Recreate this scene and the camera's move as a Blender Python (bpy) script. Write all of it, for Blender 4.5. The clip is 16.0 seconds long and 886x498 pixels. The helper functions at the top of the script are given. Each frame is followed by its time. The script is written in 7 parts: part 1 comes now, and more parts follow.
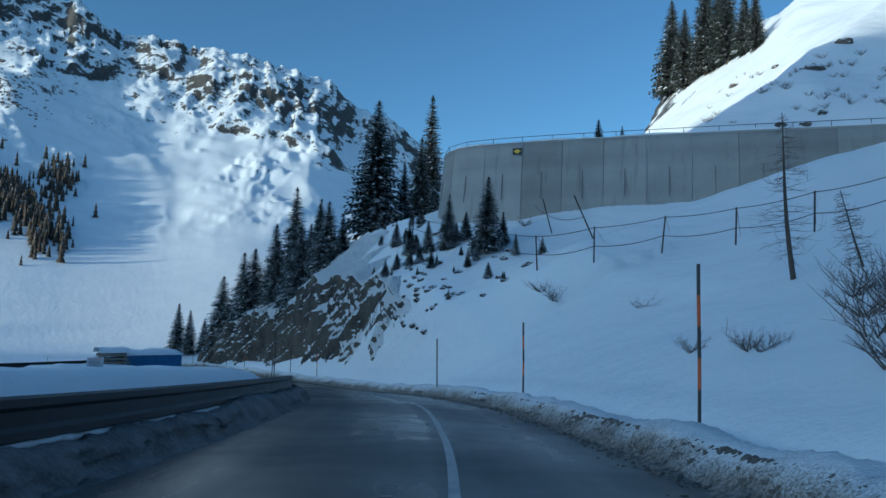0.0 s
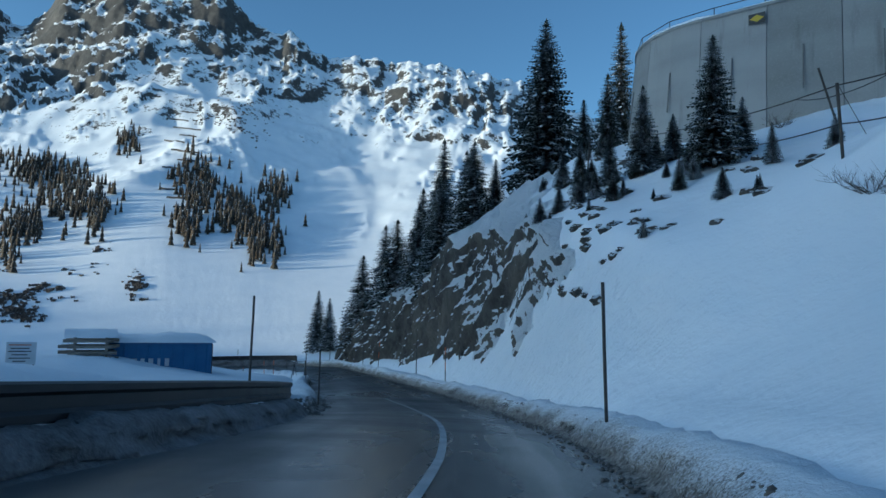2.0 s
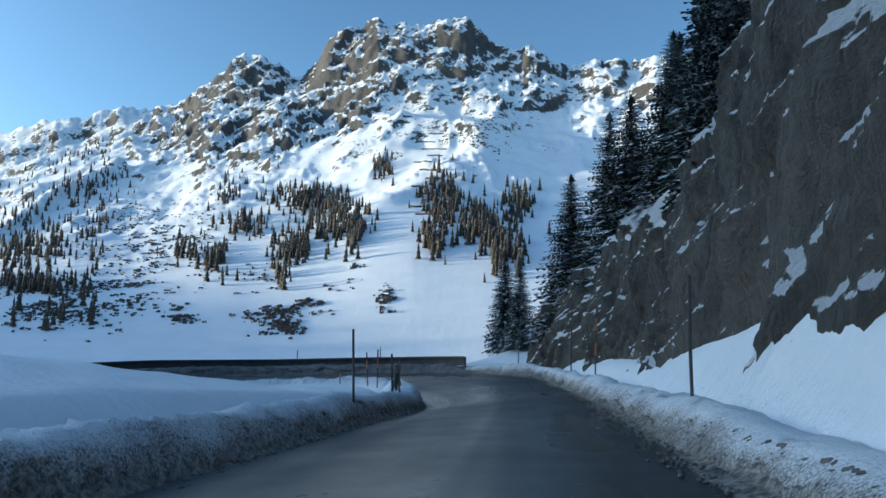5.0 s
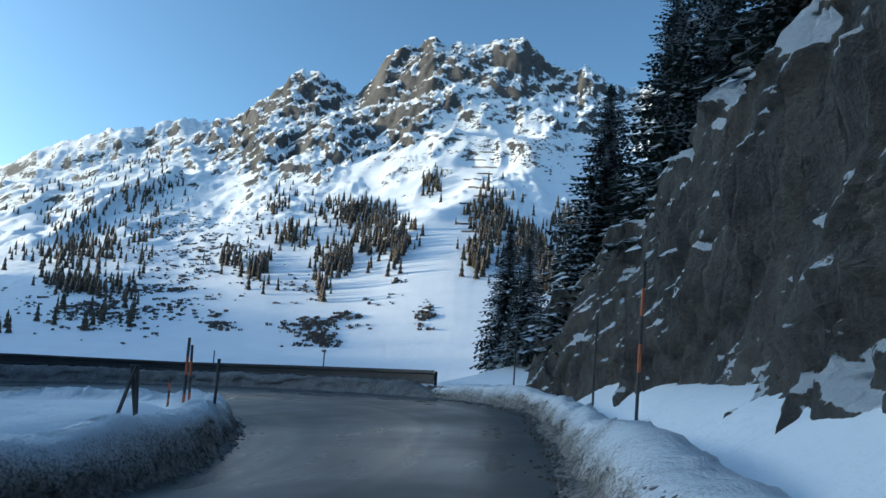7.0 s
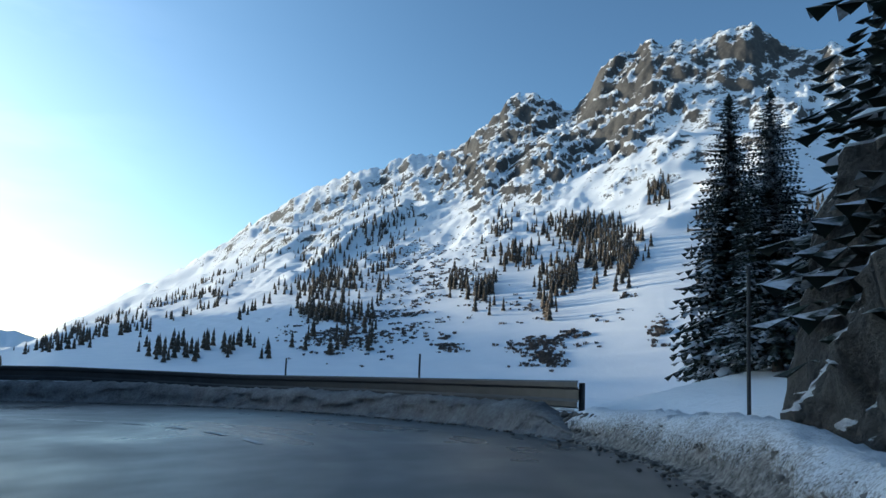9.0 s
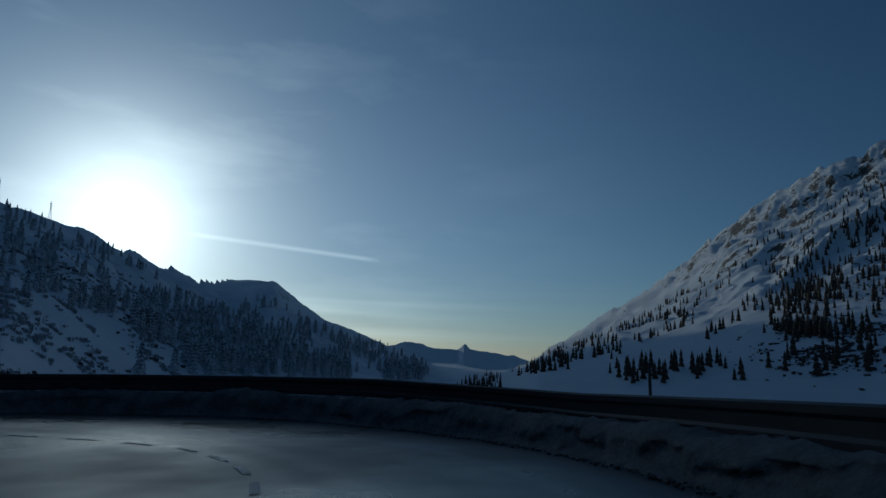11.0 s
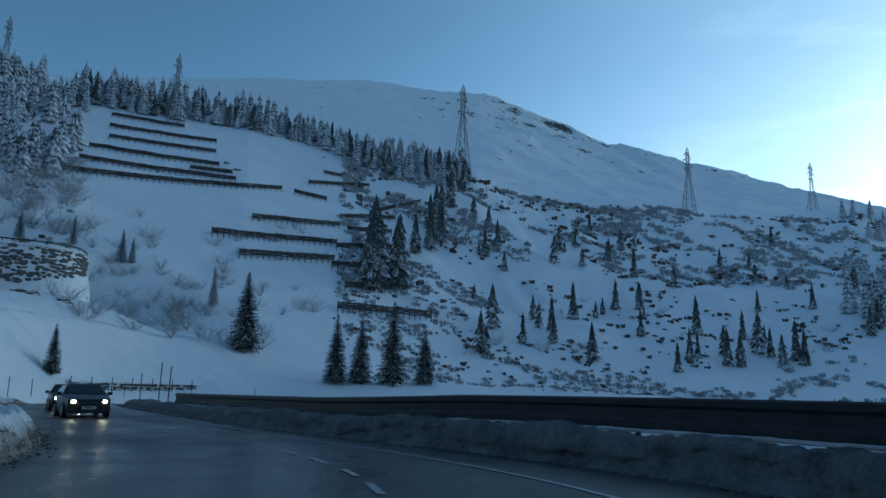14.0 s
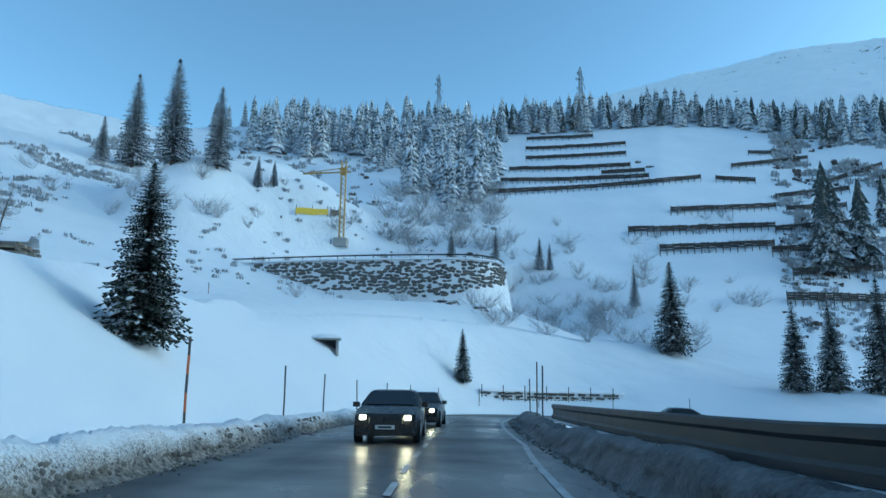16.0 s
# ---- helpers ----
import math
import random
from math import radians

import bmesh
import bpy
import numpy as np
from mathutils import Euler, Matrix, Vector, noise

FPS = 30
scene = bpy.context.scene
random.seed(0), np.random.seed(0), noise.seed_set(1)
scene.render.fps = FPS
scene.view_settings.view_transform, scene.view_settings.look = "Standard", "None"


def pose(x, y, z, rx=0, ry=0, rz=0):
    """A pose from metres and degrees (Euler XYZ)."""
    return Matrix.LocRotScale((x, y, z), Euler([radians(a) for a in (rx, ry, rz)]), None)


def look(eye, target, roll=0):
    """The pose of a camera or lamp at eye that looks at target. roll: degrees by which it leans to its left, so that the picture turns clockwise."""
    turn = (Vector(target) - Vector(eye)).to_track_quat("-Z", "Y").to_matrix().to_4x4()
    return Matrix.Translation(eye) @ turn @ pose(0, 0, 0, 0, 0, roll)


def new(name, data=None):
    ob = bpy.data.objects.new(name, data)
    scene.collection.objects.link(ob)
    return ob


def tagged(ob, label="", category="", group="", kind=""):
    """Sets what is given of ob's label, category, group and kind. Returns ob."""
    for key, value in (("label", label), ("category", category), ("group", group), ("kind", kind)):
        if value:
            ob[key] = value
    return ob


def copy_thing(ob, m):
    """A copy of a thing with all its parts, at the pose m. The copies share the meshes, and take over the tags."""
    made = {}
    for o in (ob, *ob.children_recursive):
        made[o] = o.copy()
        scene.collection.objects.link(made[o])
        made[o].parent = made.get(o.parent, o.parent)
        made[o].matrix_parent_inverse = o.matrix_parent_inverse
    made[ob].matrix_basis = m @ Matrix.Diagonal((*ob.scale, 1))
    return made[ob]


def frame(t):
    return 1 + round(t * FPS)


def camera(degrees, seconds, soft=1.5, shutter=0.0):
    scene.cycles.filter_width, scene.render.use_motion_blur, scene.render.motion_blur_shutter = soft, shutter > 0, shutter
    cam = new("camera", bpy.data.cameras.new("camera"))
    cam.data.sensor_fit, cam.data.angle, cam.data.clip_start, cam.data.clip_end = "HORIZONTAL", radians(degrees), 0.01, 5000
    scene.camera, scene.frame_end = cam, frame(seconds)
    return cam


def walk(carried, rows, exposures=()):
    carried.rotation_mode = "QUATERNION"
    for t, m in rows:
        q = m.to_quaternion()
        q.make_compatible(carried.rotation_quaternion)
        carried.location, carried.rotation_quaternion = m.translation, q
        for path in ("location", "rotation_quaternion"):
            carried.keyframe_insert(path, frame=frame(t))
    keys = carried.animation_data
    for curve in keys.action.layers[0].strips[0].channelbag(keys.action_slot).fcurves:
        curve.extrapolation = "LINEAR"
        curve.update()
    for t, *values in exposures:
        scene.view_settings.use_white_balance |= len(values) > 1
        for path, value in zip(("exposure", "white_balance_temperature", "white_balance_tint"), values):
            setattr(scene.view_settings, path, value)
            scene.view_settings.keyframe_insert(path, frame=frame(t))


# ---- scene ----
cam = camera(66.0, 16.0)
PATH = [
    (0, (0.010, 0.961, 0.686), (0.015, 2.952, 0.877), 1.8),
    (0.5, (0.831, 6.562, 0.186), (0.687, 8.550, 0.351), 1.2),
    (1, (1.208, 12.141, -0.206), (0.966, 14.121, -0.056), 1.0),
    (1.5, (1.135, 17.767, -0.698), (0.736, 19.720, -0.535), 1.1),
    (2, (0.653, 23.664, -1.152), (0.087, 25.573, -0.967), 1.4),
    (2.5, (-0.204, 29.294, -1.659), (-0.949, 31.141, -1.477), 1.0),
    (3, (-1.708, 35.034, -2.161), (-2.586, 36.821, -1.975), 0.8),
    (3.5, (-3.716, 40.721, -2.709), (-4.726, 42.437, -2.521), 2.1),
    (4, (-5.658, 45.511, -3.252), (-6.750, 47.177, -3.070), 1.7),
    (4.5, (-8.100, 51.194, -3.727), (-9.251, 52.819, -3.539), 1.8),
    (5, (-10.515, 56.432, -4.192), (-11.725, 58.010, -3.977), 0.7),
    (5.6, (-12.915, 61.783, -4.607), (-14.169, 63.323, -4.369), 0.7),
    (6.2, (-14.842, 66.193, -4.881), (-16.118, 67.712, -4.627), 1.9),
    (6.8, (-16.664, 70.071, -5.091), (-17.967, 71.564, -4.824), 3.3),
    (7.5, (-19.148, 74.474, -5.357), (-20.525, 75.895, -5.070), 4.0),
    (8, (-21.256, 77.656, -5.585), (-22.714, 78.990, -5.278), 3.6),
    (8.2, (-22.119, 78.855, -5.664), (-23.619, 80.141, -5.352), 3.4),
    (8.7, (-24.223, 81.797, -5.797), (-25.861, 82.904, -5.491), 2.8),
    (9.2, (-26.367, 84.503, -5.874), (-28.154, 85.356, -5.589), 2.3),
    (9.7, (-28.717, 86.728, -5.945), (-30.621, 87.279, -5.678), 1.9),
    (10.3, (-32.043, 88.425, -6.090), (-34.016, 88.603, -5.813), 2.0),
    (10.5, (-33.299, 88.718, -6.160), (-35.277, 88.778, -5.870), 2.2),
    (11, (-36.519, 89.002, -6.333), (-38.473, 88.704, -6.028), 1.8),
    (11.5, (-39.732, 88.640, -6.504), (-41.566, 87.915, -6.171), 1.9),
    (12, (-42.813, 87.655, -6.674), (-44.407, 86.492, -6.347), 2.0),
    (12.5, (-45.639, 86.100, -6.840), (-46.942, 84.617, -6.517), 1.8),
    (13, (-48.106, 84.054, -7.003), (-49.102, 82.354, -6.661), 1.5),
    (13.5, (-50.095, 81.650, -7.166), (-50.722, 79.783, -6.816), 1.9),
    (14, (-51.879, 78.415, -7.301), (-52.108, 76.461, -6.940), 1.5),
    (14.5, (-52.995, 74.893, -7.445), (-52.823, 72.934, -7.082), 1.7),
    (15, (-53.310, 71.563, -7.564), (-52.843, 69.655, -7.189), 1.4),
    (15.5, (-52.710, 67.391, -7.566), (-51.946, 65.580, -7.198), 0.5),
    (16, (-51.054, 63.176, -7.721), (-50.108, 61.453, -7.354), 0.6),
]
# exposure of the clip's own camera, stops by second
EXPO = [(0, -0.22, 5150, -7), (2.5, 0.05, 5550, -4), (5, 0.42, 5900, -1), (8.2, 0.38, 5950, -1), (10.0, -0.95, 6000, 4), (10.5, -1.9, 5500, 2), (11, -2.75, 5050, -2), (12.5, -2.6, 5100, -3), (13.3, -1.35, 5000, -8), (13.8, -0.55, 5550, -7),
        (14.5, 0.32, 5950, -8), (15.5, 0.82, 6100, -10), (16, 0.92, 6000, -10)]
walk(cam, [(t, look(eye, target, roll)) for t, eye, target, roll in PATH], EXPO)

# ---- light: low sun behind the south-western ridge, clear winter sky ----
SUN_AZ, SUN_EL = 124.3, 5.5
world = bpy.data.worlds.new("sky")
scene.world = world
world.use_nodes = True
wn, wl = world.node_tree.nodes, world.node_tree.links
wn.clear()


def wnode(kind, **values):
    n = wn.new(kind)
    for key, v in values.items():
        n.inputs[key.replace("_", " ")].default_value = v
    return n


sky = wn.new("ShaderNodeTexSky")
sky.sky_type = "NISHITA"
sky.sun_disc = False
sky.sun_elevation, sky.sun_rotation = radians(9.5), radians(-SUN_AZ)
sky.altitude, sky.air_density, sky.dust_density, sky.ozone_density = 1600, 1.0, 0.8, 2.4
back = wn.new("ShaderNodeBackground")
back.inputs["Strength"].default_value = 0.15 * 1.2
out = wn.new("ShaderNodeOutputWorld")
# thin high cloud, streaked along the valley
coord = wn.new("ShaderNodeTexCoord")
mapping = wn.new("ShaderNodeMapping")
mapping.inputs["Rotation"].default_value = (0, 0, radians(28))
mapping.inputs["Scale"].default_value = (1.0, 2.6, 9.0)
wl.new(coord.outputs["Generated"], mapping.inputs["Vector"])
cloud = wn.new("ShaderNodeTexNoise")
cloud.inputs["Scale"].default_value = 1.7
cloud.inputs["Detail"].default_value = 7
cloud.inputs["Roughness"].default_value = 0.55
wl.new(mapping.outputs["Vector"], cloud.inputs["Vector"])
cramp = wn.new("ShaderNodeMapRange")
cramp.inputs["From Min"].default_value = 0.5
cramp.inputs["From Max"].default_value = 0.85
wl.new(cloud.outputs["Fac"], cramp.inputs["Value"])
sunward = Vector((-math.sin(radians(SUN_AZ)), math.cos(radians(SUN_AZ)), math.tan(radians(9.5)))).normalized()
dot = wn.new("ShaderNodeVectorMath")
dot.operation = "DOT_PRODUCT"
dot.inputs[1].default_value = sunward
norm = wn.new("ShaderNodeVectorMath")
norm.operation = "NORMALIZE"
wl.new(coord.outputs["Generated"], norm.inputs[0])
wl.new(norm.outputs["Vector"], dot.inputs[0])


def wpower(source, exponent, factor):
    c = wn.new("ShaderNodeMath")
    c.operation, c.use_clamp = "MAXIMUM", False
    c.inputs[1].default_value = 0.0
    wl.new(source, c.inputs[0])
    p = wn.new("ShaderNodeMath")
    p.operation = "POWER"
    p.inputs[1].default_value = exponent
    wl.new(c.outputs[0], p.inputs[0])
    m = wn.new("ShaderNodeMath")
    m.operation = "MULTIPLY"
    m.inputs[1].default_value = factor
    wl.new(p.outputs[0], m.inputs[0])
    return m.outputs[0]


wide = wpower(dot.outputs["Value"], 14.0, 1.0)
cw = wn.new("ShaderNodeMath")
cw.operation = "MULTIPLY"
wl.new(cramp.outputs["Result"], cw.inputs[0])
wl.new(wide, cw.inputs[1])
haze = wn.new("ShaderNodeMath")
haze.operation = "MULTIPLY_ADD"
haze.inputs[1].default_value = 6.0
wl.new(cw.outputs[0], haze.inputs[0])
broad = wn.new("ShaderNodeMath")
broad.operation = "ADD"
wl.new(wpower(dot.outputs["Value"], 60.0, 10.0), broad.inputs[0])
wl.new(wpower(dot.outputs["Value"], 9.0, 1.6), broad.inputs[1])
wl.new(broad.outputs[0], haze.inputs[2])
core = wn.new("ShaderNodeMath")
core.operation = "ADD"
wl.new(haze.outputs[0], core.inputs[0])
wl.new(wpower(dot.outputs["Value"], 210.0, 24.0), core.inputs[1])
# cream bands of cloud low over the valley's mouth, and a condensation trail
flat = wn.new("ShaderNodeMapping")
flat.inputs["Scale"].default_value = (0.7, 0.7, 30.0)
wl.new(norm.outputs["Vector"], flat.inputs["Vector"])
band = wn.new("ShaderNodeTexNoise")
band.inputs["Scale"].default_value, band.inputs["Detail"].default_value = 1.6, 5.0
wl.new(flat.outputs["Vector"], band.inputs["Vector"])


def wrange(source, lo, hi, a=0.0, b=1.0):
    r = wn.new("ShaderNodeMapRange")
    for key, v in (("From Min", lo), ("From Max", hi), ("To Min", a), ("To Max", b)):
        r.inputs[key].default_value = v
    wl.new(source, r.inputs["Value"])
    return r.outputs["Result"]


def wmath(op, a, b):
    m = wn.new("ShaderNodeMath")
    m.operation = op
    for slot, v in enumerate((a, b)):
        if isinstance(v, (int, float)):
            m.inputs[slot].default_value = v
        else:
            wl.new(v, m.inputs[slot])
    return m.outputs[0]


def wdot(v):
    d = wn.new("ShaderNodeVectorMath")
    d.operation = "DOT_PRODUCT"
    d.inputs[1].default_value = v
    wl.new(norm.outputs["Vector"], d.inputs[0])
    return d.outputs["Value"]


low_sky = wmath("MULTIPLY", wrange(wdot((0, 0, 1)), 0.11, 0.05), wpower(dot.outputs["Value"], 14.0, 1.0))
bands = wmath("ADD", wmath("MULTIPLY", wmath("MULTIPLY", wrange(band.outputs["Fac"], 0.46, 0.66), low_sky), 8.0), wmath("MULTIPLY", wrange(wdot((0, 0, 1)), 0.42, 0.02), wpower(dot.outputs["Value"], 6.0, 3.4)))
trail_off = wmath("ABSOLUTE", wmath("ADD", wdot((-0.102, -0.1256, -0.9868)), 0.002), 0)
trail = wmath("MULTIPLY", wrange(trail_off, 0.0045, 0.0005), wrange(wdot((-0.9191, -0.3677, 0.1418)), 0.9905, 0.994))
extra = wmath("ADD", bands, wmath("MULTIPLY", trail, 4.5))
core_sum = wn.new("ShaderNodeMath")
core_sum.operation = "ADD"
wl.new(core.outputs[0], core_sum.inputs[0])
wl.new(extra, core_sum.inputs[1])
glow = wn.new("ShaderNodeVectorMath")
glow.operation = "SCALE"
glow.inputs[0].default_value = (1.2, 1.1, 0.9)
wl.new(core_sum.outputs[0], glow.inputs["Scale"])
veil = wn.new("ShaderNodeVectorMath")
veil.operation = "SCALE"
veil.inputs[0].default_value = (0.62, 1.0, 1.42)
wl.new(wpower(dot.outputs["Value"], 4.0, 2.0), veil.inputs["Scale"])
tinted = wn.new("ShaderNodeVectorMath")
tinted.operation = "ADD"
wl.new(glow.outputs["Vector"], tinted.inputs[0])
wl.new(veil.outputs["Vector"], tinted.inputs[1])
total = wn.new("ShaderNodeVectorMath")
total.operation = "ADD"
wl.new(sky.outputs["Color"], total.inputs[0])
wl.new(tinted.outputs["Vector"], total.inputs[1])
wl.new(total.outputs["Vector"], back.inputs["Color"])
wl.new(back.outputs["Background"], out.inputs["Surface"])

sun = new("sun", bpy.data.lights.new("sun", "SUN"))
sun.data.energy, sun.data.angle, sun.data.color = 5.0, radians(0.6), (1.0, 0.83, 0.62)
sun.matrix_basis = look((0, 0, 0), (math.sin(radians(SUN_AZ)), -math.cos(radians(SUN_AZ)), -math.tan(radians(SUN_EL))))


# ---- materials ----
def material(name, colour, rough=0.7, metal=0.0):
    m = bpy.data.materials.new(name)
    m.use_nodes = True
    b = m.node_tree.nodes["Principled BSDF"]
    b.inputs["Base Color"].default_value = (*colour, 1)
    b.inputs["Roughness"].default_value = rough
    b.inputs["Metallic"].default_value = metal
    return m


class Net:
    """Short hand for wiring one node material."""

    def __init__(self, m):
        self.n, self.l = m.node_tree.nodes, m.node_tree.links
        self.b = self.n["Principled BSDF"]
        self.pos = self.n.new("ShaderNodeNewGeometry")
        self.obj = self.n.new("ShaderNodeTexCoord")

    def vec(self, scale, world_space=True):
        m = self.n.new("ShaderNodeMapping")
        m.inputs["Scale"].default_value = scale
        self.l.new(self.pos.outputs["Position"] if world_space else self.obj.outputs["Object"], m.inputs["Vector"])
        return m.outputs["Vector"]

    def noise(self, scale, detail=5, rough=0.55, vec=None):
        t = self.n.new("ShaderNodeTexNoise")
        t.inputs["Scale"].default_value, t.inputs["Detail"].default_value, t.inputs["Roughness"].default_value = scale, detail, rough
        self.l.new(vec or self.pos.outputs["Position"], t.inputs["Vector"])
        return t.outputs["Fac"]

    def ramp(self, value, lo, hi, a=0.0, b=1.0):
        r = self.n.new("ShaderNodeMapRange")
        for key, v in (("From Min", lo), ("From Max", hi), ("To Min", a), ("To Max", b)):
            r.inputs[key].default_value = v
        self.l.new(value, r.inputs["Value"])
        return r.outputs["Result"]

    def math(self, op, a, b):
        m = self.n.new("ShaderNodeMath")
        m.operation = op
        for k, v in enumerate((a, b)):
            if isinstance(v, (int, float)):
                m.inputs[k].default_value = v
            else:
                self.l.new(v, m.inputs[k])
        return m.outputs[0]

    def mix(self, fac, a, b):
        m = self.n.new("ShaderNodeMix")
        m.data_type = "RGBA"
        for k, v in ((0, fac), (6, a), (7, b)):
            if isinstance(v, tuple):
                m.inputs[k].default_value = (*v, 1)
            elif isinstance(v, (int, float)):
                m.inputs[k].default_value = v
            else:
                self.l.new(v, m.inputs[k])
        return m.outputs[2]

    def up(self):
        s = self.n.new("ShaderNodeSeparateXYZ")
        self.l.new(self.pos.outputs["Normal"], s.inputs[0])
        return s.outputs["Z"]

    def random(self):
        return self.n.new("ShaderNodeObjectInfo").outputs["Random"]

    def colour(self, c):
        self.l.new(c, self.b.inputs["Base Color"])

    def rough(self, r):
        self.l.new(r, self.b.inputs["Roughness"])

    def bump(self, h, strength, distance):
        b = self.n.new("ShaderNodeBump")
        b.inputs["Strength"].default_value, b.inputs["Distance"].default_value = strength, distance
        self.l.new(h, b.inputs["Height"])
        self.l.new(b.outputs["Normal"], self.b.inputs["Normal"])


SNOW = (0.86, 0.88, 0.91)


def snow_material():
    m = material("snow", SNOW, 0.75)
    k = Net(m)
    big, mid, fine = k.noise(0.06, 4), k.noise(0.5, 6), k.noise(7.0, 4)
    c = k.mix(k.ramp(big, 0.35, 0.7), (0.80, 0.83, 0.87), SNOW)
    # bare rock and dead grass where the slope is too steep to hold the snow
    steep = k.math("SUBTRACT", 1.0, k.up())
    speck = k.ramp(k.noise(0.11, 10, 0.75, k.vec((1.0, 1.0, 0.5))), 0.36, 0.64)
    patch = k.math("ADD", k.math("MULTIPLY", k.noise(0.03, 8, 0.65), 0.5), k.math("MULTIPLY", speck, 0.3))
    high = k.n.new("ShaderNodeSeparateXYZ")
    k.l.new(k.pos.outputs["Position"], high.inputs[0])
    crest = k.ramp(high.outputs["Z"], 5, 330, -0.09, 0.06)
    score = k.math("ADD", k.math("ADD", k.math("MULTIPLY", steep, 1.15), patch), crest)
    # snow holds everywhere on the low banks
    score = k.math("ADD", score, k.ramp(high.outputs["Z"], 8, 60, -0.42, 0.0))
    bare = k.ramp(score, 0.785, 0.81)
    stone = k.mix(k.ramp(k.noise(0.16, 10, 0.75, k.vec((1.0, 1.0, 0.3))), 0.3, 0.7), (0.024, 0.023, 0.022), (0.105, 0.095, 0.085))
    k.colour(k.mix(bare, c, stone))
    crag = k.math("MULTIPLY", k.math("MULTIPLY", k.noise(0.14, 9, 0.7, k.vec((1.0, 1.0, 0.4))), k.ramp(steep, 0.25, 0.6)), 14.0)
    k.bump(k.math("ADD", crag, k.math("ADD", mid, k.math("MULTIPLY", fine, 0.12))), 0.5, 0.35)
    return m


def bank_material():
    m = material("ploughed_snow", (0.7, 0.7, 0.7), 0.8)
    k = Net(m)
    lump, fine, dirt = k.noise(1.6, 6, 0.65), k.noise(9.0, 5, 0.7), k.noise(0.7, 8, 0.7)
    sep = k.n.new("ShaderNodeUVMap")
    xyz = k.n.new("ShaderNodeSeparateXYZ")
    k.l.new(sep.outputs["UV"], xyz.inputs[0])
    low = k.ramp(xyz.outputs["X"], 0.0, 0.62, 1.0, 0.0)
    speckle = k.ramp(k.noise(26.0, 4, 0.7), 0.42, 0.6, -0.12, 0.14)
    fac = k.ramp(k.math("ADD", k.math("ADD", k.math("MULTIPLY", low, 0.8), k.math("MULTIPLY", dirt, 0.7)), speckle), 0.45, 0.82)
    grit = k.mix(k.ramp(fine, 0.35, 0.65), (0.04, 0.034, 0.028), (0.34, 0.31, 0.275))
    k.colour(k.mix(fac, (0.78, 0.80, 0.83), grit))
    k.bump(k.math("ADD", lump, k.math("MULTIPLY", fine, 0.4)), 0.9, 0.12)
    return m


def asphalt_material():
    m = material("asphalt", (0.05, 0.05, 0.055), 0.6)
    k = Net(m)
    grain, patch, wet = k.noise(60.0, 3), k.noise(0.35, 6, 0.6), k.noise(0.16, 4, 0.6)
    uv = k.n.new("ShaderNodeUVMap")
    xyz = k.n.new("ShaderNodeSeparateXYZ")
    k.l.new(uv.outputs["UV"], xyz.inputs[0])
    # salt-grey film between and beside the wheel tracks
    wave = k.n.new("ShaderNodeTexNoise")
    wave.noise_dimensions = "1D"
    wave.inputs["Scale"].default_value, wave.inputs["Detail"].default_value = 7.0, 2.0
    k.l.new(xyz.outputs["X"], wave.inputs["W"])
    film = k.ramp(k.math("ADD", k.math("MULTIPLY", wave.outputs["Fac"], 0.8), k.math("MULTIPLY", patch, 0.5)), 0.5, 0.85)
    c = k.mix(film, (0.012, 0.013, 0.015), (0.055, 0.055, 0.056))
    k.colour(k.mix(k.ramp(grain, 0.3, 0.7, 0, 0.25), c, (0.07, 0.07, 0.07)))
    k.rough(k.math("ADD", k.ramp(wet, 0.4, 0.7, 0.2, 0.46), k.math("MULTIPLY", film, 0.16)))
    k.bump(grain, 0.25, 0.01)
    return m


def mottled(name, a, b, rough=0.7, metal=0.0, scale=3.0, fine=40.0, bump=0.3, depth=0.02, world_space=False):
    m = material(name, a, rough, metal)
    k = Net(m)
    v = k.vec((1, 1, 1), world_space)
    f = k.math("ADD", k.math("MULTIPLY", k.noise(scale, 6, 0.6, v), 0.7), k.math("MULTIPLY", k.noise(fine, 4, 0.6, v), 0.3))
    k.colour(k.mix(k.ramp(f, 0.3, 0.72), a, b))
    k.rough(k.ramp(f, 0.3, 0.7, max(0.05, rough - 0.12), min(1, rough + 0.1)))
    k.bump(f, bump, depth)
    return m


def concrete_material():
    m = material("cast_concrete", (0.3, 0.295, 0.28), 0.85)
    k = Net(m)
    cloud, streak, grit = k.noise(0.35, 6, 0.6), k.noise(1.1, 6, 0.65, k.vec((1.0, 1.0, 0.1))), k.noise(9.0, 4)
    # each casting has its own tone, and the lifts of the formwork show as level bands
    lift = k.noise(0.42, 2, 0.4, k.vec((0.05, 0.05, 1.6)))
    tone = k.math("ADD", k.math("MULTIPLY", k.random(), 0.4), k.math("ADD", k.math("MULTIPLY", cloud, 0.5), k.math("MULTIPLY", lift, 0.45)))
    c = k.mix(k.ramp(tone, 0.32, 0.95), (0.2, 0.195, 0.185), (0.4, 0.39, 0.37))
    c = k.mix(k.ramp(streak, 0.56, 0.74, 0, 0.55), c, (0.13, 0.125, 0.118))
    k.colour(k.mix(k.ramp(grit, 0.5, 0.75, 0, 0.3), c, (0.42, 0.41, 0.39)))
    k.bump(k.math("ADD", k.math("MULTIPLY", cloud, 0.6), k.math("MULTIPLY", grit, 0.25)), 0.3, 0.03)
    return m


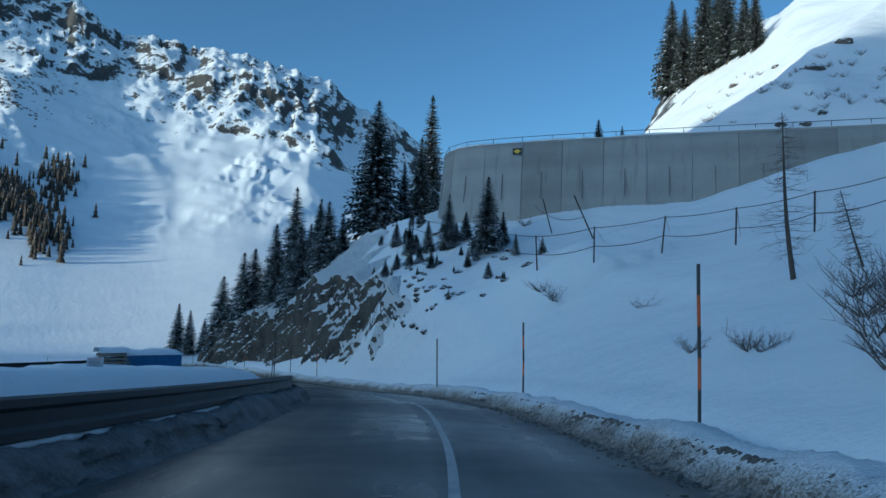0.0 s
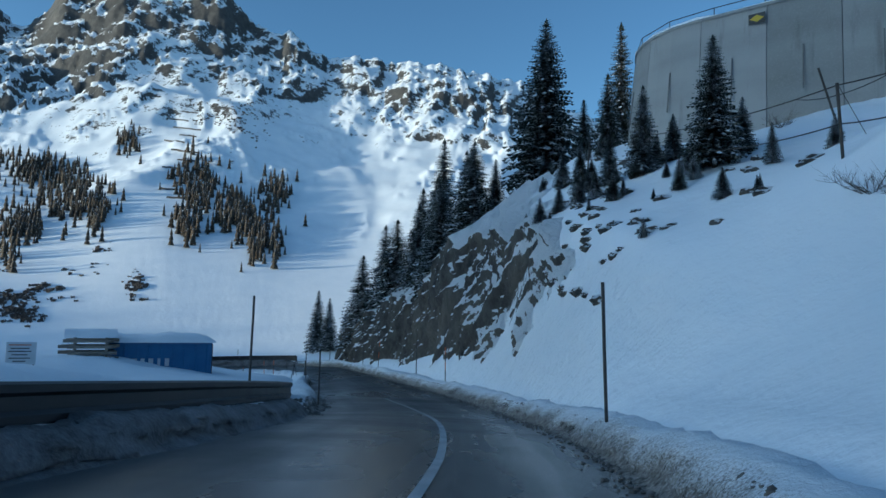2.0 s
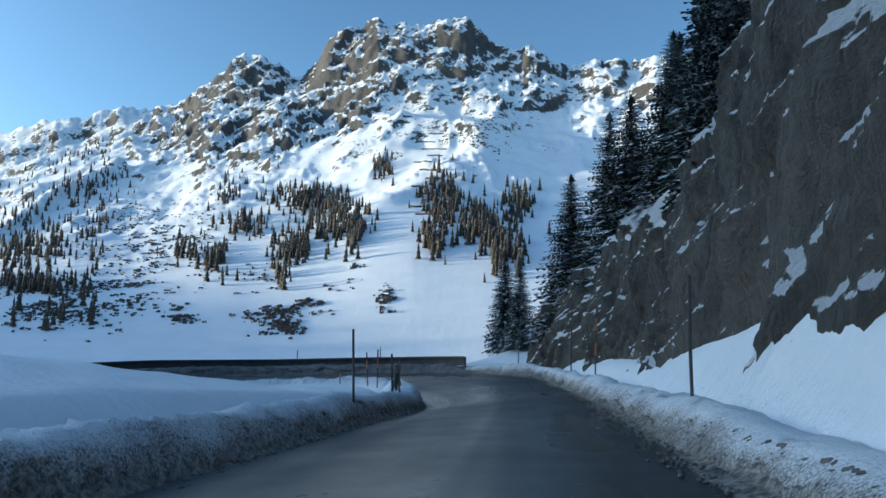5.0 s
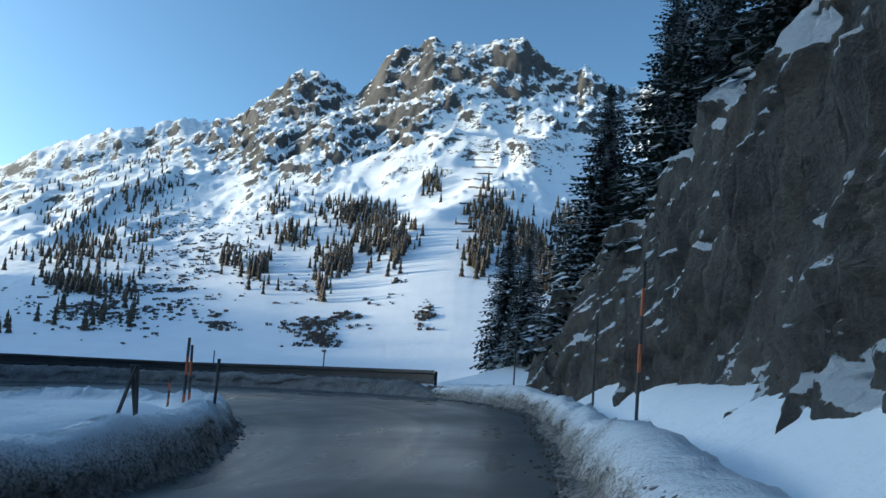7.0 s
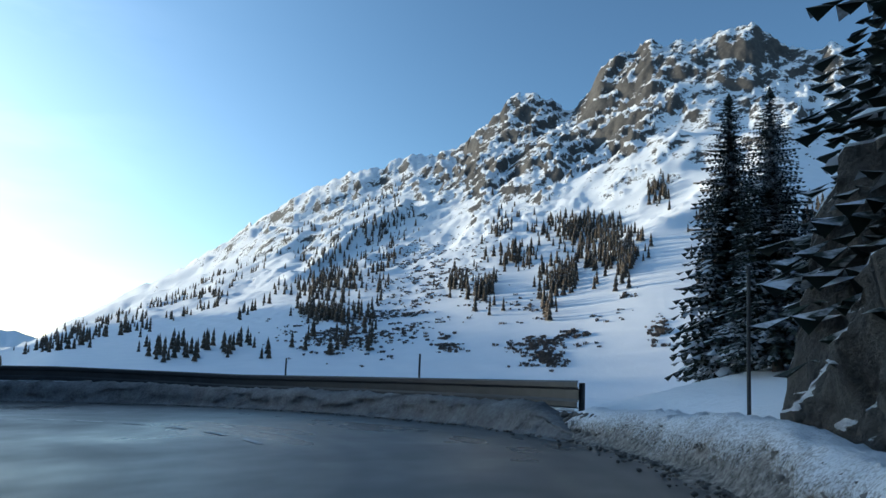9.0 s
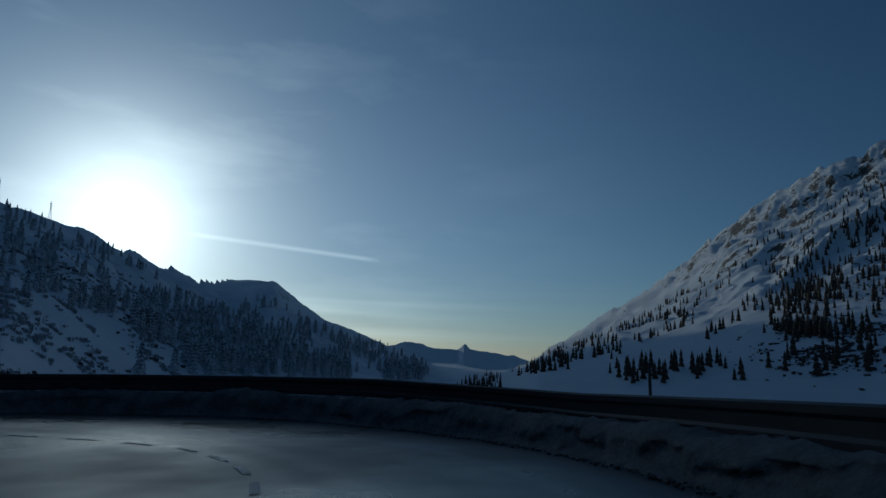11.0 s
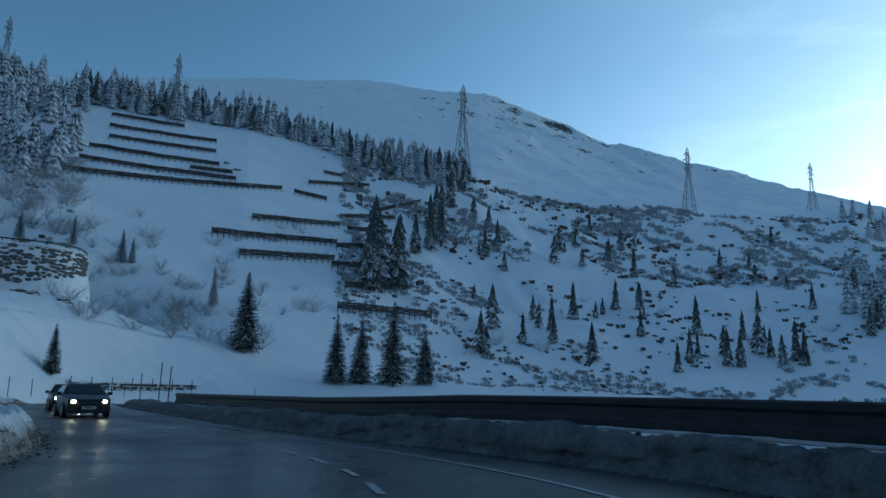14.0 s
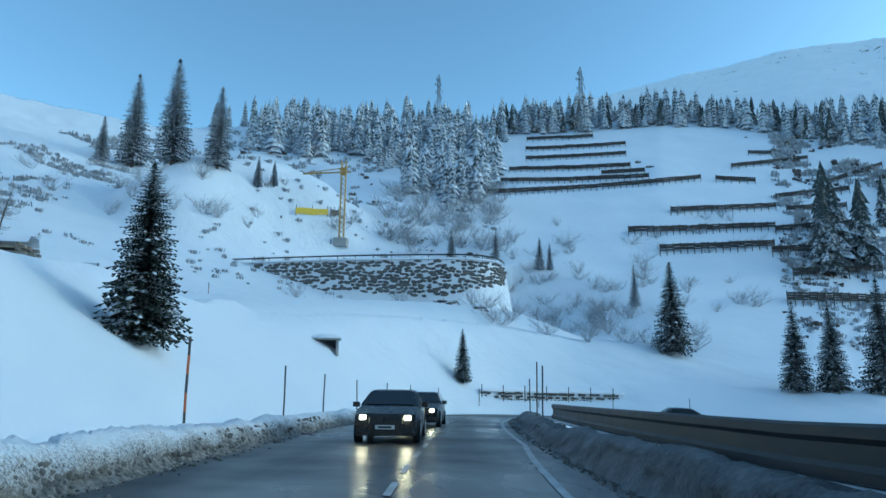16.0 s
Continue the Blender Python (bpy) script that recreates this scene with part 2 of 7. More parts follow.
def needle_material(name, green, brown, snow):
    """Conifer foliage with rime and snow on what faces up."""
    m = material(name, green, 0.75)
    k = Net(m)
    island = k.pos.outputs["Random Per Island"]
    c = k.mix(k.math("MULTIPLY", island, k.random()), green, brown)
    c = k.mix(k.ramp(k.noise(2.5, 3), 0.35, 0.7), c, tuple(0.55 * v for v in green))
    top = k.math("ADD", k.math("MULTIPLY", k.math("ABSOLUTE", k.up(), 0.0), 0.45), k.math("MULTIPLY", k.noise(1.3, 5, 0.7), 0.9))
    k.colour(k.mix(k.ramp(top, snow, snow + 0.16), c, (0.78, 0.8, 0.84)))
    return m


def rock_material():
    m = material("schist", (0.2, 0.18, 0.16), 0.85)
    k = Net(m)
    v = k.vec((1.0, 1.0, 0.55))
    a, b, c3 = k.noise(0.35, 8, 0.7, v), k.noise(2.2, 8, 0.7, v), k.noise(14.0, 5, 0.65)
    c = k.mix(k.ramp(a, 0.35, 0.65), (0.034, 0.032, 0.031), (0.19, 0.165, 0.138))
    c = k.mix(k.ramp(b, 0.45, 0.75, 0, 0.6), c, (0.22, 0.20, 0.17))
    c = k.mix(k.ramp(c3, 0.5, 0.8, 0, 0.5), c, (0.09, 0.075, 0.055))
    bed = k.n.new("ShaderNodeMapping")
    bed.vector_type = "TEXTURE"
    bed.inputs["Rotation"].default_value = (radians(-48), 0, radians(26))
    bed.inputs["Scale"].default_value = (1.0, 2.3, 0.75)
    k.l.new(k.pos.outputs["Position"], bed.inputs["Vector"])
    seat = k.math("ADD", k.math("MULTIPLY", k.up(), 0.85), k.math("MULTIPLY", k.noise(1.15, 9, 0.72, bed.outputs["Vector"]), 1.05))
    # the snow lies thicker where the face eases back
    lay = k.n.new("ShaderNodeUVMap")
    ease = k.n.new("ShaderNodeSeparateXYZ")
    k.l.new(lay.outputs["UV"], ease.inputs[0])
    seat = k.math("ADD", seat, k.math("MULTIPLY", ease.outputs["X"], 0.36))
    k.colour(k.mix(k.ramp(seat, 0.985, 1.015), c, SNOW))
    crack = k.n.new("ShaderNodeTexVoronoi")
    crack.feature = "DISTANCE_TO_EDGE"
    crack.inputs["Scale"].default_value = 1.5
    warp = k.n.new("ShaderNodeVectorMath")
    warp.operation = "MULTIPLY_ADD"
    warp.inputs[1].default_value = (0.9, 0.9, 0.9)
    turb = k.n.new("ShaderNodeTexNoise")
    turb.inputs["Scale"].default_value, turb.inputs["Detail"].default_value = 0.9, 6.0
    k.l.new(v, turb.inputs["Vector"])
    k.l.new(turb.outputs["Color"], warp.inputs[0])
    k.l.new(k.vec((1.0, 1.0, 0.32)), warp.inputs[2])
    k.l.new(warp.outputs["Vector"], crack.inputs["Vector"])
    gap = k.ramp(crack.outputs["Distance"], 0.0, 0.09)
    k.bump(k.math("ADD", k.math("MULTIPLY", gap, 0.2), k.math("ADD", k.math("MULTIPLY", b, 0.8), k.math("MULTIPLY", c3, 0.35))), 1.0, 0.5)
    return m


M_SNOW, M_BANK, M_ASPHALT, M_ROCK = snow_material(), bank_material(), asphalt_material(), rock_material()
M_GRIT = mottled("gritty_slush", (0.03, 0.029, 0.028), (0.24, 0.24, 0.245), 0.8, 0, 1.5, 12, 0.8, 0.08, True)
M_CRUMB = mottled("brown_slush", (0.045, 0.038, 0.032), (0.22, 0.205, 0.19), 0.8, 0, 3.0, 20, 0.6, 0.03, True)
M_PURESNOW = mottled("fresh_snow", (0.82, 0.84, 0.87), (0.88, 0.89, 0.91), 0.75, 0, 2.0, 14.0, 0.4, 0.05)
M_PAINT = mottled("road_paint", (0.5, 0.5, 0.5), (0.26, 0.26, 0.27), 0.5, 0, 1.6, 30, 0.1, 0.003, True)
M_STEEL = mottled("galvanised_steel", (0.022, 0.023, 0.025), (0.06, 0.06, 0.062), 0.5, 0.4, 1.5, 25, 0.1, 0.004, True)
M_DARKSTEEL = mottled("weathered_steel", (0.035, 0.03, 0.028), (0.09, 0.075, 0.06), 0.65, 0.4, 4, 30, 0.2, 0.005)
M_CONCRETE = concrete_material()
M_STONE = mottled("wall_stone", (0.06, 0.058, 0.055), (0.22, 0.205, 0.185), 0.85, 0, 2, 14, 0.6, 0.04, True)
M_SEAM = mottled("stained_joint", (0.12, 0.118, 0.115), (0.2, 0.195, 0.19), 0.9, 0, 1.5, 12, 0.3, 0.01, True)
M_ICE = mottled("frozen_rim", (0.3, 0.31, 0.32), (0.72, 0.74, 0.77), 0.5, 0, 2.5, 14, 0.4, 0.02, True)
M_PYLON = mottled("pale_lattice_steel", (0.13, 0.135, 0.14), (0.24, 0.245, 0.25), 0.6, 0.3, 1.0, 8, 0.1, 0.01, True)
M_BARK = mottled("bark", (0.05, 0.038, 0.03), (0.13, 0.105, 0.085), 0.9, 0, 4, 25, 0.6, 0.02)
M_TWIG = mottled("bare_twigs", (0.055, 0.042, 0.035), (0.16, 0.13, 0.11), 0.85, 0, 3, 20, 0.2, 0.01, True)
M_FROSTTWIG = mottled("frosted_twigs", (0.17, 0.165, 0.165), (0.6, 0.62, 0.65), 0.85, 0, 0.8, 12, 0.2, 0.01, True)
M_WOOD = mottled("grey_boards", (0.16, 0.13, 0.10), (0.34, 0.30, 0.25), 0.8, 0, 3, 22, 0.4, 0.01)
M_BARRIER = mottled("barrier_timber", (0.03, 0.026, 0.024), (0.10, 0.085, 0.075), 0.85, 0, 0.8, 6, 0.3, 0.02, True)
M_BLUE = mottled("blue_sheet", (0.02, 0.10, 0.24), (0.05, 0.17, 0.34), 0.45, 0, 1.5, 20, 0.2, 0.01)
M_BLACK = mottled("black_plastic", (0.012, 0.012, 0.014), (0.03, 0.03, 0.032), 0.5, 0, 4, 30, 0.1, 0.003)
M_ORANGE = mottled("orange_band", (0.42, 0.09, 0.03), (0.6, 0.16, 0.05), 0.55, 0, 6, 40, 0.1, 0.003)
M_POLE = mottled("stained_pole", (0.03, 0.028, 0.028), (0.1, 0.09, 0.08), 0.7, 0, 5, 40, 0.2, 0.004)
M_YELLOW = mottled("yellow_cloth", (0.62, 0.42, 0.03), (0.72, 0.52, 0.06), 0.7, 0, 2, 15, 0.2, 0.02)
M_WHITE = mottled("white_board", (0.55, 0.56, 0.57), (0.68, 0.69, 0.7), 0.6, 0, 3, 25, 0.05, 0.002)
M_CRANE = mottled("crane_paint", (0.42, 0.24, 0.06), (0.55, 0.36, 0.12), 0.55, 0.1, 2, 20, 0.1, 0.005)
M_CARDARK = mottled("dark_car_paint", (0.012, 0.012, 0.014), (0.03, 0.028, 0.027), 0.28, 0.3, 1.2, 30, 0.05, 0.002)
M_CARSILVER = mottled("silver_car_paint", (0.06, 0.065, 0.07), (0.10, 0.105, 0.11), 0.3, 0.6, 1.2, 30, 0.05, 0.002)
M_GLASS = material("dark_glass", (0.015, 0.018, 0.02), 0.06)
M_RUBBER = mottled("tyre_rubber", (0.015, 0.015, 0.015), (0.04, 0.04, 0.04), 0.85, 0, 8, 40, 0.3, 0.005)
M_RIM = material("alloy", (0.45, 0.45, 0.46), 0.3, 0.9)
M_FIR = needle_material("fir_needles", (0.022, 0.036, 0.024), (0.05, 0.045, 0.028), 0.8)
# far needles: warm low sunlight is put into the brown
M_FIRFAR = needle_material("sun_tinted_fir_needles", (0.042, 0.035, 0.022), (0.19, 0.105, 0.05), 0.86)
M_FIRRIME = needle_material("rimed_fir_needles", (0.035, 0.05, 0.045), (0.075, 0.075, 0.065), 0.59)
M_LAMP = material("headlamp_glass", (0.9, 0.9, 0.85), 0.2)
M_LAMP.node_tree.nodes["Principled BSDF"].inputs["Emission Color"].default_value = (1.0, 0.88, 0.62, 1)
M_LAMP.node_tree.nodes["Principled BSDF"].inputs["Emission Strength"].default_value = 38.0


# ---- numbers that shape the land ----
def hash2(ix, iy, seed):
    h = (ix * 374761393 + iy * 668265263 + seed * 974634777) & 0xFFFFFFFF
    h = ((h ^ (h >> 13)) * 1274126177) & 0xFFFFFFFF
    return ((h ^ (h >> 16)) & 0xFFFF) / 65535.0


def vnoise(x, y, seed=0):
    ix, iy = np.floor(x).astype(np.int64), np.floor(y).astype(np.int64)
    fx, fy = x - ix, y - iy
    fx, fy = fx * fx * fx * (fx * (fx * 6 - 15) + 10), fy * fy * fy * (fy * (fy * 6 - 15) + 10)
    a, b, c, d = hash2(ix, iy, seed), hash2(ix + 1, iy, seed), hash2(ix, iy + 1, seed), hash2(ix + 1, iy + 1, seed)
    return (a * (1 - fx) + b * fx) * (1 - fy) + (c * (1 - fx) + d * fx) * fy


def fbm(x, y, octaves=5, seed=0, gain=0.5):
    total, amp, norm_ = 0.0, 1.0, 0.0
    for o in range(octaves):
        total = total + amp * (vnoise(x * 2.03**o + 17.3 * o, y * 2.03**o - 9.1 * o, seed + o) - 0.5) * 2
        norm_, amp = norm_ + amp, amp * gain
    return total / norm_


def ridged(x, y, octaves=5, seed=0, gain=0.55):
    total, amp, norm_ = 0.0, 1.0, 0.0
    for o in range(octaves):
        total = total + amp * (1 - np.abs(vnoise(x * 2.07**o + 5.7 * o, y * 2.07**o + 3.3 * o, seed + o) * 2 - 1))
        norm_, amp = norm_ + amp, amp * gain
    return total / norm_


def smooth(v, lo, hi):
    t = np.clip((v - lo) / (hi - lo), 0, 1)
    return t * t * (3 - 2 * t)


def spline(points, per=12):
    """Points along a Catmull-Rom curve through the given ones."""
    p = np.array(points, float)
    p = np.vstack([2 * p[0] - p[1], p, 2 * p[-1] - p[-2]])
    t = np.linspace(0, 1, per, endpoint=False)[:, None]
    parts = []
    for i in range(1, len(p) - 2):
        a, b, c, d = p[i - 1], p[i], p[i + 1], p[i + 2]
        parts.append(0.5 * (2 * b + (c - a) * t + (2 * a - 5 * b + 4 * c - d) * t**2 + (3 * b - a - 3 * c + d) * t**3))
    return np.vstack(parts + [p[-2:-1]])


# the road's two edges, station by station down the hill, and its height
INNER = [(-4.9, -24), (-4.7, -16), (-4.4, -7), (-4, 4), (-4, 14), (-4.9, 26), (-7.2, 37), (-10.4, 45.5), (-14.4, 53.6), (-18.8, 61.5),
         (-22.8, 69), (-26, 75.4), (-30.6, 79.7), (-35.7, 82.2), (-41, 81), (-44.7, 76.8), (-45.9, 71.3), (-46, 66), (-44.4, 61),
         (-41.5, 55.5), (-37, 47.5), (-32.5, 38.5), (-28.3, 28), (-25, 15), (-27, 3.5), (-36, -4.5), (-52, -9), (-75, -10)]
OUTER = [(3.4, -24), (3.7, -16), (3.9, -7), (3.7, 4), (3.4, 14), (2.2, 26), (-0.5, 37.8), (-3.75, 47.25), (-8.3, 57.35), (-13.8, 66.8),
         (-19.1, 75.3), (-24.4, 83.0), (-29.8, 89.4), (-38, 92.6), (-47.5, 91), (-54.8, 86.6), (-59, 79.5), (-58.8, 71.5), (-55.8, 64),
         (-51.5, 57), (-46, 47), (-40.7, 36.5), (-36, 26), (-32.5, 15.5), (-33.5, 9.5), (-39.5, 4), (-53, -1), (-75, -2)]
LEVEL = [1.3, 0.68, -0.02, -0.9, -1.68, -2.62, -3.66, -4.62, -5.46, -6.12, -6.62, -7.05, -7.28, -7.63, -8.05, -8.44, -8.69, -8.85,
         -9.03, -9.25, -9.55, -9.85, -10.2, -10.65, -11.1, -11.6, -12.1, -13]
# fall of the road's surface across its width, rising outward through the bend
TILT = [0, 0, 0, 0, 0, 0, 0, 0, 0.01, 0.03, 0.045, 0.045, 0.04, 0.025, 0.012, 0.01, 0.01, 0.008, 0.004, 0, 0, 0, 0, 0, 0, 0, 0, 0]
edge_in, edge_out = spline(INNER), spline(OUTER)
level = spline([(v, 0) for v in LEVEL])[:, 0]
tilt = spline([(v, 0) for v in TILT])[:, 0]
middle = (edge_in + edge_out) / 2
N_ST = len(middle)
STATION = np.arange(N_ST) / 12.0
away = edge_out - edge_in
HALF = np.linalg.norm(away, axis=1) / 2
away = away / np.linalg.norm(away, axis=1)[:, None]

# the concrete wall's line, seen from above, and its top
WALL = [(9, 96), (3.5, 84), (0.2, 75.5), (1.6, 70.2), (7.3, 67), (16, 63.8), (26, 60.4), (37, 57), (52, 52), (75, 43)]
wall_line = spline(WALL, 10)
WALL_TOP = 17.6


def near_line(x, y, line):
    """Distance to a line, and the number of its nearest point."""
    best, at = np.full(len(x), 1e9), np.zeros(len(x), int)
    for s in range(0, len(x), 20000):
        d = (x[s : s + 20000, None] - line[None, :, 0]) ** 2 + (y[s : s + 20000, None] - line[None, :, 1]) ** 2
        k = d.argmin(1)
        at[s : s + 20000], best[s : s + 20000] = k, d[np.arange(len(k)), k]
    return np.sqrt(best), at


def bearing(x, y, cx, cy):
    return np.degrees(np.arctan2(-(x - cx), y - cy)), np.hypot(x - cx, y - cy)


# crest of the massif north of the valley: bearing, elevation
CREST = [(-20, 9), (-8, 11), (0, 13.6), (2, 14.6), (4.3, 16.2), (7.3, 17.8), (9.3, 19.2), (12, 19.6), (14.5, 20.6), (18, 21), (22.5, 20.9), (27, 21.1),
         (30.2, 22.6), (32.3, 22.4), (34.2, 23.0), (35.7, 24.2), (37.9, 24.8), (40.2, 24.3), (41.3, 24.1), (42.4, 24.3), (43.4, 24.8), (44.4, 23.9), (45.8, 23.1), (47.6, 22.0), (48.6, 20.6), (49.9, 19.3), (51.4, 20.0),
         (53.2, 20.9), (56.4, 18.9), (59, 17.1), (61.3, 15.8), (63.5, 15.9), (66, 14.5), (68, 14.3), (70, 13.4), (73, 11.5), (75.2, 9.9), (78, 7.6), (80.2, 6),
         (84.4, 3.8), (88.5, 0.8), (92, -1.6), (96, -3.2), (110, -4)]
CREST_FAR = [(-20, 1150), (0, 1230), (12, 1260), (24, 1290), (30, 1340), (36, 1430), (42, 1530), (46, 1600), (54, 1750), (66, 2000), (78, 2400), (88, 2800), (96, 3200), (110, 3200)]
# spurs that stand out from the massif: bearing, elevation, distance
SPUR_LONG = [(76, 0.2, 700), (69.8, 2.1, 750), (63.3, 4.0, 810), (59.4, 5.2, 850), (55.3, 6.8, 900), (52.3, 9.1, 940), (49.1, 11.2, 980), (44.5, 12.2, 1030), (41.6, 13.5, 1070), (38.3, 15.7, 1130), (36.6, 17.6, 1190)]
SPUR_WOOD = [(43.7, -2.1, 440), (42, 0.8, 520), (40.3, 3.8, 595), (39.4, 6.2, 650), (39.4, 8.6, 720), (38.7, 11.4, 830), (37.3, 13.0, 920), (36.6, 17.4, 1180)]
SPUR_EAST = [(29.6, 6.0, 660), (30.3, 7.9, 720), (32, 9.4, 790), (34.4, 10.8, 860), (37.3, 13.0, 960)]
SPUR_CONE = [(34.5, -1.8, 405), (31.7, -0.2, 435), (29.9, 1.7, 470), (28.2, 3.4, 505), (27.1, 4.9, 535), (28.6, 5.6, 590)]
SPUR_SUN = [(27.6, 9.6, 790), (26.4, 11.4, 835), (24.4, 13.0, 900), (21.5, 14.6, 1000), (19, 16, 1100), (16, 18, 1220)]
SPUR_SUN_LOW = [(20.6, 7.6, 760), (20.4, 9.6, 810), (19.6, 12, 890), (18.4, 14.4, 1020)]
SPUR_WEST = [(81, -0.8, 900), (77.2, 0.6, 960), (72.7, 4.4, 1060), (70.1, 6.9, 1140), (67.4, 9.4, 1230), (63.6, 11.9, 1340)]
# elevation from which bare crags break through, by bearing
CRAG_FROM = [(-20, 9), (0, 11.5), (10, 13.5), (20, 15), (28, 16.5), (36, 18.6), (42.5, 18.6), (44.5, 15.6), (48, 14.4), (52, 12.6), (57, 12), (60, 12.2), (66, 11.6), (75, 7.5), (90, 2), (110, 0)]
MC = (-12.0, 58.0)
HC = (-51.0, 72.0)
# southern and south-western hillside: bearing, elevation of its shoulder, distance of it, elevation and distance of the ridge behind
HILL = [(88, -3.6, 2600, -4, 2900), (95, -3.0, 2600, -2.8, 2900), (100, -0.6, 2700, -0.4, 2900), (105, 1.4, 2750, 1.5, 2900), (108, 2.5, 2800, 2.6, 2950), (110.6, 4.2, 2800, 4.2, 2950),
        (112.3, 5.6, 2800, 5.4, 2950), (116, 5.2, 2700, 5.4, 2900), (118.5, 4.6, 1500, 5.5, 1900), (122.5, 6.3, 1150, 6.8, 1500), (126, 7.6, 950, 8.2, 1250), (131, 9.2, 800, 9.6, 1150),
        (141, 12.6, 600, 13.1, 1100), (150, 13.1, 480, 16.2, 1150), (160, 14.6, 430, 19.7, 1150), (170, 16.8, 380, 23.6, 1150)]
HILL_SOUTH = [(180, 18.0, 350, 24.2, 1150), (190, 20.2, 345, 23.3, 1150), (200, 20.4, 340, 21.7, 1100), (210, 20.6, 340, 19.9, 700), (220, 20.4, 340, 19.2, 700),
              (230, 18.4, 300, 17, 600), (243, 19.2, 280, 17, 600), (255, 19, 260, 17, 600), (275, 17, 230, 16, 600)]
HILL = np.array(HILL + HILL_SOUTH)


def tent(x, y, line, steep, centre):
    """Height of a spur that falls off on both sides of its crest line."""
    pts = np.array([(centre[0] - r * math.sin(radians(b)), centre[1] + r * math.cos(radians(b)), -4 + r * math.tan(radians(e))) for b, e, r in line])
    pts = spline(pts, 8)
    d, at = near_line(x, y, pts[:, :2])
    return pts[at, 2] - steep * d


def massif(x, y):
    b, r = bearing(x, y, *MC)
    b = np.where(b < -150, b + 360, b)
    crest = np.array(CREST)
    far = np.array(CREST_FAR)
    wide_b, wide_e = np.arange(-20, 111, 1.0), np.interp(np.arange(-20, 111, 1.0), crest[:, 0], crest[:, 1])
    soft_e = np.convolve(np.pad(wide_e, 4, mode="edge"), np.ones(9) / 9, "valid")
    d = np.interp(b, far[:, 0], far[:, 1])
    r0 = np.interp(b, [0, 15, 60, 90], [260, 285, 380, 460])
    t = (r - r0) / (d - r0)
    up = np.clip(t, 0, 1)
    jag = (0.55 * fbm(b * 0.8, b * 0, 4, 41) + 0.35) * smooth(b, -5, 5) * (1 - 0.6 * smooth(b, 60, 75))
    body = np.tan(np.radians(np.interp(b, wide_b, soft_e)))
    sharp = np.tan(np.radians(np.interp(b, crest[:, 0], crest[:, 1]) + jag))
    top = -4 + d * (body + (sharp - body) * smooth(up, 0.62, 0.97))
    z = -24 + (top + 24) * (0.6 * up**1.8 + 0.4 * up)
    lo = np.interp(b, [q[0] for q in CRAG_FROM], [q[1] for q in CRAG_FROM])
    wx, wy = x + 70 * fbm(x / 210, y / 210, 3, 3), y + 70 * fbm(x / 210, y / 210, 3, 7)
    # smooth aprons with shallow couloirs down the fall line
    z = z + smooth(up, 0.08, 0.5) * (34 * (ridged(wx / 330, wy / 330, 3, 13, 0.4) - 0.62) + 8 * fbm(x / 95, y / 95, 4, 23))
    z = z + smooth(up, 0.2, 0.6) * 22 * (ridged(b / 4.6 + 0.9 * fbm(x / 170, y / 170, 4, 3), up * 1.6, 2, 11) - 0.6) * (0.5 + smooth(fbm(x / 150, y / 150, 3, 17), -0.15, 0.25))
    mask = smooth(r, 330, 430)
    for line, steep in ((SPUR_LONG, 0.6), (SPUR_WOOD, 0.68), (SPUR_EAST, 0.75), (SPUR_CONE, 0.8), (SPUR_SUN, 0.72), (SPUR_SUN_LOW, 0.8), (SPUR_WEST, 0.55)):
        s = tent(x, y, line, steep, MC) + 7 * (ridged(wx / 75, wy / 75, 4, 37) - 0.55)
        z = np.where((s > z) & (t < 1), z + (s - z) * mask, z)
    # crags: ribs along the fall line, cut by gullies and ledges
    el = np.degrees(np.arctan2(z + 4, r)) + 1.1 * fbm(x / 85, y / 85, 4, 43)
    crag = smooth(el, lo - 0.5, lo + 1.1) * (1 - 0.35 * smooth(up, 0.94, 1.0)) * smooth(r, 500, 650)
    arc = np.radians(b) * 1400 + 60 * fbm(x / 60, y / 60, 4, 31)
    bold = 0.75 + 0.6 * smooth(b, 40, 46) * (1 - smooth(b, 59, 64))
    z = z + crag * bold * (34 * (ridged(arc / 74 + r / 420, r / 260, 3, 29, 0.5) - 0.55) + 22 * (ridged(wx / 50, wy / 50, 4, 33, 0.6) - 0.58) + 11 * (ridged(x / 21, y / 21, 3, 35, 0.6) - 0.55))
    # scattered outcrops below them, and stony ground on the western aprons
    spot = smooth(fbm(x / 55, y / 55, 4, 47), 0.1, 0.28) * smooth(up, 0.25, 0.45) * (1 - crag)
    z = z + spot * 13 * (ridged(x / 24, y / 24, 4, 49, 0.6) - 0.45)
    z = z + smooth(b, 50, 58) * (1 - crag) * smooth(r, 600, 750) * 2.6 * (ridged(x / 15, y / 15, 3, 53) - 0.5)
    z = np.where(t > 1, np.minimum(z, top - (t - 1) * (d - r0) * 0.62), z)
    return z


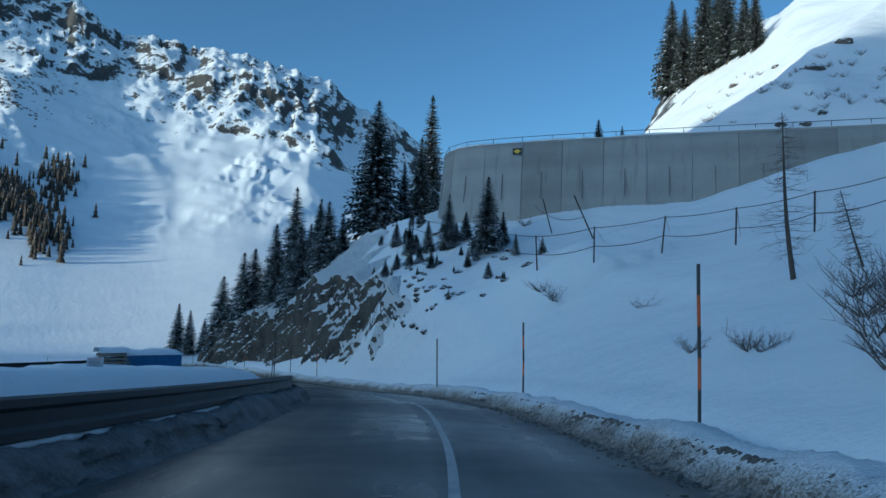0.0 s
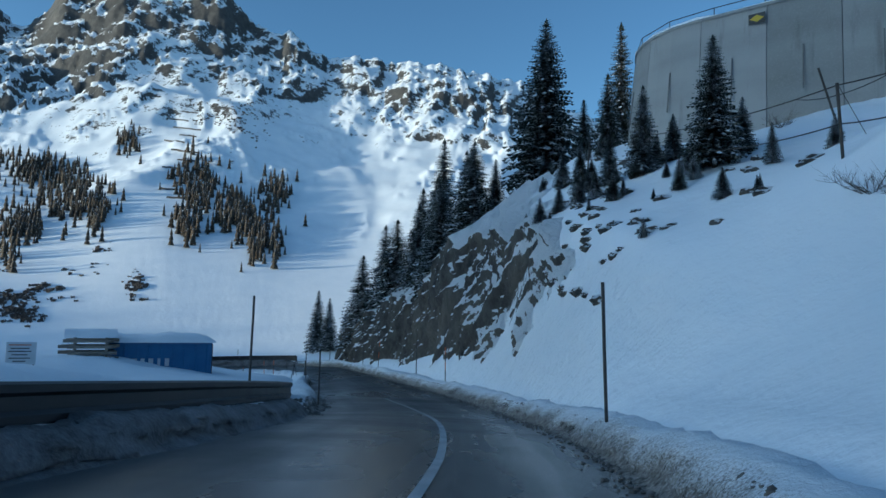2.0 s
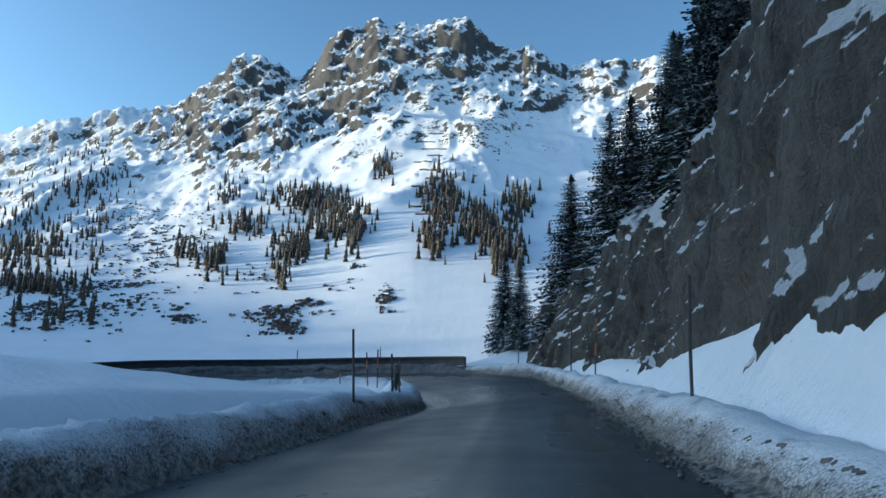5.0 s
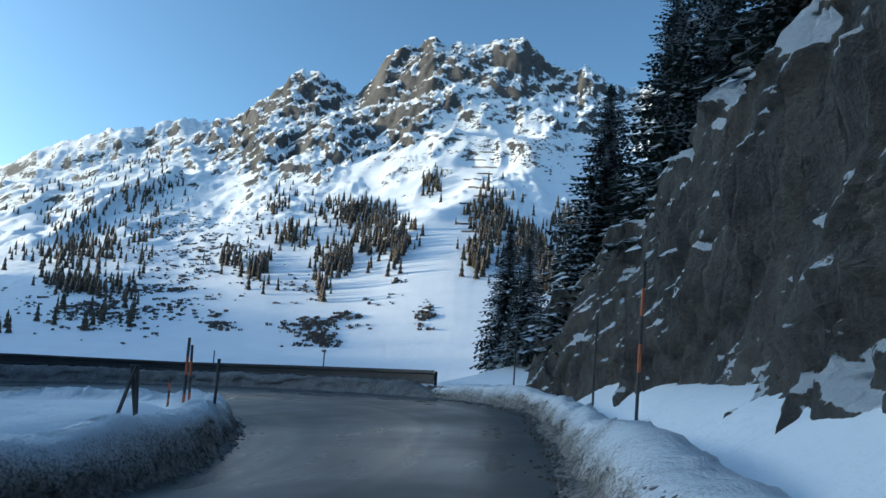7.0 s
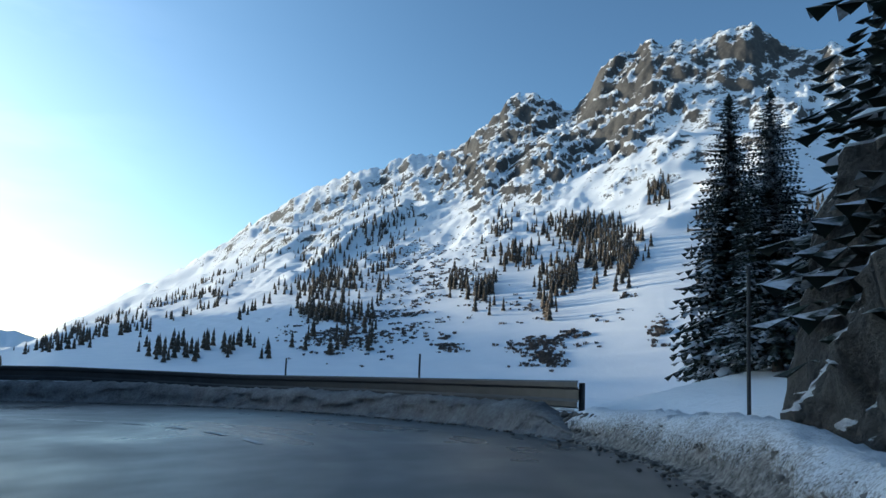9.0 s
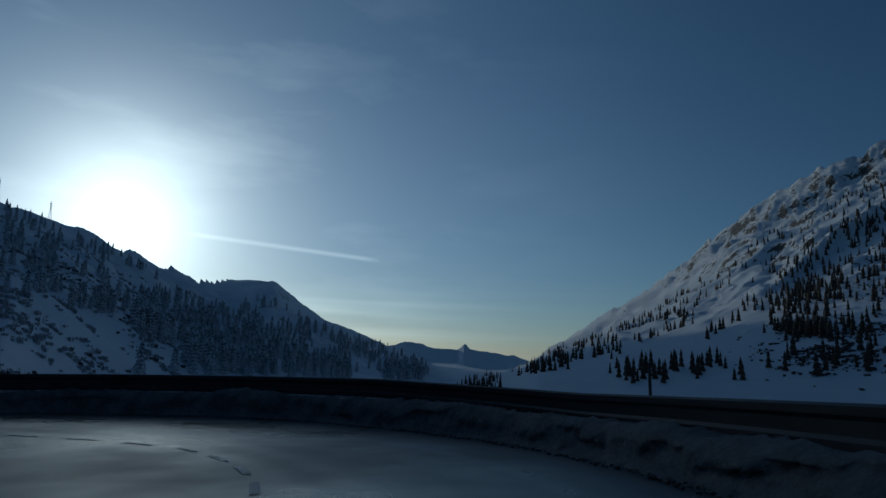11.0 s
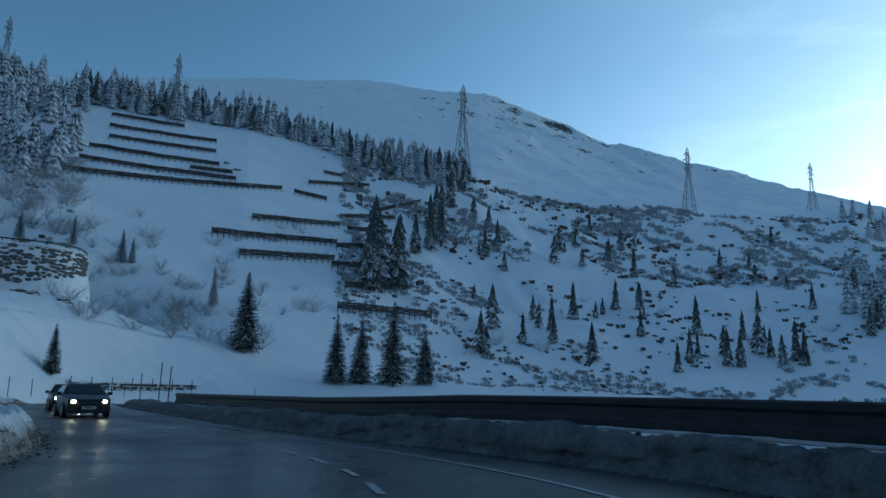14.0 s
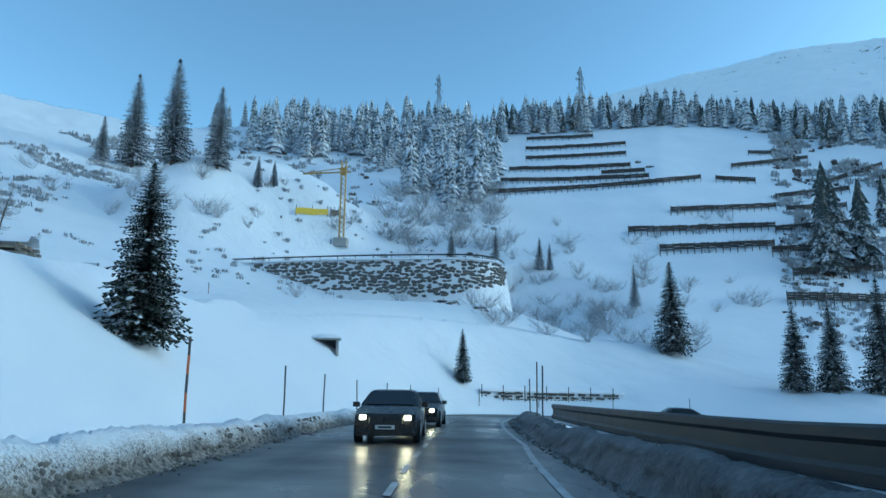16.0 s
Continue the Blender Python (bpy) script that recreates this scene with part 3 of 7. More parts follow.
def hillside(x, y):
    b, r = bearing(x, y, *HC)
    b = np.where(b < 60, b + 360, b)
    e1, r1, e2, r2 = (np.interp(b, HILL[:, 0], HILL[:, k]) for k in (1, 2, 3, 4))
    z1, z2 = -7.4 + r1 * np.tan(np.radians(e1)), -7.4 + r2 * np.tan(np.radians(e2))
    r0 = np.interp(b, [90, 130, 170, 180, 200, 215, 280], [900, 190, 130, 105, 82, 60, 50])
    z0 = np.interp(b, [90, 105, 130, 170, 200, 215, 240], [-60, -40, -14, -12, -10.5, -9, -6])
    t = np.clip((r - r0) / (r1 - r0), 0, 1)
    z = z0 + (z1 - z0) * (0.75 * t + 0.25 * t * t)
    u = np.clip((r - r1) / np.maximum(r2 - r1, 1), 0, 1)
    z = np.where(r > r1, z1 + (z2 - z1) * u**1.25, z)
    z = np.where(r > r2, z2 - (r - r2) * 0.5, z)
    amp = smooth(t, 0.03, 0.25) * (1 - 0.75 * smooth(t, 0.85, 1)) + 0.25 * (r > r1)
    amp = amp * (1 - 0.7 * smooth(b, 172, 182) * (1 - smooth(b, 206, 212)))
    z = z + amp * np.minimum(r / 500, 2.2) * (20 * (ridged(x / 75, y / 75, 5, 51) - 0.6) + 9 * fbm(x / 140, y / 140, 3, 57))
    z = z + amp * 3.2 * (ridged(x / 19, y / 19, 4, 61) - 0.6)
    # worked knoll behind the upper hairpin
    kb, kr = bearing(x, y, -51.0, 63.2)
    kb = np.where(kb < 60, kb + 360, kb)
    q = np.hypot((kb - 225.5) * 2.6 / 34, (kr - 152) / 44)
    knoll = 15 + 23 * (1 - np.clip(q, 0, 1.6) ** 3.0) - 0.10 * np.maximum(kb - 226, 0) + 2.2 * fbm(x / 11, y / 11, 4, 71) + 1.6 * (ridged(x / 8, y / 8, 4, 73) - 0.5) * smooth(q, 0.5, 0.9)
    z = z + smooth(r, 108, 132) * (0.5 * (knoll - z) + 0.5 * np.sqrt((knoll - z) ** 2 + 6))
    # even bank from the lower bend up to the stone wall
    ramp = np.minimum(-9.5 + 0.4 * (kr - 68), 4.4 + 0.06 * (kr - 100))
    crown = -7.7 + 92 * np.tan(np.radians(np.interp(kb, [176, 180, 184, 188, 192, 197, 203], [-6, -3, 0.4, 2.9, 4.4, 5.6, 5.2])))
    spur = crown - 0.5 * np.maximum(np.abs(kr - 92) - 3, 0) + 0.5 * fbm(x / 6, y / 6, 3, 75)
    z = np.where((kb > 174) & (kb < 204) & (kr < 112), np.maximum(z, spur), z)
    share = smooth(kb, 199, 204.5) * (1 - smooth(kb, 236, 250)) * (kr < 112)
    z = z + np.maximum(ramp - z, 0) * share
    return z


fine_in, fine_out = spline(INNER, 40), spline(OUTER, 40)
fine_level, fine_tilt = spline([(v, 0) for v in LEVEL], 40)[:, 0], spline([(v, 0) for v in TILT], 40)[:, 0]
fine_half = np.linalg.norm(fine_out - fine_in, axis=1) / 2


def side_of(x, y, line, at):
    step = line[np.minimum(at + 1, len(line) - 1)] - line[np.maximum(at - 1, 0)]
    return step[:, 0] * (y - line[at, 1]) - step[:, 1] * (x - line[at, 0])


def ground_height(x, y):
    d_o, at_o = near_line(x, y, fine_out)
    d_i, at_i = near_line(x, y, fine_in)
    out_of, in_of = side_of(x, y, fine_out, at_o) < 0, side_of(x, y, fine_in, at_i) > 0
    ends = ((at_o == 0) | (at_o == len(fine_out) - 1)) & ((at_i == 0) | (at_i == len(fine_in) - 1))
    on = ~out_of & ~in_of & (np.minimum(d_o, d_i) < 12) & ~ends
    right_side = d_o < d_i
    at = np.where(right_side, at_o, at_i)
    d = np.where(on, 0, np.minimum(d_o, d_i))
    st, zr = at / 40.0, fine_level[at] + fine_tilt[at] * fine_half[at] * np.where(right_side, 1, -1)
    # level between the two legs
    w = 1.0 / (1.0 + ((x[:, None] - middle[None, ::9, 0]) ** 2 + (y[:, None] - middle[None, ::9, 1]) ** 2)) ** 1.6
    zi = (w * level[None, ::9]).sum(1) / w.sum(1)
    b, r = bearing(x, y, *HC)
    b = np.where(b < 60, b + 360, b)
    bm, rm = bearing(x, y, *MC)
    # far land
    m, h = massif(x, y), hillside(x, y)
    west = smooth(b, 88, 97) * (1 - smooth(b, 262, 280))
    far = m * (1 - west) + h * west
    # slope above the first leg, with the road on the concrete wall and the hill behind it
    k = np.interp(st, [0, 3, 5.2, 6.5, 7.2, 8, 9, 10, 11, 11.6, 12, 12.6], [0.42, 0.4, 0.5, 0.8, 0.42, 0.5, 0.85, 1.15, 1.15, 0.7, 0.35, 0.2])
    face = np.interp(st, [6.2, 7.2, 8, 8.6, 9.2, 9.8, 10.4, 11.3, 11.8, 12.2], [0, 5.0, 6.2, 6.4, 6.0, 4.6, 3.4, 3.6, 1.6, 0])
    brink = np.interp(st, [7.0, 7.5, 8.2, 9.0, 10.0], [0.6, 1.0, 2.2, 2.6, 2.9])
    dd = np.maximum(d - np.interp(st, [7.5, 8.2, 10, 11.6, 12.2], [2.6, 3.1, 3.3, 3.3, 2.6]), 0)
    east = zr + 0.45 + 0.27 * np.clip(d - 0.8, 0, 1.8) - 0.48 * smooth(d, 4, 13) * (face < 0.1) + face * smooth(d, brink, 5.0) + np.interp(st, [7.2, 7.8, 9.2, 10.2, 11.6, 12.3], [0, 1.35, 1.4, 0.4, 0.3, 0]) * smooth(d, 0.6, 2.4) + k * np.minimum(dd, 9.5) + 0.36 * np.maximum(dd - 9.5, 0) + 0.35 * fbm(x / 7, y / 7, 4, 81) * smooth(d, 2, 9)
    dw, aw = near_line(x, y, wall_line)
    step = wall_line[np.minimum(aw + 1, len(wall_line) - 1)] - wall_line[np.maximum(aw - 1, 0)]
    behind = (step[:, 0] * (y - wall_line[aw, 1]) - step[:, 1] * (x - wall_line[aw, 0])) > 1.4 * np.hypot(step[:, 0], step[:, 1])
    be, re_ = bearing(x, y, 0.0, 0.0)
    rise = np.interp(be, [-130, -70, -38, -28, -20.4, -16, -13, -9], [0.45, 0.62, 0.66, 0.64, 0.5, 0.36, 0.22, 0.0])
    upper = WALL_TOP - 0.25 + rise * np.maximum(dw - 9, 0) * smooth(dw, 9, 20) + 2.2 * fbm(x / 14, y / 14, 4, 83) * smooth(dw, 10, 22) - 0.12 * np.maximum(dw - 9, 0) * (be > -14)
    upper = np.minimum(upper, 95 + 4 * fbm(x / 40, y / 40, 3, 85))
    back = behind & (x > -6) & (be < 20) & (be > -140) & (y > 4)
    capped = np.minimum(east, WALL_TOP - 1.5 + 60 * (x < -3) + 40 * (1 - smooth(y, 0, 30)))
    east = np.where(back, capped + (upper - capped) * smooth(y, 4, 34), capped)
    # outside the hairpin the land falls away below the rail
    fall = zr + 0.1 - 0.5 * np.maximum(d - 1.6, 0) + 0.5 * fbm(x / 8, y / 8, 3, 87) * smooth(d, 2, 10)
    leg1 = 1 - smooth(st, 12.8, 13.4)
    outside = east * leg1 + np.maximum(fall, -30) * (1 - leg1)
    # south end: the slope that rises behind the second bend
    island = zi + 0.25 + 0.35 * fbm(x / 6, y / 6, 4, 89) * smooth(d, 1.5, 6) + np.interp(st, [4, 6, 7.5, 10, 11.5, 16, 18, 21, 23], [0.03, 0.1, 0.13, 0.08, 0.03, 0.03, 0.2, 0.24, 0.2]) * np.minimum(d, 10)
    # the heap between the two legs, held up by the first and cut off by the second
    d1, a1 = near_line(x, y, fine_in[:440])
    d2, a2 = near_line(x, y, fine_in[660:])
    heap = fine_level[a1] + 0.55 + np.interp(a1 / 40.0, [6.4, 7.7], [-0.02, 0.15]) * np.minimum(d1, 9) + 0.25 * fbm(x / 6, y / 6, 4, 89) * smooth(d1, 1.5, 6)
    heap = np.minimum(heap, fine_level[a2 + 660] + 0.45 + 0.7 * np.maximum(d2 - 1.6, 0))
    share = np.interp(a1 / 40.0, [4.5, 5.5, 9.3, 10.6], [0, 1, 1, 0]) * (1 - smooth(d1, 24, 42))
    island = island + (heap - island) * share
    berm = fine_level[a1] - fine_tilt[a1] * fine_half[a1] + 1.15 - 0.22 * np.maximum(d1 - 4.0, 0)
    rim = smooth(d1, 0.9, 2.8) * (1 - smooth(d1, 6, 21)) * (1 - smooth(a1 / 40.0, 5.4, 6.6))
    island = np.where(right_side, island, np.maximum(island, island + (berm - island) * rim))
    near = np.where(right_side, outside, island)
    reach_east = right_side * leg1
    lo = 18 + 100 * reach_east * smooth(y, -15, 35) + 6 * reach_east
    blend = smooth(d, lo, lo * 2.2)
    blend = np.where(back, blend + (smooth(re_, 420, 600) - blend) * smooth(y, 4, 34), blend)
    z = near * (1 - blend) + far * blend
    z = np.where((st > 23.2) & ~right_side & (d < 40), np.maximum(z, zr + 0.3 + 0.62 * np.maximum(d - 3.5, 0) * (1 - smooth(d, 16, 40)) * (1 - smooth(st, 24.4, 25.4))), z)
    z = np.where(on, np.minimum(zr, fine_level[at]) - 0.35, z)
    z = z + 0.10 * fbm(x / 2.2, y / 2.2, 3, 91) * smooth(d, 1.5, 4)
    # round off what the sheet does at the very edge of the road
    edge = smooth(d, 0.0, 2.2)
    return np.where(on, z, (zr - 0.3) * (1 - edge) + z * edge)


def mesh_object(name, verts, faces, mat, parent=None, smooth_shade=True, uv=None):
    me = bpy.data.meshes.new(name)
    verts, faces = np.asarray(verts, np.float32), np.asarray(faces, np.int32)
    k = faces.shape[1]
    me.vertices.add(len(verts))
    me.vertices.foreach_set("co", verts.ravel())
    me.loops.add(faces.size)
    me.loops.foreach_set("vertex_index", faces.ravel())
    me.polygons.add(len(faces))
    me.polygons.foreach_set("loop_start", np.arange(len(faces), dtype=np.int32) * k)
    me.polygons.foreach_set("loop_total", np.full(len(faces), k, np.int32))
    me.update(calc_edges=True)
    if smooth_shade:
        me.polygons.foreach_set("use_smooth", np.ones(len(faces), bool))
    if uv is not None:
        layer = me.uv_layers.new(name="UVMap")
        layer.data.foreach_set("uv", np.asarray(uv, np.float32)[faces.ravel()].ravel())
    me.materials.append(mat)
    ob = new(name, me)
    if parent is not None:
        ob.parent = parent
    return ob


def grid_faces(rows, cols, wrap=False):
    i, j = np.meshgrid(np.arange(rows - 1), np.arange(cols if wrap else cols - 1), indexing="ij")
    a, b = i * cols + j, i * cols + (j + 1) % cols
    return np.stack([a, b, b + cols, a + cols], -1).reshape(-1, 4)


# ---- ground: one sheet from the road to the far crests ----
HUB = (-33.0, 64.0)
turns = np.concatenate([np.arange(-12, 8, 0.22), np.arange(8, 76, 0.17), np.arange(76, 92, 0.22), np.arange(92, 262, 0.36), np.arange(262, 348, 0.5)])
radii = [1.0]
while radii[-1] < 4300:
    q = radii[-1]
    radii.append(q + (0.5 if q < 62 else 0.65 if q < 95 else min(max(0.65, (q - 60) * 0.0205), 8 if q < 1650 else 16 if q < 1900 else 60)))
radii = np.array(radii)
A, Rr = np.meshgrid(np.radians(turns), radii)
gx, gy = (HUB[0] - Rr * np.sin(A)).ravel(), (HUB[1] + Rr * np.cos(A)).ravel()
gz = np.empty_like(gx)
for s in range(0, len(gx), 60000):
    gz[s : s + 60000] = ground_height(gx[s : s + 60000], gy[s : s + 60000])
ground = mesh_object("ground", np.stack([gx, gy, gz], 1), grid_faces(len(radii), len(turns), True), M_SNOW)
tagged(ground, "snow-covered alpine valley with steep rocky mountain slopes", "ground", kind="structure")


gz_grid = gz.reshape(len(radii), len(turns))


def ground_fast(x, y):
    """The sheet's own height, by its rings and spokes."""
    a = np.degrees(np.arctan2(-(x - HUB[0]), y - HUB[1]))
    a = np.where(a < -12, a + 360, a)
    r = np.hypot(x - HUB[0], y - HUB[1])
    i = np.clip(np.searchsorted(radii, r) - 1, 0, len(radii) - 2)
    j = np.clip(np.searchsorted(turns, a) - 1, 0, len(turns) - 2)
    f = np.clip((r - radii[i]) / (radii[i + 1] - radii[i]), 0, 1)
    g = np.clip((a - turns[j]) / (turns[j + 1] - turns[j]), 0, 1)
    return (gz_grid[i, j] * (1 - g) + gz_grid[i, j + 1] * g) * (1 - f) + (gz_grid[i + 1, j] * (1 - g) + gz_grid[i + 1, j + 1] * g) * f


def ground_at(x, y):
    return float(ground_fast(np.array([float(x)]), np.array([float(y)]))[0])


def ground_many(xy):
    xy = np.asarray(xy, float)
    return ground_fast(xy[:, 0], xy[:, 1])


# far range at the valley's mouth
fb = np.arange(84, 112, 0.12)
fe = np.interp(fb, [84, 90.6, 92.7, 94.8, 96.0, 96.4, 97, 99.1, 101, 102.8, 106, 112], [-2, -0.4, 0.1, 0.35, 0.5, 0.95, 0.4, 0.55, 1.0, 0.6, 0.5, 0.2]) + 0.12 * fbm(fb * 1.3, fb * 0, 4, 95)
rows_ = np.linspace(0, 1, 26)
B2, T2 = np.meshgrid(np.radians(fb), rows_)
rr = 3600 + 900 * T2
zz = -160 + (np.tan(np.radians(fe))[None, :] * 4500 + 153) * T2**1.2 + 45 * (ridged(B2 * 60, T2 * 2.5, 4, 97) - 0.6) * (1 - T2) * 2 * T2
tagged(mesh_object("backdrop", np.stack([(HC[0] - rr * np.sin(B2)).ravel(), (HC[1] + rr * np.cos(B2)).ravel(), zz.ravel()], 1), grid_faces(26, len(fb)), M_SNOW),
       "distant snowy mountain range at the end of the valley", "mountains", kind="structure")

# ---- road ----
cols = 13
u = np.linspace(-1, 1, cols)
road_v, road_uv = [], []
for i in range(N_ST):
    for v in u:
        p = middle[i] + away[i] * HALF[i] * v
        road_v.append((p[0], p[1], level[i] + tilt[i] * HALF[i] * v + 0.06 * (1 - abs(v))))
        road_uv.append((0.5 + v * 0.5, STATION[i]))
road = mesh_object("road", road_v, grid_faces(N_ST, cols)[:, ::-1], M_ASPHALT, uv=road_uv)
tagged(road, "dark wet asphalt mountain road with grey salt film", "road", kind="structure")


def along(st):
    """Middle, outward direction, half width and level at a station."""
    i = min(max(st * 12, 0), N_ST - 1.001)
    a, f = int(i), i - int(i)
    mixed = [q[a] * (1 - f) + q[a + 1] * f for q in (middle, away, HALF, level)]
    return mixed[0], mixed[1] / np.linalg.norm(mixed[1]), mixed[2], mixed[3]


def edge_level(st, side):
    m_, n_, h_, z_ = along(st)
    return z_ + side * h_ * float(np.interp(st, STATION, tilt))


def stripe(name, lat_of, a, b, wide, mat, label, step=0.03, lift=0.012):
    verts = []
    n = max(2, int((b - a) / step) + 1)
    for st in np.linspace(a, b, n):
        m, n_, h, z = along(st)
        for side in (-0.5, 0.5):
            l_ = lat_of(st, h) + side * wide
            p = m + n_ * l_
            verts.append((p[0], p[1], z + l_ * float(np.interp(st, STATION, tilt)) + 0.06 * (1 - min(1, abs(l_) / h)) + lift))
    ob = mesh_object(name, verts, grid_faces(n, 2)[:, ::-1], mat)
    return tagged(ob, label, "road marking", kind="structure")


stripe("centre_line", lambda st, h: np.interp(st, [0, 3, 4.7, 5.6, 6.75, 7.7, 8], [0.0, 0.3, 0.6, 0.62, 0.29, -0.16, -0.2]), 1.0, 8.0, 0.13, M_PAINT, "worn white centre line on the asphalt")
for k in range(40):
    a = 13.2 + k * 0.28
    if a < 23:
        stripe("centre_dash", lambda st, h: np.interp(st, [13, 15, 16, 19, 20, 24], [-0.6, 0.1, -0.5, -0.05, 0.35, 0.2]), a, a + 0.15, 0.13, M_PAINT, "worn white lane dash on the asphalt")
stripe("edge_line", lambda st, h: h - np.interp(st, [16, 18, 19.25, 19.6, 20.25, 21.2, 24], [4.5, 3.2, 1.98, 1.68, 1.14, 1.2, 0.8]), 16.6, 23.6, 0.16, M_PAINT, "worn white edge line beside the rail")


def bank(name, side, a, b, height, width, label, seed, inset=0.0, mat=None):
    """Ploughed snow that lies along an edge of the road."""
    prof = np.array([(-0.35, -0.02), (-0.12, 0.03), (0.0, 0.10), (0.07, 0.22), (0.13, 0.36), (0.2, 0.52), (0.29, 0.67), (0.4, 0.80), (0.52, 0.91), (0.66, 0.98), (0.82, 1.0), (1.0, 0.94), (1.2, 0.86), (1.6, 0.68), (2.2, 0.3), (2.8, -0.4)])
    n = int((b - a) * 70)
    sts = np.linspace(a, b, n)
    S, J = np.meshgrid(sts, np.arange(len(prof)), indexing="ij")
    px, pz = prof[J, 0], prof[J, 1]
    big = fbm(S * 7.0 + px, J * 0.4, 4, seed)
    small = ridged(S * 44.0, J * 1.1 + px, 3, seed + 5) - 0.55
    sag = 1 + 0.28 * fbm(S * 2.3, S * 0 + 0.5, 3, seed + 9)
    inner = (J > 0) & (J < len(prof) - 3)
    uvs = np.stack([(J / (len(prof) - 1.0)).ravel(), S.ravel()], 1)
    verts = []
    for i, st in enumerate(sts):
        m, n_, h, z = along(st)
        z = edge_level(st, side)
        fade = min(1, (st - a) / 0.25 + 0.05, (b - st) / 0.25 + 0.05)
        hh = (height(st) if callable(height) else height) * fade
        for j in range(len(prof)):
            l_ = side * (h - inset + px[i, j] * width + (0.18 * big[i, j] + 0.17 * small[i, j]) * inner[i, j])
            p = m + n_ * l_
            verts.append((p[0], p[1], z + pz[i, j] * hh * sag[i, j] + (0.2 * big[i, j] + 0.2 * small[i, j]) * hh * inner[i, j]))
    f = grid_faces(n, len(prof))
    ob = mesh_object(name, verts, f[:, ::-1] if side > 0 else f, mat or M_BANK, uv=uvs)
    return tagged(ob, label, "snowbank", kind="structure")


bank("snowbank_outer", 1, 0.2, 13.0, lambda st: np.interp(st, [6, 9, 12.7], [0.55, 0.6, 0.6]), 0.85, "ploughed snowbank with a dirty gritty foot beside the road", 101, 0.2)
bank("snowbank_rail", 1, 12.7, 22.6, lambda st: np.interp(st, [13, 15, 18.5, 20], [0.6, 0.72, 0.72, 0.55]), 0.7, "low dirty snow strip under the guard rail", 103, 0.45, M_GRIT)
bank("snowbank_rail_inner", -1, 0.2, 6.7, 0.45, 0.6, "dark gritty snow strip under the first guard rail", 109, 0.15, M_GRIT)
bank("snowbank_island", -1, 6.45, 22.8, lambda st: np.interp(st, [0, 6.5, 8.5, 17, 19, 21], [0.5, 0.55, 0.75, 0.7, 0.6, 0.5]), 0.8, "rounded ploughed snowbank with a grey slushy foot", 107, 0.15)


# ---- building helpers ----
class Shape:
    """Vertices and faces that are gathered for one mesh."""

    def __init__(self):
        self.v, self.f = [], []

    def add(self, verts, faces):
        o = len(self.v)
        self.v += [tuple(map(float, p)) for p in verts]
        self.f += [tuple(o + i for i in face) for face in faces]
        return self

    def box(self, size, at=(0, 0, 0), turn=None, taper=1.0, bevel=0.0):
        x, y, z = (s / 2 for s in size)
        b = min(bevel, 0.45 * min(x, y) * 2)
        if b > 0:
            ring = [(-x + b, -y), (x - b, -y), (x, -y + b), (x, y - b), (x - b, y), (-x + b, y), (-x, y - b), (-x, -y + b)]
        else:
            ring = [(-x, -y), (x, -y), (x, y), (-x, y)]
        n = len(ring)
        pts = [Vector((p[0], p[1], -z)) for p in ring] + [Vector((p[0] * taper, p[1] * taper, z)) for p in ring]
        m = Matrix.Translation(at) @ (turn.to_4x4() if turn is not None else Matrix.Identity(4))
        faces = [tuple(range(n - 1, -1, -1)), tuple(range(n, 2 * n))] + [(i, (i + 1) % n, n + (i + 1) % n, n + i) for i in range(n)]
        return self.add([m @ p for p in pts], faces)

    def tube(self, points, radii, sides=6):
        pts = [Vector(p) for p in points]
        rings = []
        for i, p in enumerate(pts):
            d = (pts[min(i + 1, len(pts) - 1)] - pts[max(i - 1, 0)])
            d = d.normalized() if d.length > 1e-9 else Vector((0, 0, 1))
            a = d.cross(Vector((0, 0, 1)) if abs(d.z) < 0.95 else Vector((1, 0, 0))).normalized()
            b = d.cross(a)
            r = radii[i] if isinstance(radii, (list, tuple)) else radii
            rings.append([p + (a * math.cos(2 * math.pi * k / sides) + b * math.sin(2 * math.pi * k / sides)) * r for k in range(sides)])
        faces = [(i * sides + k, i * sides + (k + 1) % sides, (i + 1) * sides + (k + 1) % sides, (i + 1) * sides + k) for i in range(len(pts) - 1) for k in range(sides)]
        faces += [tuple(range(sides - 1, -1, -1)), tuple((len(pts) - 1) * sides + k for k in range(sides))]
        return self.add([q for ring in rings for q in ring], faces)

    def strip(self, rows):
        """A sheet through rows of equal length."""
        n = len(rows[0])
        return self.add([p for row in rows for p in row], [(i * n + j, i * n + j + 1, (i + 1) * n + j + 1, (i + 1) * n + j) for i in range(len(rows) - 1) for j in range(n - 1)])

    def mesh(self, name, mat, smooth_shade=False):
        me = bpy.data.meshes.new(name)
        me.from_pydata(self.v, [], self.f)
        me.materials.append(mat)
        if smooth_shade:
            me.polygons.foreach_set("use_smooth", [True] * len(me.polygons))
        me.update()
        return me


def part(name, shape, mat, parent, label="", smooth_shade=False):
    ob = new(name, shape.mesh(name, mat, smooth_shade) if isinstance(shape, Shape) else shape)
    ob.parent = parent
    return tagged(ob, label) if label else ob


def thing(name, label, category, m=None, group="", kind=""):
    ob = new(name)
    if m is not None:
        ob.matrix_basis = m
    return tagged(ob, label, category, group, kind)


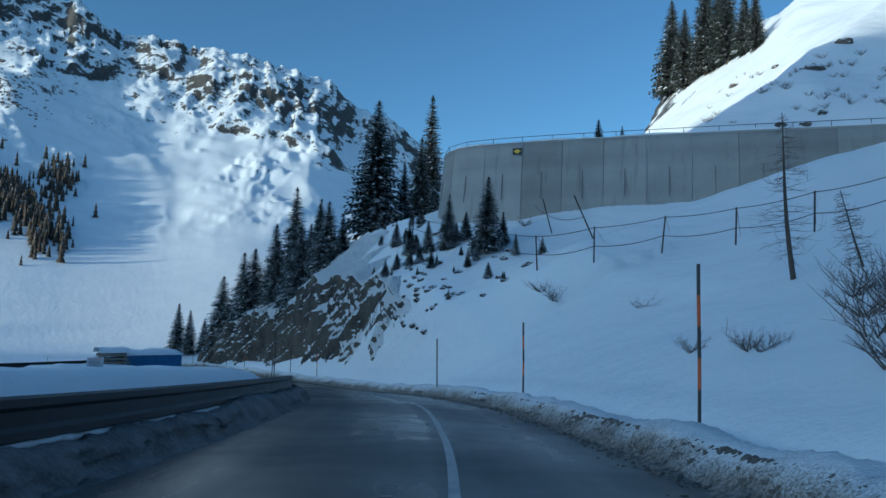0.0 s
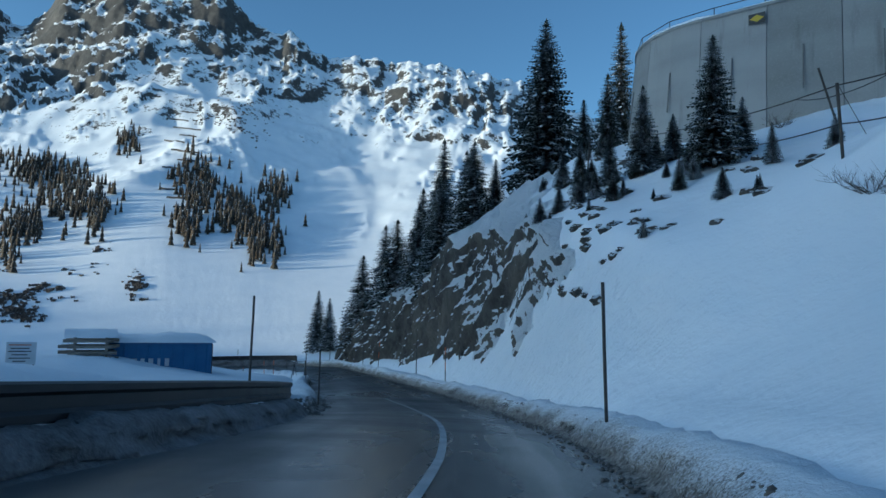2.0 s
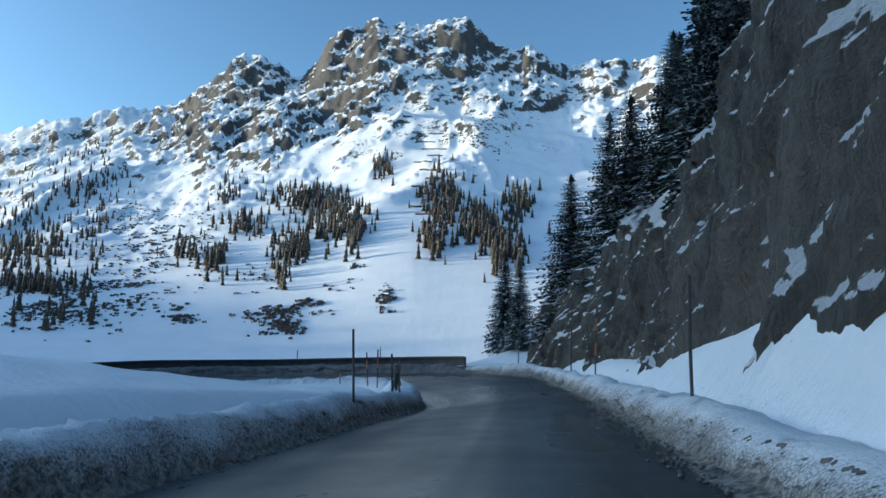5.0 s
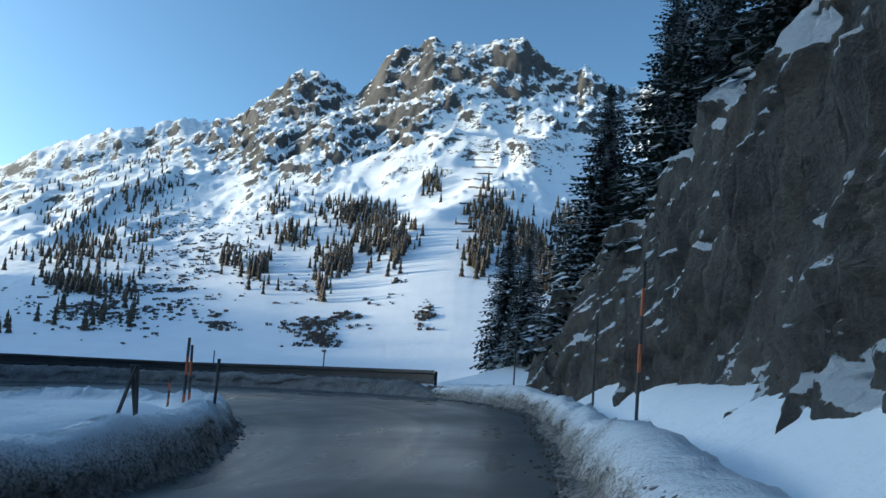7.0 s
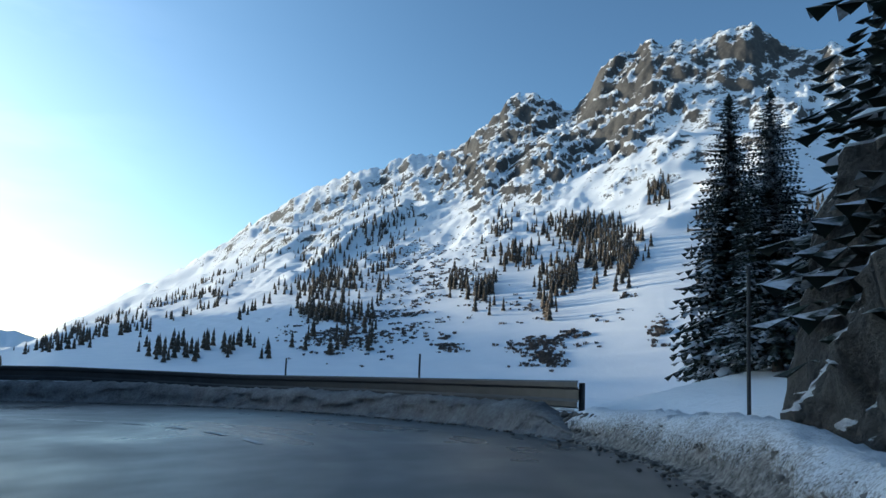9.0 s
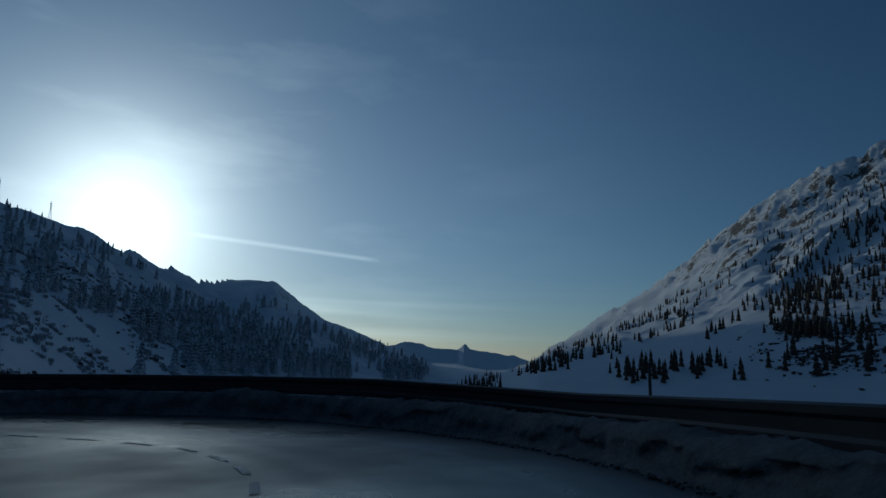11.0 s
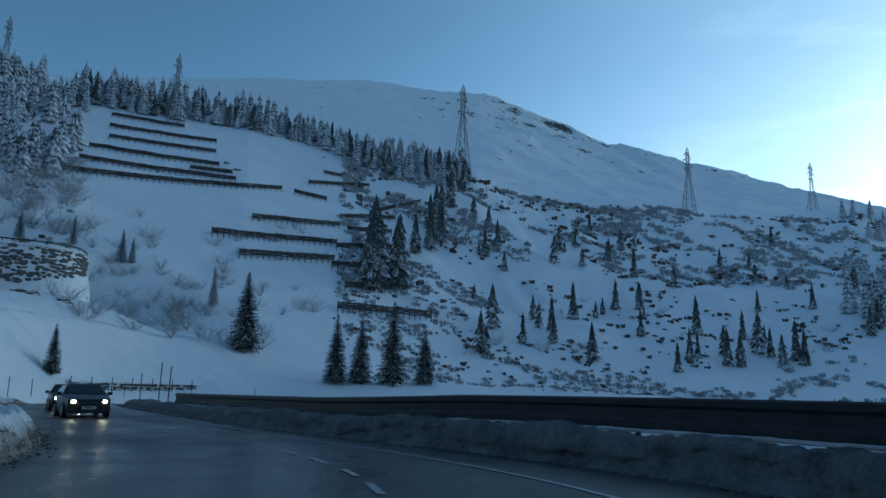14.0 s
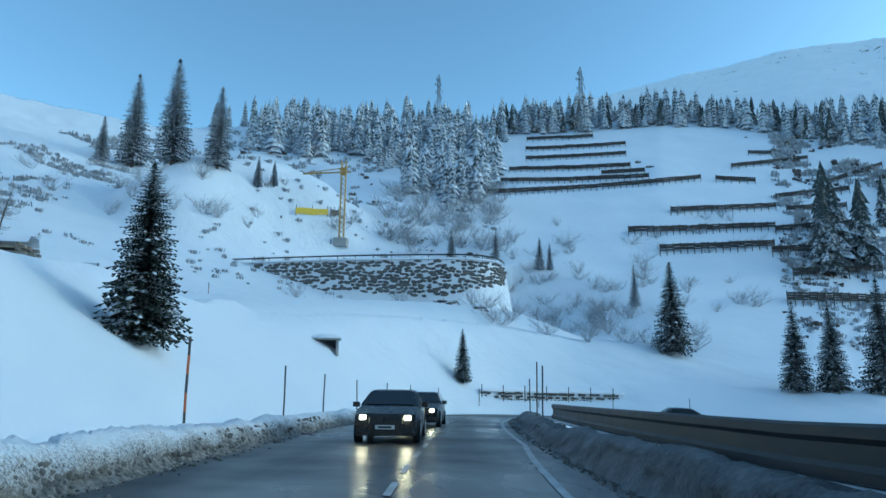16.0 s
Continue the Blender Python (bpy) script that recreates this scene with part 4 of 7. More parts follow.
def on_slope(eye, b, e, reach=(8, 900)):
    """Where the way from eye at a bearing and elevation first meets the ground."""
    r = np.geomspace(reach[0], reach[1], 500)
    x, y = eye[0] - r * math.sin(radians(b)), eye[1] + r * math.cos(radians(b))
    z = eye[2] + r * math.tan(radians(e))
    hit = np.nonzero(ground_fast(x, y) > z)[0]
    k = hit[0] if len(hit) else len(r) - 1
    return float(x[k]), float(y[k]), ground_at(x[k], y[k])


rng = random.Random(7)
EYE_EAST, EYE_WEST = (0.0, 1.0, 0.7), (-53.2, 70.2, -7.5)
EYE_LAST, EYE_BEND = (-51.0, 63.2, -7.7), (-51.2, 79.7, -7.25)


# ---- trees ----
def fir_crown(height, seed, step, per, reach, shape_pow=0.8, fine=True):
    """Drooping whorls of ragged fronds."""
    r = random.Random(seed)
    s = Shape()
    z = height * 0.06
    while z < height * 0.985:
        f = z / height
        length = reach * height * (1 - f) ** shape_pow * (0.55 + 0.45 * min(1, f / 0.12)) + 0.05 * height * 0.3
        n = max(3, int(per * (0.5 + 0.5 * (1 - f))))
        start = r.uniform(0, 6.28)
        for k in range(n):
            a = start + 2 * math.pi * (k + r.uniform(-0.3, 0.3)) / n
            ln = length * r.uniform(0.62, 1.12)
            dx, dy = math.cos(a), math.sin(a)
            droop = r.uniform(0.18, 0.42) * (1 - 0.75 * f)
            zz = z + r.uniform(-0.4, 0.4) * step
            segs = 6 if fine else 2
            wide = ln * (r.uniform(0.15, 0.25) if fine else r.uniform(0.22, 0.36))
            spine = []
            for q in range(segs + 1):
                t = q / segs
                spine.append(Vector((dx * ln * t, dy * ln * t, zz - droop * ln * t * t * 1.4 + 0.12 * ln * t**3)))
            side = Vector((-dy, dx, 0))
            verts, faces = list(spine), []
            for q in range(segs):
                t = (q + 0.6) / segs
                w = wide * (1 - 0.7 * t) * r.uniform(0.7, 1.3)
                for sg in (-1, 1):
                    tip = spine[q] * 0.35 + spine[q + 1] * 0.65 + side * sg * w + Vector((0, 0, -w * r.uniform(0.2, 0.7)))
                    verts.append(tip)
                    faces.append((q, len(verts) - 1, q + 1) if sg > 0 else (q + 1, len(verts) - 1, q))
                if fine:
                    low = spine[q] * 0.4 + spine[q + 1] * 0.6 + side * r.uniform(-0.3, 0.3) * w + Vector((0, 0, -w * r.uniform(0.6, 1.3)))
                    verts.append(low)
                    faces.append((q, q + 1, len(verts) - 1))
            s.add(verts, faces)
        z += step * r.uniform(0.75, 1.25) * (1 - 0.35 * f)
    s.add([(0.02 * height, 0, height * 0.955), (-0.01 * height, 0.017 * height, height * 0.955), (-0.01 * height, -0.017 * height, height * 0.955), (0, 0, height)], [(0, 1, 3), (1, 2, 3), (2, 0, 3)])
    return s


def tier_crown(height, seed, reach):
    """A far fir: ragged tiers that overlap."""
    r = random.Random(seed)
    s = Shape()
    n = 9
    for k in range(n):
        f = 0.05 + 0.9 * k / n
        w = reach * height * (1 - f) ** 0.8 * r.uniform(0.85, 1.15)
        m = 11
        start = r.uniform(0, 6.28)
        ring = []
        for q in range(m):
            a = start + 6.283 * q / m
            ww = w * (r.uniform(0.85, 1.2) if q % 2 else r.uniform(0.45, 0.7))
            ring.append((ww * math.cos(a), ww * math.sin(a), height * f - (0.045 * height if q % 2 else 0.0)))
        s.add(ring + [(0, 0, min(height, height * (f + 0.24)))], [(q, (q + 1) % m, m) for q in range(m)])
    return s


def fir_snow(height, seed, step, per, reach, count):
    """Pads of snow that lie on the fronds."""
    r = random.Random(seed + 500)
    s = Shape()
    for _ in range(count):
        f = r.uniform(0.06, 0.9)
        a = r.uniform(0, 6.28)
        ln = reach * height * (1 - f) ** 0.8
        t = r.uniform(0.45, 0.92)
        c = Vector((math.cos(a) * ln * t, math.sin(a) * ln * t, f * height - 0.3 * (1 - 0.75 * f) * ln * t * t * 1.2 + 0.03))
        size = max(0.07, ln * r.uniform(0.06, 0.15))
        out_, side = Vector((math.cos(a), math.sin(a), -0.45)), Vector((-math.sin(a), math.cos(a), 0))
        ring = [c + out_ * size * 1.3 * math.cos(q) + side * size * 0.7 * math.sin(q) * r.uniform(0.7, 1.2) for q in (0, 1.05, 2.1, 3.14, 4.2, 5.24)]
        s.add(ring + [c + Vector((0, 0, size * 0.42))], [(i, (i + 1) % 6, 6) for i in range(6)])
    return s


def make_fir(height, seed, mat, label, fine=True, snow=40, reach=0.2, group=""):
    root = thing("fir_tree", label, "tree", group=group)
    trunk = Shape().tube([(0, 0, -0.6), (0.02, 0.01, height * 0.3), (-0.01, 0.02, height * 0.7), (0, 0, height * 0.97)], [height * 0.018, height * 0.013, height * 0.007, 0.01], 7)
    part("trunk", trunk, M_BARK, root)
    step, per = (height / 64, 17) if fine else (height / 22, 7)
    part("crown", fir_crown(height, seed, step, per, reach) if fine else tier_crown(height, seed, reach), mat, root)
    if snow:
        part("snow_load", fir_snow(height, seed, step, per, reach, snow), M_PURESNOW, root, "clumps of fresh snow", True)["kind"] = "stuff"
    return root


NEAR_FIR = "dark green fir tree with clumps of snow on its branches"
protos = [make_fir(10.0, 11, M_FIR, NEAR_FIR, True, 90, 0.23), make_fir(10.0, 12, M_FIR, NEAR_FIR, True, 70, 0.20), make_fir(10.0, 13, M_FIR, NEAR_FIR, True, 110, 0.26)]
RIME_FIR = "rimed grey-green fir tree on a snowy hillside"
rime = [make_fir(10.0, 21, M_FIRRIME, RIME_FIR, True, 60, 0.19), make_fir(10.0, 22, M_FIRRIME, RIME_FIR, True, 40, 0.16)]
far_rime = [make_fir(10.0, 31 + k, M_FIRRIME, RIME_FIR, False, 0, w) for k, w in enumerate((0.21, 0.25, 0.18))]
used = {}


def plant(kind, x, y, height, group, z=None, spin=None, slim=1.0, label=""):
    """Put a fir on the ground: the first use of a proto is the proto itself."""
    z = ground_at(x, y) if z is None else z
    k = height / 10.0
    m = Matrix.Translation((x, y, z - 0.05)) @ Matrix.Rotation(rng.uniform(0, 6.28) if spin is None else spin, 4, "Z") @ Matrix.Diagonal((k * slim, k * slim, k, 1))
    if kind.name not in used:
        used[kind.name] = True
        kind.matrix_basis = m
        ob = kind
    else:
        ob = copy_thing(kind, Matrix.Identity(4))
        ob.matrix_basis = m
    return tagged(ob, label or "", group=group)


# firs above and behind the rock face: place and height of the tip
for n, (x, y, tip, slim) in enumerate([(-36.8, 98.1, 1.2, 1.0), (-34.6, 96.6, 0.3, 1.1), (-33.2, 98.5, -0.8, 1.0), (-29.4, 93.9, 5.1, 1.25), (-26.6, 93.4, 8.4, 1.2), (-25.0, 92.7, 8.9, 1.2), (-22.6, 94.0, 12.5, 1.0), (-19.4, 91.0, 17.2, 1.0), (-17.6, 92.5, 12.5, 1.0),
                                       (-20.6, 86.9, 9.5, 1.2), (-15.4, 86.8, 15.0, 1.0), (-12.8, 77.6, 13.2, 1.1), (-11.4, 79.5, 12.0, 1.0), (-14.6, 82.0, 13.5, 1.1), (-9.2, 93.4, 30.2, 1.0), (-5.5, 96.0, 22.0, 0.9), (-2.2, 114.0, 38.0, 0.75), (-3.6, 108.0, 29.0, 0.8), (-16.2, 79.4, 10.5, 1.15), (-17.8, 83.6, 11.5, 1.1)]):
    plant(protos[n % 3], x, y, max(3.0, tip - ground_at(x, y)), "firs above the rock face", slim=slim)
# firs and saplings on the slope below the concrete wall
for n, (x, y, tip) in enumerate([(3.8, 57.3, 12.4), (0.6, 61.3, 11.5), (2.2, 62.6, 10.2), (-1.2, 62.6, 9.2), (-3.0, 64.5, 9.4), (-4.5, 68.5, 9.8), (5.2, 58.4, 9.6), (-2.2, 71.5, 11.5)]):
    plant(protos[n % 3], x, y, min(8.5, max(1.6, tip - ground_at(x, y))), "firs below the wall", slim=1.15)
for n in range(70):
    st, lat = rng.uniform(6.9, 10.2), rng.uniform(4.5, 13)
    m_, n_, h_, z_ = along(st)
    p = m_ + n_ * (h_ + lat)
    plant(protos[n % 3], p[0], p[1], rng.uniform(0.5, 1.9), "snowy saplings on the slope", slim=rng.uniform(1.1, 1.7), label="small fir sapling weighed down by snow on the slope")
# firs on the skyline above the concrete wall
for b, e, e2 in ((341.2, 18.2, 25.2), (340.2, 18.6, 24.5), (338.6, 19.5, 26.8), (337.6, 20, 26), (335.7, 20.7, 25.2), (334.9, 21, 25.5), (343.5, 16.5, 18.2), (337, 20.2, 27)):
    x, y, z = on_slope(EYE_EAST, b, e - 0.4, (70, 400))
    r = math.hypot(x, y)
    plant(protos[rng.randrange(3)], x, y, max(3, r * (math.tan(radians(e2)) - math.tan(radians(e)))), "firs on the hill above the wall", slim=0.9)
plant(protos[0], 17.5, 77.0, 6.4, "firs on the hill above the wall")
plant(protos[1], 21.0, 80.0, 4.6, "firs on the hill above the wall")
# firs along the lower road
for k, (b, e, e2, rmax) in enumerate(((232.4, 3.2, 16.4, 24), (207.0, -0.6, 4.0, 95), (190.7, 1.6, 8.5, 120), (182.9, -1.0, 5.3, 160), (180.7, -0.9, 4.8, 160), (177.8, -1.0, 6.6, 160), (174.9, -0.8, 4.2, 160),
                                      (193.2, 5.2, 8.5, 200), (200.4, 8.1, 10.9, 260), (199.6, 8.1, 10.4, 260), (207.5, 9.3, 11.6, 260), (203.9, 9.2, 11.5, 260))):
    eye = EYE_LAST if k < 2 else EYE_WEST
    x, y, z = on_slope(eye, b, e, (18, rmax))
    r = math.hypot(x - eye[0], y - eye[1])
    h = (eye[2] + r * math.tan(radians(e2))) - z
    plant(protos[2] if k == 0 else protos[k % 2] if k < 7 else rime[k % 2], x, y, min(max(h, 3), 24), "firs beside the lower road", label="tall dark fir tree on the snowy roadside slope" if k == 0 else "")
# three tall firs over the knoll
for b, e, e2 in ((234.2, 16.0, 21.9), (231.3, 16.6, 23.4), (227.8, 16.6, 22.0), (236.4, 16.1, 19.0), (224.5, 15.5, 17.6), (223.2, 15.5, 17.3)):
    x, y, z = on_slope(EYE_LAST, b, e - 0.5, (60, 420))
    r = math.hypot(x - EYE_LAST[0], y - EYE_LAST[1])
    plant(rime[0], x, y, min(30, 1.2 * r * (math.tan(radians(e2)) - math.tan(radians(e)))), "tall firs over the knoll")


def scatter(count, b0, b1, e0, e1, heights, group, seed, keep=None, reach=(95, 1200)):
    r = random.Random(seed)
    for _ in range(count):
        b, e = r.uniform(b0, b1), None
        e = r.uniform(e0(b), e1(b))
        if keep and not keep(b, e, r):
            continue
        x, y, z = on_slope(EYE_WEST, b, e, reach)
        if math.hypot(x - EYE_WEST[0], y - EYE_WEST[1]) > reach[1] * 0.97:
            continue
        plant(far_rime[r.randrange(3)], x, y, r.uniform(*heights), group, z=z)


def forest(count, b0, b1, e0, e1, heights, label, seed, keep=None, reach=(95, 1200)):
    """A far wood whose single trees cannot be counted."""
    r = random.Random(seed)
    kinds = [tier_crown(10.0, 90 + k, w) for k, w in enumerate((0.2, 0.23, 0.18, 0.21))]
    v_, f_, o = [], [], 0
    for _ in range(count):
        b = r.uniform(b0, b1)
        e = r.uniform(e0(b), e1(b))
        if keep and not keep(b, e, r):
            continue
        x, y, z = on_slope(EYE_WEST, b, e, reach)
        if math.hypot(x - EYE_WEST[0], y - EYE_WEST[1]) > reach[1] * 0.97:
            continue
        s = kinds[r.randrange(4)]
        a, h = r.uniform(0, 6.28), r.uniform(*heights) / 10
        p = np.array(s.v) * h
        v_.append(np.stack([x + p[:, 0] * math.cos(a) - p[:, 1] * math.sin(a), y + p[:, 0] * math.sin(a) + p[:, 1] * math.cos(a), z - 0.3 + p[:, 2]], 1))
        f_.append(np.array(s.f) + o)
        o += len(p)
    return tagged(mesh_object("fir_forest", np.vstack(v_), np.vstack(f_), M_FIRRIME, smooth_shade=False), label, "forest", kind="stuff")


shoulder = lambda b: float(np.interp(b, HILL[:, 0], HILL[:, 1]))
bars_free = lambda b, e, r: not (177 < b < 204 and 4.5 < e < 18.5 and not (b < 181 and r.random() < 0.5))
tree_foot = lambda b: float(np.interp(b, [171, 178, 181, 184.5, 190, 203, 205, 228], [15.2, 16.4, 17.2, 18.6, 19.4, 19.5, 17.5, 17.0]))
scatter(80, 171, 204, lambda b: tree_foot(b), lambda b: shoulder(b) + 0.15, (8, 16), "firs along the hill crest", 3)
forest(420, 171, 228, tree_foot, lambda b: shoulder(b) + 0.2, (9, 19), "rimed fir forest along the hill crest", 33, lambda b, e, r: r.random() < np.interp(b, [171, 173.5, 214, 220, 228], [0.35, 0.9, 0.9, 0.5, 0.3]))
forest(330, 202.5, 224, lambda b: float(np.interp(b, [202.5, 206, 210, 214, 223], [13.5, 12.5, 13.5, 16.5, 17.5])), lambda b: shoulder(b) - 0.4, (8, 17), "rimed fir forest above the gully", 4,
       lambda b, e, r: b > 203.2 + 0.35 * (20 - e) * max(0.0, 1 - abs(e - 15) / 6) + r.gauss(0, 0.5) and fbm(np.array([b / 3.0]), np.array([e / 2.0]), 3, 9)[0] > -0.1 - 0.06 * (e - 15))
scatter(34, 171.5, 180, lambda b: 7, lambda b: 16, (12, 21), "firs beside the snow barriers", 5, lambda b, e, r: abs(b - (171.5 + (16.5 - e) * 0.85)) < 2.6)
scatter(84, 130, 172, lambda b: 0.6, lambda b: shoulder(b) - 2.5, (5, 13), "firs scattered on the open slope", 6)
forest(900, 99, 122, lambda b: -2.2, lambda b: max(-1.5, 0.72 * shoulder(b)), (14, 27), "dark fir forest on the lower western slopes", 18, lambda b, e, r: fbm(np.array([b / 4.0]), np.array([e / 1.2]), 3, 12)[0] > -0.15, (300, 2750))
forest(560, 116, 142, lambda b: shoulder(b) * 0.35, lambda b: shoulder(b) + 0.1, (9, 17), "dark fir forest along the western crest", 8, lambda b, e, r: e > shoulder(b) - 0.5 or fbm(np.array([b / 5.0]), np.array([e / 1.5]), 3, 10)[0] > -0.05)


# ---- far woods on the massif ----
EYE_NORTH = (-10.5, 56.4, -4.2)
# clumps: bearing, elevation, breadth, height, trees
WOOD = [(69.3, 5.3, 2.9, 2.9, 60), (65.0, 9.8, 3.3, 1.9, 45), (68.4, 2.1, 2.9, 0.7, 30), (55.8, 4.8, 1.2, 1.7, 20), (54.0, 7.4, 1.9, 1.0, 25), (48.9, 9.7, 3.8, 1.4, 80), (46.7, 7.9, 2.9, 1.9, 60)]
WOOD += [(49.4, 5.9, 1.0, 1.4, 22), (50.8, 5.0, 1.0, 1.9, 20), (45.1, 7.0, 0.7, 1.9, 20), (42.6, 12.7, 1.0, 1.2, 14), (37.7, 10.0, 1.9, 2.4, 60), (38.2, 6.7, 1.2, 1.4, 30), (34.3, 8.1, 2.4, 2.1, 60)]
WOOD += [(31.0, 9.6, 1.4, 1.4, 25), (32.0, 5.8, 1.9, 1.7, 40), (58.2, 5.1, 1.2, 1.0, 12), (64.3, 6.9, 0.7, 0.7, 5), (55.4, 10.4, 1.2, 1.9, 15)]
# patches of dwarf pine: bearing, elevation, breadth, height
PINES = [(51.5, 1.5, 2.4, 1.9), (45.2, 4.4, 1.0, 1.0), (47.9, 1.8, 1.9, 1.2), (50.3, -0.5, 1.4, 0.7), (58.3, 0.3, 1.2, 0.7), (62.5, 2.3, 2.9, 1.4), (66.9, 0.9, 4.3, 1.7), (60.7, 6.3, 5.7, 2.9), (42.3, 1.9, 0.7, 1.0), (33.9, 15.6, 1.9, 1.4), (36.8, 15.6, 1.4, 1.0)]
def woods():
    r = random.Random(77)
    s_v, s_f = [], []
    base = Shape()
    for k in range(3):
        z0, z1, w = (0.04, 0.5, 0.2), (0.3, 0.76, 0.15), (0.58, 1.0, 0.10)
        lo, hi, wd = (z0, z1, w)[k]
        ring = [(wd * math.cos(a) * q, wd * math.sin(a) * q, lo + 0.02 * q) for a, q in ((i * 0.785, 1.0 if i % 2 else 0.72) for i in range(8))]
        base.add(ring + [(0, 0, hi)], [(i, (i + 1) % 8, 8) for i in range(8)])
    bv, bf = np.array(base.v), np.array(base.f)

    where = []
    for b, e, sb, se, count in WOOD:
        for _ in range(int(count * 2.6)):
            x, y, z = on_slope(EYE_NORTH, b + r.gauss(0, 0.5) * sb, e + r.gauss(0, 0.5) * se, (330, 1500))
            if math.hypot(x, y) < 1450:
                where.append((x, y))
    for _ in range(1500):
        b, d = r.uniform(64, 95), r.uniform(480, 1700)
        if fbm(np.array([b / 3.0]), np.array([d / 170.0]), 3, 5)[0] > 0.02:
            where.append((MC[0] - d * math.sin(radians(b)), MC[1] + d * math.cos(radians(b))))
    zs = ground_many(where)
    for n, ((x, y), z) in enumerate(zip(where, zs)):
        h = r.uniform(8, 17)
        a = r.uniform(0, 6.28)
        c, q = math.cos(a), math.sin(a)
        p = bv * (h * r.uniform(0.75, 1.1), h * r.uniform(0.75, 1.1), h)
        s_v.append(np.stack([x + p[:, 0] * c - p[:, 1] * q, y + p[:, 0] * q + p[:, 1] * c, z - 0.5 + p[:, 2]], 1))
        s_f.append(bf + n * len(bv))
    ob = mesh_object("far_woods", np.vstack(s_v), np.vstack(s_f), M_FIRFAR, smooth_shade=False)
    tagged(ob, "brown-green conifer woods with warm sunlight painted in on the far mountain spurs", "woods", kind="stuff")


woods()


# ---- rock face above the inside of the road ----
def rock_face():
    rows, n_up = [], 100
    ends_ = (6.9, 12.45)
    run_dir = np.gradient(edge_out, axis=0)
    run_dir = run_dir / np.linalg.norm(run_dir, axis=1)[:, None]
    for st in np.linspace(*ends_, 360):
        high = np.interp(st, [6.9, 7.2, 8.0, 8.6, 9.2, 9.5, 9.8, 10.1, 10.4, 10.8, 11.3, 11.7, 12.0, 12.2, 12.35, 12.45], [4.6, 6.2, 8.8, 10.0, 10.0, 9.3, 8.3, 7.4, 6.5, 6.8, 7.0, 6.3, 5.2, 4.0, 2.3, 0.4])
        high = high * (1 + 0.05 * math.sin(st * 6.1) * math.sin(st * 2.7 + 1) + 0.05 * math.sin(st * 17))
        foot = np.interp(st, [6.9, 7.2, 7.6, 8.4, 9, 9.6, 10.9, 11.3, 12, 12.45], [3.2, 2.4, 2.15, 2.0, 2.05, 2.1, 2.2, 2.0, 1.8, 1.8]) + 0.2 * math.sin(st * 5.3) * math.sin(st * 2.1)
        back = np.interp(st, [6.9, 7.2, 8.6, 9.2, 10, 10.5, 11.3, 12, 12.45], [4.4, 3.8, 4.0, 3.3, 3.1, 3.3, 3.4, 2.7, 2.2]) - foot
        rise = np.interp(st, [6.9, 7.5, 9, 10, 11, 11.6, 12.1, 12.45], [1.0, 1.2, 4.5, 7.8, 6.5, 2.6, 0.6, 0.2])
        low = -0.3
        row = []
        for v in np.linspace(0, 1.5, n_up):
            t = min(v, 1.0)
            over = max(0.0, v - 1.0) * 2
            off = foot + back * t**1.05 + over * 7.5
            z = edge_level(st, 1) + low + (high - low) * t + over * rise
            row.append((st, v, off, z))
        rows.append(row)
    flat = np.array([q for row in rows for q in row])
    st, v, off, z = flat.T
    m_x, m_y, a_x, a_y = (np.interp(st, STATION, q) for q in (edge_out[:, 0], edge_out[:, 1], run_dir[:, 1], -run_dir[:, 0]))
    x, y = m_x + a_x * off, m_y + a_y * off
    run = st * 10.2
    # the strata dip along the road: long beds, broken across
    bed, strike = 0.62 * run + 0.78 * z, 0.78 * run - 0.62 * z
    crag = 1.1 * (ridged(bed / 4.6, strike / 11, 3, 201) - 0.55) + 0.9 * (ridged(bed / 1.7, strike / 5.0, 4, 203, 0.6) - 0.5) + 0.7 * (ridged(run / 2.3, z / 6.0, 3, 209) - 0.55) + 0.4 * (ridged(run / 0.6 + z * 0.3, z / 0.9, 4, 205) - 0.5)
    ledge = 0.5 * (np.abs((bed * 0.4 + 0.8 * fbm(run / 4, z / 4, 3, 207)) % 1.0 - 0.5) - 0.25)
    amount = np.where(v < 1, 0.4 + 0.6 * smooth(v, 0, 0.12), 1 - 0.6 * smooth(v, 1, 1.4)) * (0.5 + 0.5 * smooth(st, ends_[0] - 0.2, 7.4)) * (1 - 0.5 * smooth(st, 12.25, 12.45))
    # blocks: flat faces that step in and out
    block = np.round(2.6 * fbm(bed / 3.4, strike / 4.6, 2, 211)) / 2.6 + 0.5 * np.round(3.0 * fbm(run / 1.5, z / 2.1, 2, 213)) / 3.0
    push = (0.6 * (crag + ledge - 0.15) + 0.55 * block) * amount
    # snow fills the beds where the face eases back
    push = push * np.interp(st, [6.75, 8.2, 9.0], [0.75, 0.9, 1.0])
    x, y = x - a_x * push, y - a_y * push
    # the near end sinks under the snow of the slope
    z = z + 0.3 * crag * amount * (v > 0.05) - 3.4 * (1 - smooth(st, 6.9, 7.9))
    ease = np.interp(st, [6.9, 7.3, 7.7, 8.1, 8.6, 9.2, 10, 12.5], [1.1, 1.0, 0.95, 0.8, 0.58, 0.36, 0.2, 0.1]) + 0.4 * smooth(v, 0.75, 1.05)
    rock = mesh_object("rock_outcrop", np.stack([x, y, z], 1), grid_faces(360, n_up), M_ROCK, smooth_shade=False, uv=np.stack([ease, v], 1))
    tagged(rock, "dark grey-brown schist cliff with snow on its ledges", "rock", kind="structure")


rock_face()


